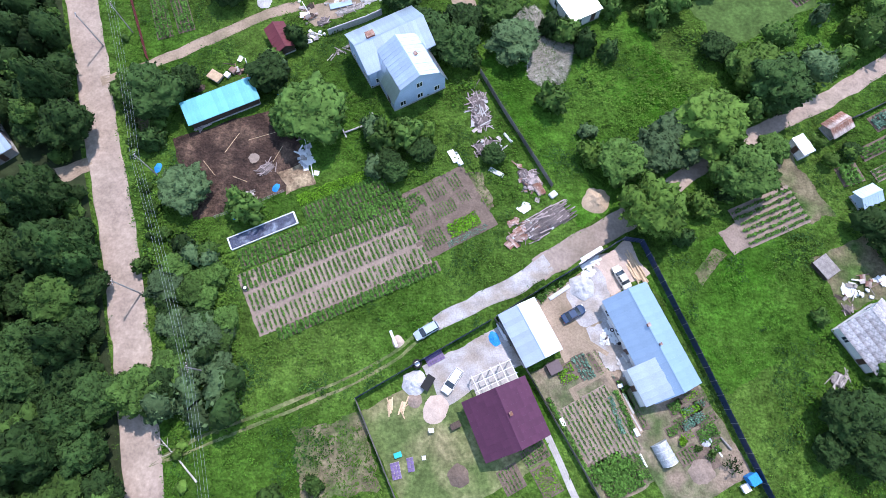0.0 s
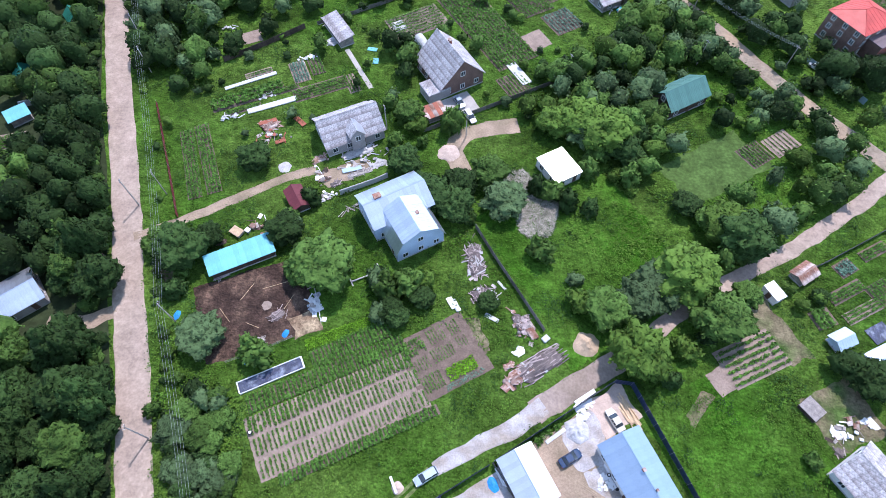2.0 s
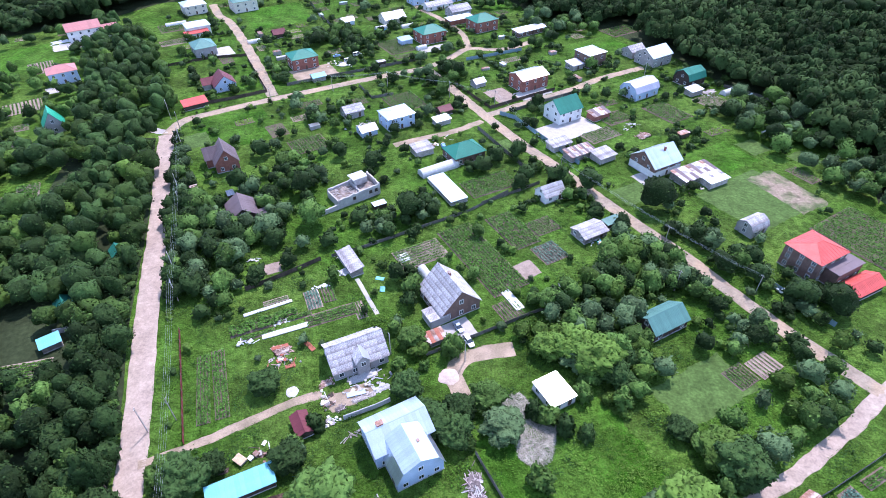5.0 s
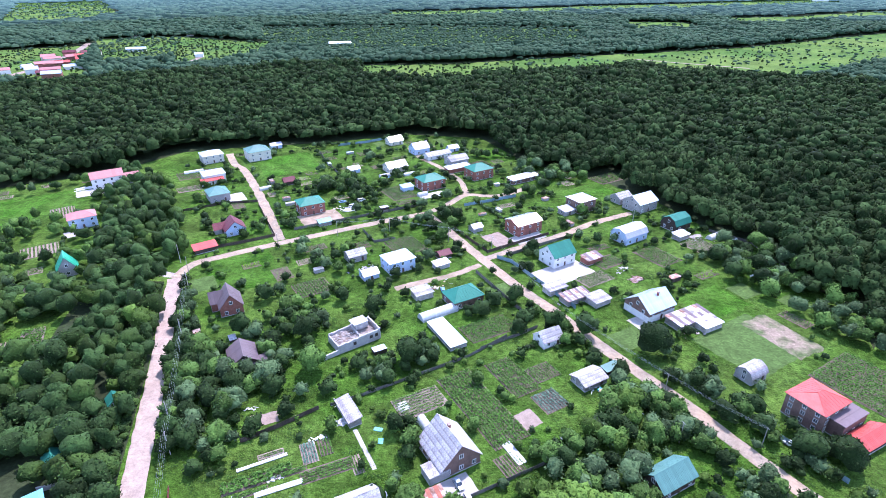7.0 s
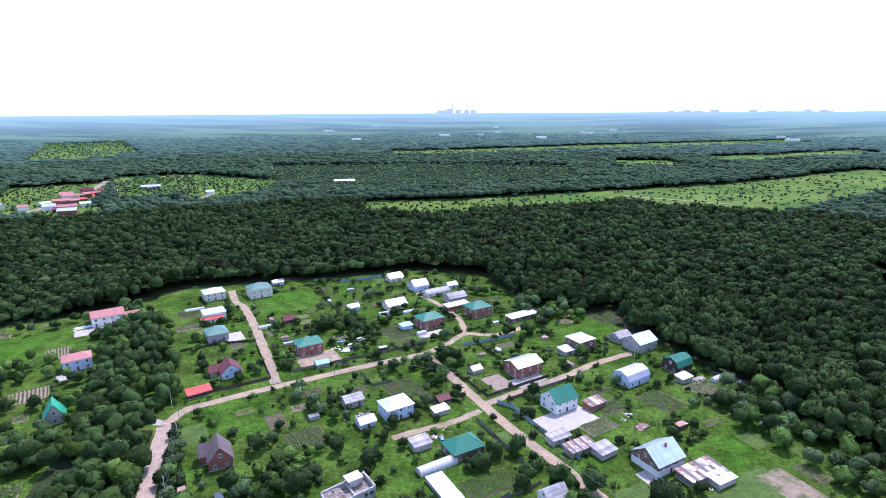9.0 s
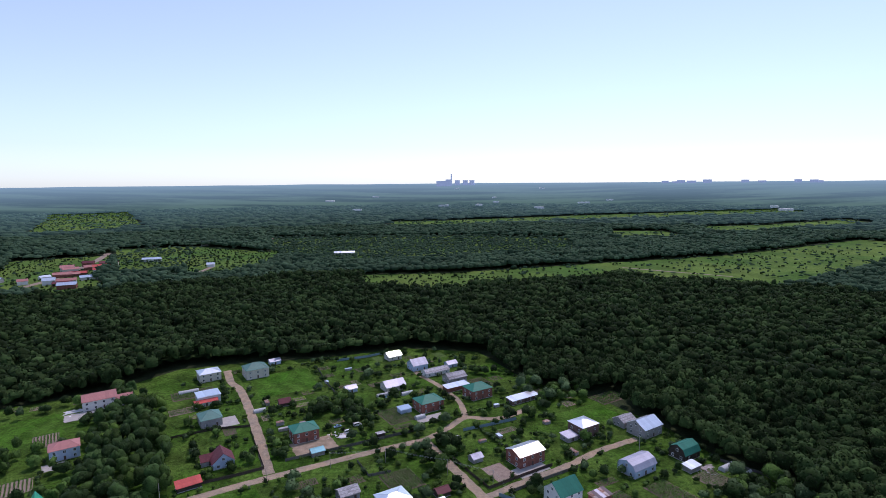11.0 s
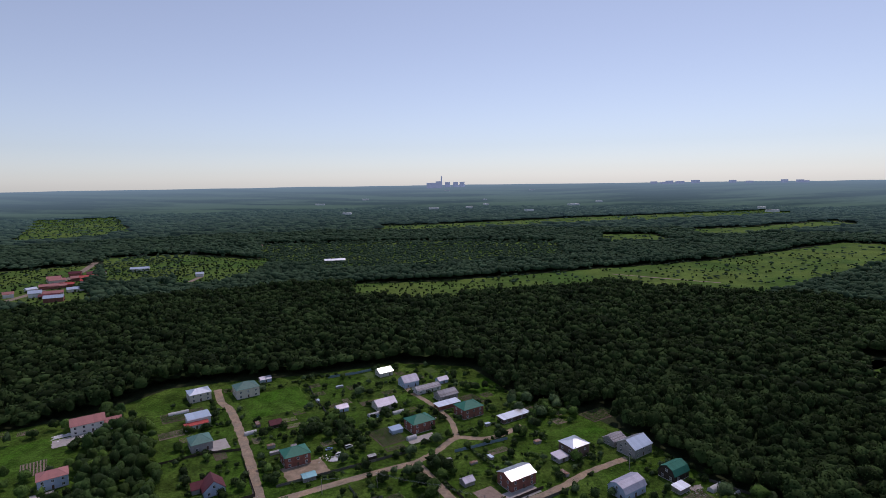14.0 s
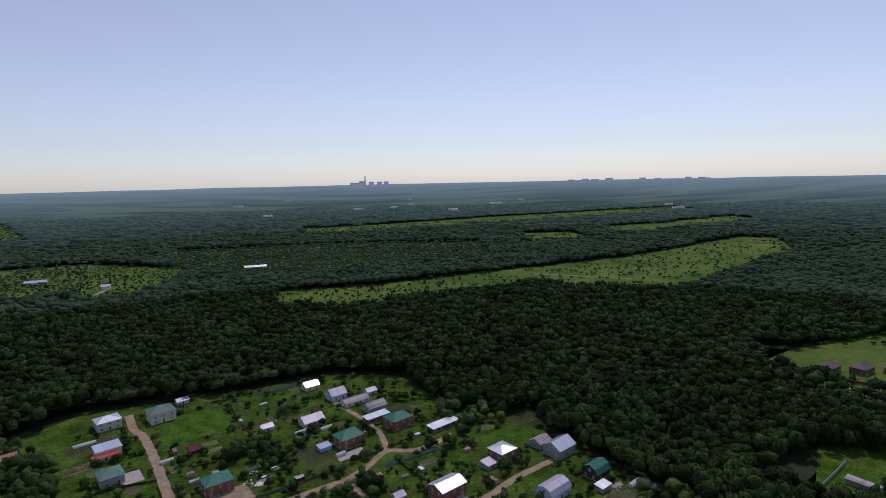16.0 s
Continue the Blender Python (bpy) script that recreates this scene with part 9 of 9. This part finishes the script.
for poly, gap, lo, hi, kinds, seed in (
        ([(20.6, 99), (32.4, 117), (55.9, 139), (70, 134), (70, 119), (54, 116), (50, 84), (42, 82), (30, 92)], 4.6, 5.0, 8.6, (0, 0, 2, 3, 1), 31),
        ([(50, 74), (62, 92), (80, 103), (96, 116), (102, 97), (104, 88), (90, 78), (74, 68), (63, 62.5), (52, 60)], 6.4, 3.6, 7.0, (0, 0, 3, 2, 1), 32),
        ([(-99, 152), (-91, 165), (-66, 136), (-64, 114), (-80, 112)], 6.0, 6, 9.5, (1, 1, 0, 3), 33),
        ([(8, 270), (-4, 300), (-16, 268), (-10, 244)], 6.5, 5, 8, (1, 0), 34),
        ([(115, 227), (136, 257), (150, 246), (156, 213), (161, 175), (150, 158), (136, 172), (126, 186)], 7.0, 6, 10, (0, 1, 3), 35),
        ([(-76, 310), (-92, 330), (-72, 345), (-52, 325), (-60, 308)], 6.5, 6, 8, (0, 1), 36),
        ([(40, 360), (60, 330), (92, 325), (95, 342), (50, 376)], 6.0, 6, 9, (0, 3), 37),
        ([(-48, 33), (-39.5, 28), (-34, 8), (-45, 2), (-47, 18)], 2.9, 3.0, 5.4, (0, 3, 1), 38),
        ([(70, 152), (80, 138), (90, 123), (97, 111), (103, 113), (92, 131), (80, 152)], 4.6, 4, 7.5, (1, 0, 1, 3), 61),
        ([(56, 150), (68, 131), (79, 113), (88, 100), (82, 95), (72, 112), (56, 136)], 4.4, 4, 7, (1, 0, 0, 3), 62),
        ([(-84, 140), (-62, 134), (-56, 150), (-58, 168), (-80, 170), (-92, 152)], 4.8, 4.5, 8.5, (1, 0, 1, 3), 63),
        ([(-60, 166), (-49, 160), (-52, 182), (-62, 194), (-78, 178)], 4.8, 4, 8, (1, 0, 1), 64),
        ([(-86, 114), (-105, 160), (-117, 196), (-109, 200), (-95, 160), (-77, 114)], 4.2, 3.4, 7, (1, 0, 1, 3), 65),
        ([(30, 192), (42, 172), (52, 158), (47, 154), (36, 170), (26, 186)], 4.6, 3.5, 6.5, (1, 0, 1), 66),
        ([(-20, 158), (-4, 160), (-8, 146), (-26, 138), (-30, 148)], 5.0, 3, 6.5, (1, 0, 3), 67),
        ([(-120, 244), (-90, 262), (-62, 276), (-64, 284), (-92, 272), (-122, 254)], 5.2, 3, 6.5, (1, 0, 1), 68),
        ([(-66, 308), (-56, 300), (-28, 312), (-40, 336), (-66, 328)], 5.4, 3, 6.5, (1, 0, 1), 69),
        ([(-33, -2), (-46, -4), (-46, 3), (-36, 12), (-30, 8)], 4.6, 4, 7, (0, 3, 1), 39)):
    p = scatter(poly, gap, seed)
    p = p[free_of(p, 1.6)]
    for x, y in p:
        q = random.Random(int(x * 53 + y * 19))
        tree(x, y, q.uniform(lo, hi), None, q.choice(kinds))
for x, y, w, k in ((35.0, 46.6, 5.6, 0), (38.8, 45.6, 4.4, 0), (46.0, 51.2, 5.0, 0), (51.1, 55.1, 5.4, 0), (57.9, 57.9, 5.4, 0), (66.2, 64.6, 6.4, 1), (77.5, 70.5, 5.5, 0), (82.2, 74.9, 7.5, 0), (88.0, 77.6, 7.0, 0), (94.3, 83.2, 6.4, 3), (75.6, 36.0, 6.4, 1), (50.9, 40.6, 4.0, 1),
                   (24.0, 95.5, 6.0, 0), (33.9, 103.7, 8.0, 0), (42.6, 94.0, 8.4, 0), (45.7, 81.8, 6.0, 0), (52.8, 88.7, 6.4, 3), (66.2, 97.5, 5.4, 1), (-64.0, 110.1, 5.6, 0), (-69.4, 105.6, 5.0, 1), (-59.0, 119.3, 4.6, 1), (-75.9, 118.1, 8.0, 3), (-69.3, 127.9, 8.6, 0),
                   (-18.9, 97.8, 5.6, 1), (-24.2, 108.3, 3.2, 1), (-14.9, 101.8, 4.6, 0), (-35.4, 122.1, 5.0, 0), (-39.8, 138.0, 6.0, 1)):
    tree(x, y, w, None, k)
# scattered garden trees and shrubs over the whole village
VILLAGE = [(-60, 84), (-76, 108), (-120, 212), (-90, 242), (-118, 236), (-160, 310), (-200, 385), (-140, 410), (-90, 428), (-40, 445), (18, 438), (50, 372), (90, 340), (118, 298), (148, 246), (150, 165), (130, 118), (108, 90), (88, 80), (60, 110), (20, 98)]
p = scatter(VILLAGE, 5.6, 41, 0.9)
p = p[free_of(p, 1.2)]
for x, y in p:
    q = random.Random(int(x * 91 + y * 7))
    k = noise.noise(Vector((x / 22, y / 22, 5))) + 0.4 * noise.noise(Vector((x / 8, y / 8, 1)))
    if q.random() < (0.8 if k > 0.10 else 0.10):
        tree(x, y, q.uniform(2.6, 5.0) + (q.uniform(0, 3.6) if k > 0.3 else 0), None, q.choice((0, 1, 1, 3)))
p = scatter([(-45, -12), (-78, 110), (-120, 212), (-160, 310), (-140, 410), (50, 372), (118, 298), (150, 165), (108, 90), (90, 60), (92, 10), (60, -20)], 4.6, 42)
p = p[free_of(p, 0.8)]
r = np.random.default_rng(43)
open_field = [[(36, 30), (62, 34), (72, 4), (54, -14)], [(8, 66), (20, 44), (36, 42), (60, 56), (50, 74), (28, 80)], [(-14, 3), (32, 32), (52, -12), (0, -20)], [(-40, 20), (-34, 3), (-14, 3), (18, 22), (14, 30), (8, 44), (-26, 44), (-40, 36)]]
for x, y in p:
    q = random.Random(int(x * 17 + y * 43))
    pt = np.array([[x, y]])
    k = noise.noise(Vector((x / 14, y / 14, 2))) + 0.5 * noise.noise(Vector((x / 5, y / 5, 7)))
    chance = 0.8 if k > 0.2 else 0.05
    if inside(pt, open_field[0])[0] or inside(pt, open_field[2])[0] or inside(pt, open_field[3])[0]:
        chance = 0.01
    elif inside(pt, open_field[1])[0]:
        chance *= 0.35
    if q.random() < chance:
        shrub(x, y, q.uniform(1.2, 3.8), None, q.choice((0, 1, 0, 3, 2)))
# undergrowth along the edges of the gravel road
r = np.random.default_rng(46)
for i, pt in enumerate(smooth_line([p + (0,) for p in R_MAIN], 1.5)):
    for off in ((-6.0, -7.4) if pt.y < 206 else ()):
        d = Vector((-0.95, -0.33, 0))
        x, y = pt.x + d.x * (abs(off) + r.uniform(-0.9, 0.6)), pt.y + d.y * abs(off) + r.uniform(-0.6, 0.6)
        if not (38 < y < 44):
            FAR_SHRUBS.append((x, y, r.uniform(1.2, 2.3), r.uniform(1.6, 3.2), int(r.integers(0, 2))))
    if r.random() < 0.45 and (pt.y < 60 or pt.y > 100):
        FAR_SHRUBS.append((pt.x + 5.2 + r.uniform(0, 1.6), pt.y + 1.6, r.uniform(0.6, 1.3), r.uniform(0.7, 1.5), int(r.integers(0, 3))))
mass("garden_trees", FAR_TREES, 120, 0.46, "garden trees and fruit trees in full leaf between the houses", "trees", DOME_MID)
mass("garden_shrubs", FAR_SHRUBS, 30, 0.26, "shrubs and bushes grown wild between gardens and along the road", "shrubs", DOME_MID)

# weeds and tall grass near the farm
def weeds(name, poly, gap, size, material, label, seed, leaves=4, margin=0.1, leaf=0.6, clumped=None):
    r = np.random.default_rng(seed)
    p = scatter(poly, gap, seed)
    p = p[free_of(p, margin)]
    p = p[~inside(p, open_field[2]) | (r.random(len(p)) < 0.12)]
    if clumped is not None:
        tone = np.array([noise.noise(Vector((px_ / 9, py_ / 9, seed))) + 0.6 * noise.noise(Vector((px_ / 3, py_ / 3, seed))) for px_, py_ in p])
        p = p[tone > clumped]
    n = len(p)
    s = size * r.uniform(0.5, 1.3, n) * np.array([1 + 0.7 * noise.noise(Vector((px_ / 6, py_ / 6, 3))) for px_, py_ in p])
    c = np.stack([p[:, 0], p[:, 1], s * 0.5], 1)
    d = r.normal(size=(n, leaves, 3)) * np.array((0.5, 0.5, 0.25))
    q = c[:, None] + d * s[:, None, None]
    nrm = r.normal(size=d.shape) * 0.26 + np.array((0.1, 0.25, 1.1))
    nrm /= np.linalg.norm(nrm, axis=2, keepdims=True)
    t = np.cross(nrm, r.normal(size=d.shape))
    t /= np.linalg.norm(t, axis=2, keepdims=True)
    e = np.cross(nrm, t)
    w = s[:, None, None] * leaf
    v = np.stack([q - t * w, q + e * w * 0.5, q + t * w, q - e * w * 0.5], 2).reshape(-1, 3)
    v[:, 2] = np.maximum(v[:, 2], 0.01)
    ob = new(name, quads(name, v, material))
    return tagged(ob, label, "grass", kind="stuff")


# rank weeds: higher, uneven clumps where nobody mows
for i, (poly, gap, s_) in enumerate((([(-46, -8), (-50.5, 10), (-60, 40), (-52, 44), (-46, 36), (-36, 30), (-33, 10), (-36, -2)], 1.25, 0.8),
                                     ([(-33, 14), (-34, 8), (-12, 8), (4, 18), (12, 26), (10, 29), (-8, 22)], 1.3, 0.7),
                                     ([(-24, 50), (-26, 58), (-18, 62), (4, 64), (20, 44), (16, 34), (4, 44), (-10, 38)], 1.3, 0.8),
                                     ([(22, 62), (30, 72), (44, 74), (52, 66), (60, 62), (50, 54), (34, 46)], 1.35, 0.8),
                                     ([(56, 28), (64, 34), (70, 30), (66, 20), (72, 8), (60, -8), (54, -12), (60, 8)], 1.35, 0.8),
                                     ([(-34, 100), (-20, 108), (-8, 100), (-12, 82), (-30, 74), (-40, 84)], 1.4, 0.7),
                                     ([(34, 46), (62, 66), (60, 80), (46, 78), (36, 62)], 1.5, 1.0),
                                     ([(-45, -12), (-34, -4), (-12, 4), (-8, -12), (-30, -24)], 1.4, 0.6))):
    weeds("rank_weeds", poly, gap, s_, WEED, "rank green weeds in uneven clumps", 90 + i, 11, 0.3, 0.26)
weeds("tall_grass", [(-48, -20), (-64, 40), (-78, 105), (20, 105), (105, 88), (96, 30), (80, -20)], 0.78, 0.26, WEED, "tall grass and weeds on open ground", 51, 3)
weeds("tall_grass", [(-78, 105), (-125, 215), (-88, 252), (10, 225), (150, 165), (105, 88), (20, 105)], 1.4, 0.34, WEED, "tall grass and weeds between the gardens", 52, 3)
weeds("tall_grass", [(-125, 215), (-200, 385), (-140, 410), (-40, 445), (18, 438), (50, 372), (118, 298), (150, 246), (150, 165), (10, 225), (-88, 252)], 3.4, 0.6, WEED, "rough grass and weeds on the village plots", 53, 3)
weeds("tall_grass", [(-130, 225), (-150, 120), (-230, 120), (-330, 260), (-285, 320), (-225, 355), (-180, 320)], 3.4, 0.6, WEED, "rough grass on the western plots", 54, 3)
# taller growth in drifts over the plots nobody tends
NEAR_PLOTS = [(-48, -20), (-64, 40), (-78, 105), (20, 105), (105, 88), (96, 30), (80, -20)]
MID_PLOTS = [(-78, 105), (-125, 215), (-88, 252), (10, 225), (150, 165), (105, 88), (20, 105)]
UPPER_PLOTS = [(-125, 215), (-200, 385), (-140, 410), (-40, 445), (18, 438), (50, 372), (118, 298), (150, 246), (150, 165), (10, 225), (-88, 252)]
for i, (poly, gap, size) in enumerate(((NEAR_PLOTS, 0.95, 0.75), (MID_PLOTS, 1.2, 0.9), (UPPER_PLOTS, 1.9, 1.2))):
    weeds("rank_weeds", poly, gap, size, WEED_DARK, "dark nettles and burdock in drifts", 120 + i, 8, 0.4, 0.24, 0.22)
    weeds("rank_weeds", poly, gap * 1.1, size * 0.9, WEED, "lush green weeds in drifts", 130 + i, 8, 0.4, 0.24, 0.18)
    weeds("seeding_grass", poly, gap, size * 0.6, WEED_PALE, "pale seeding grass in drifts", 140 + i, 6, 0.3, 0.16, 0.30)
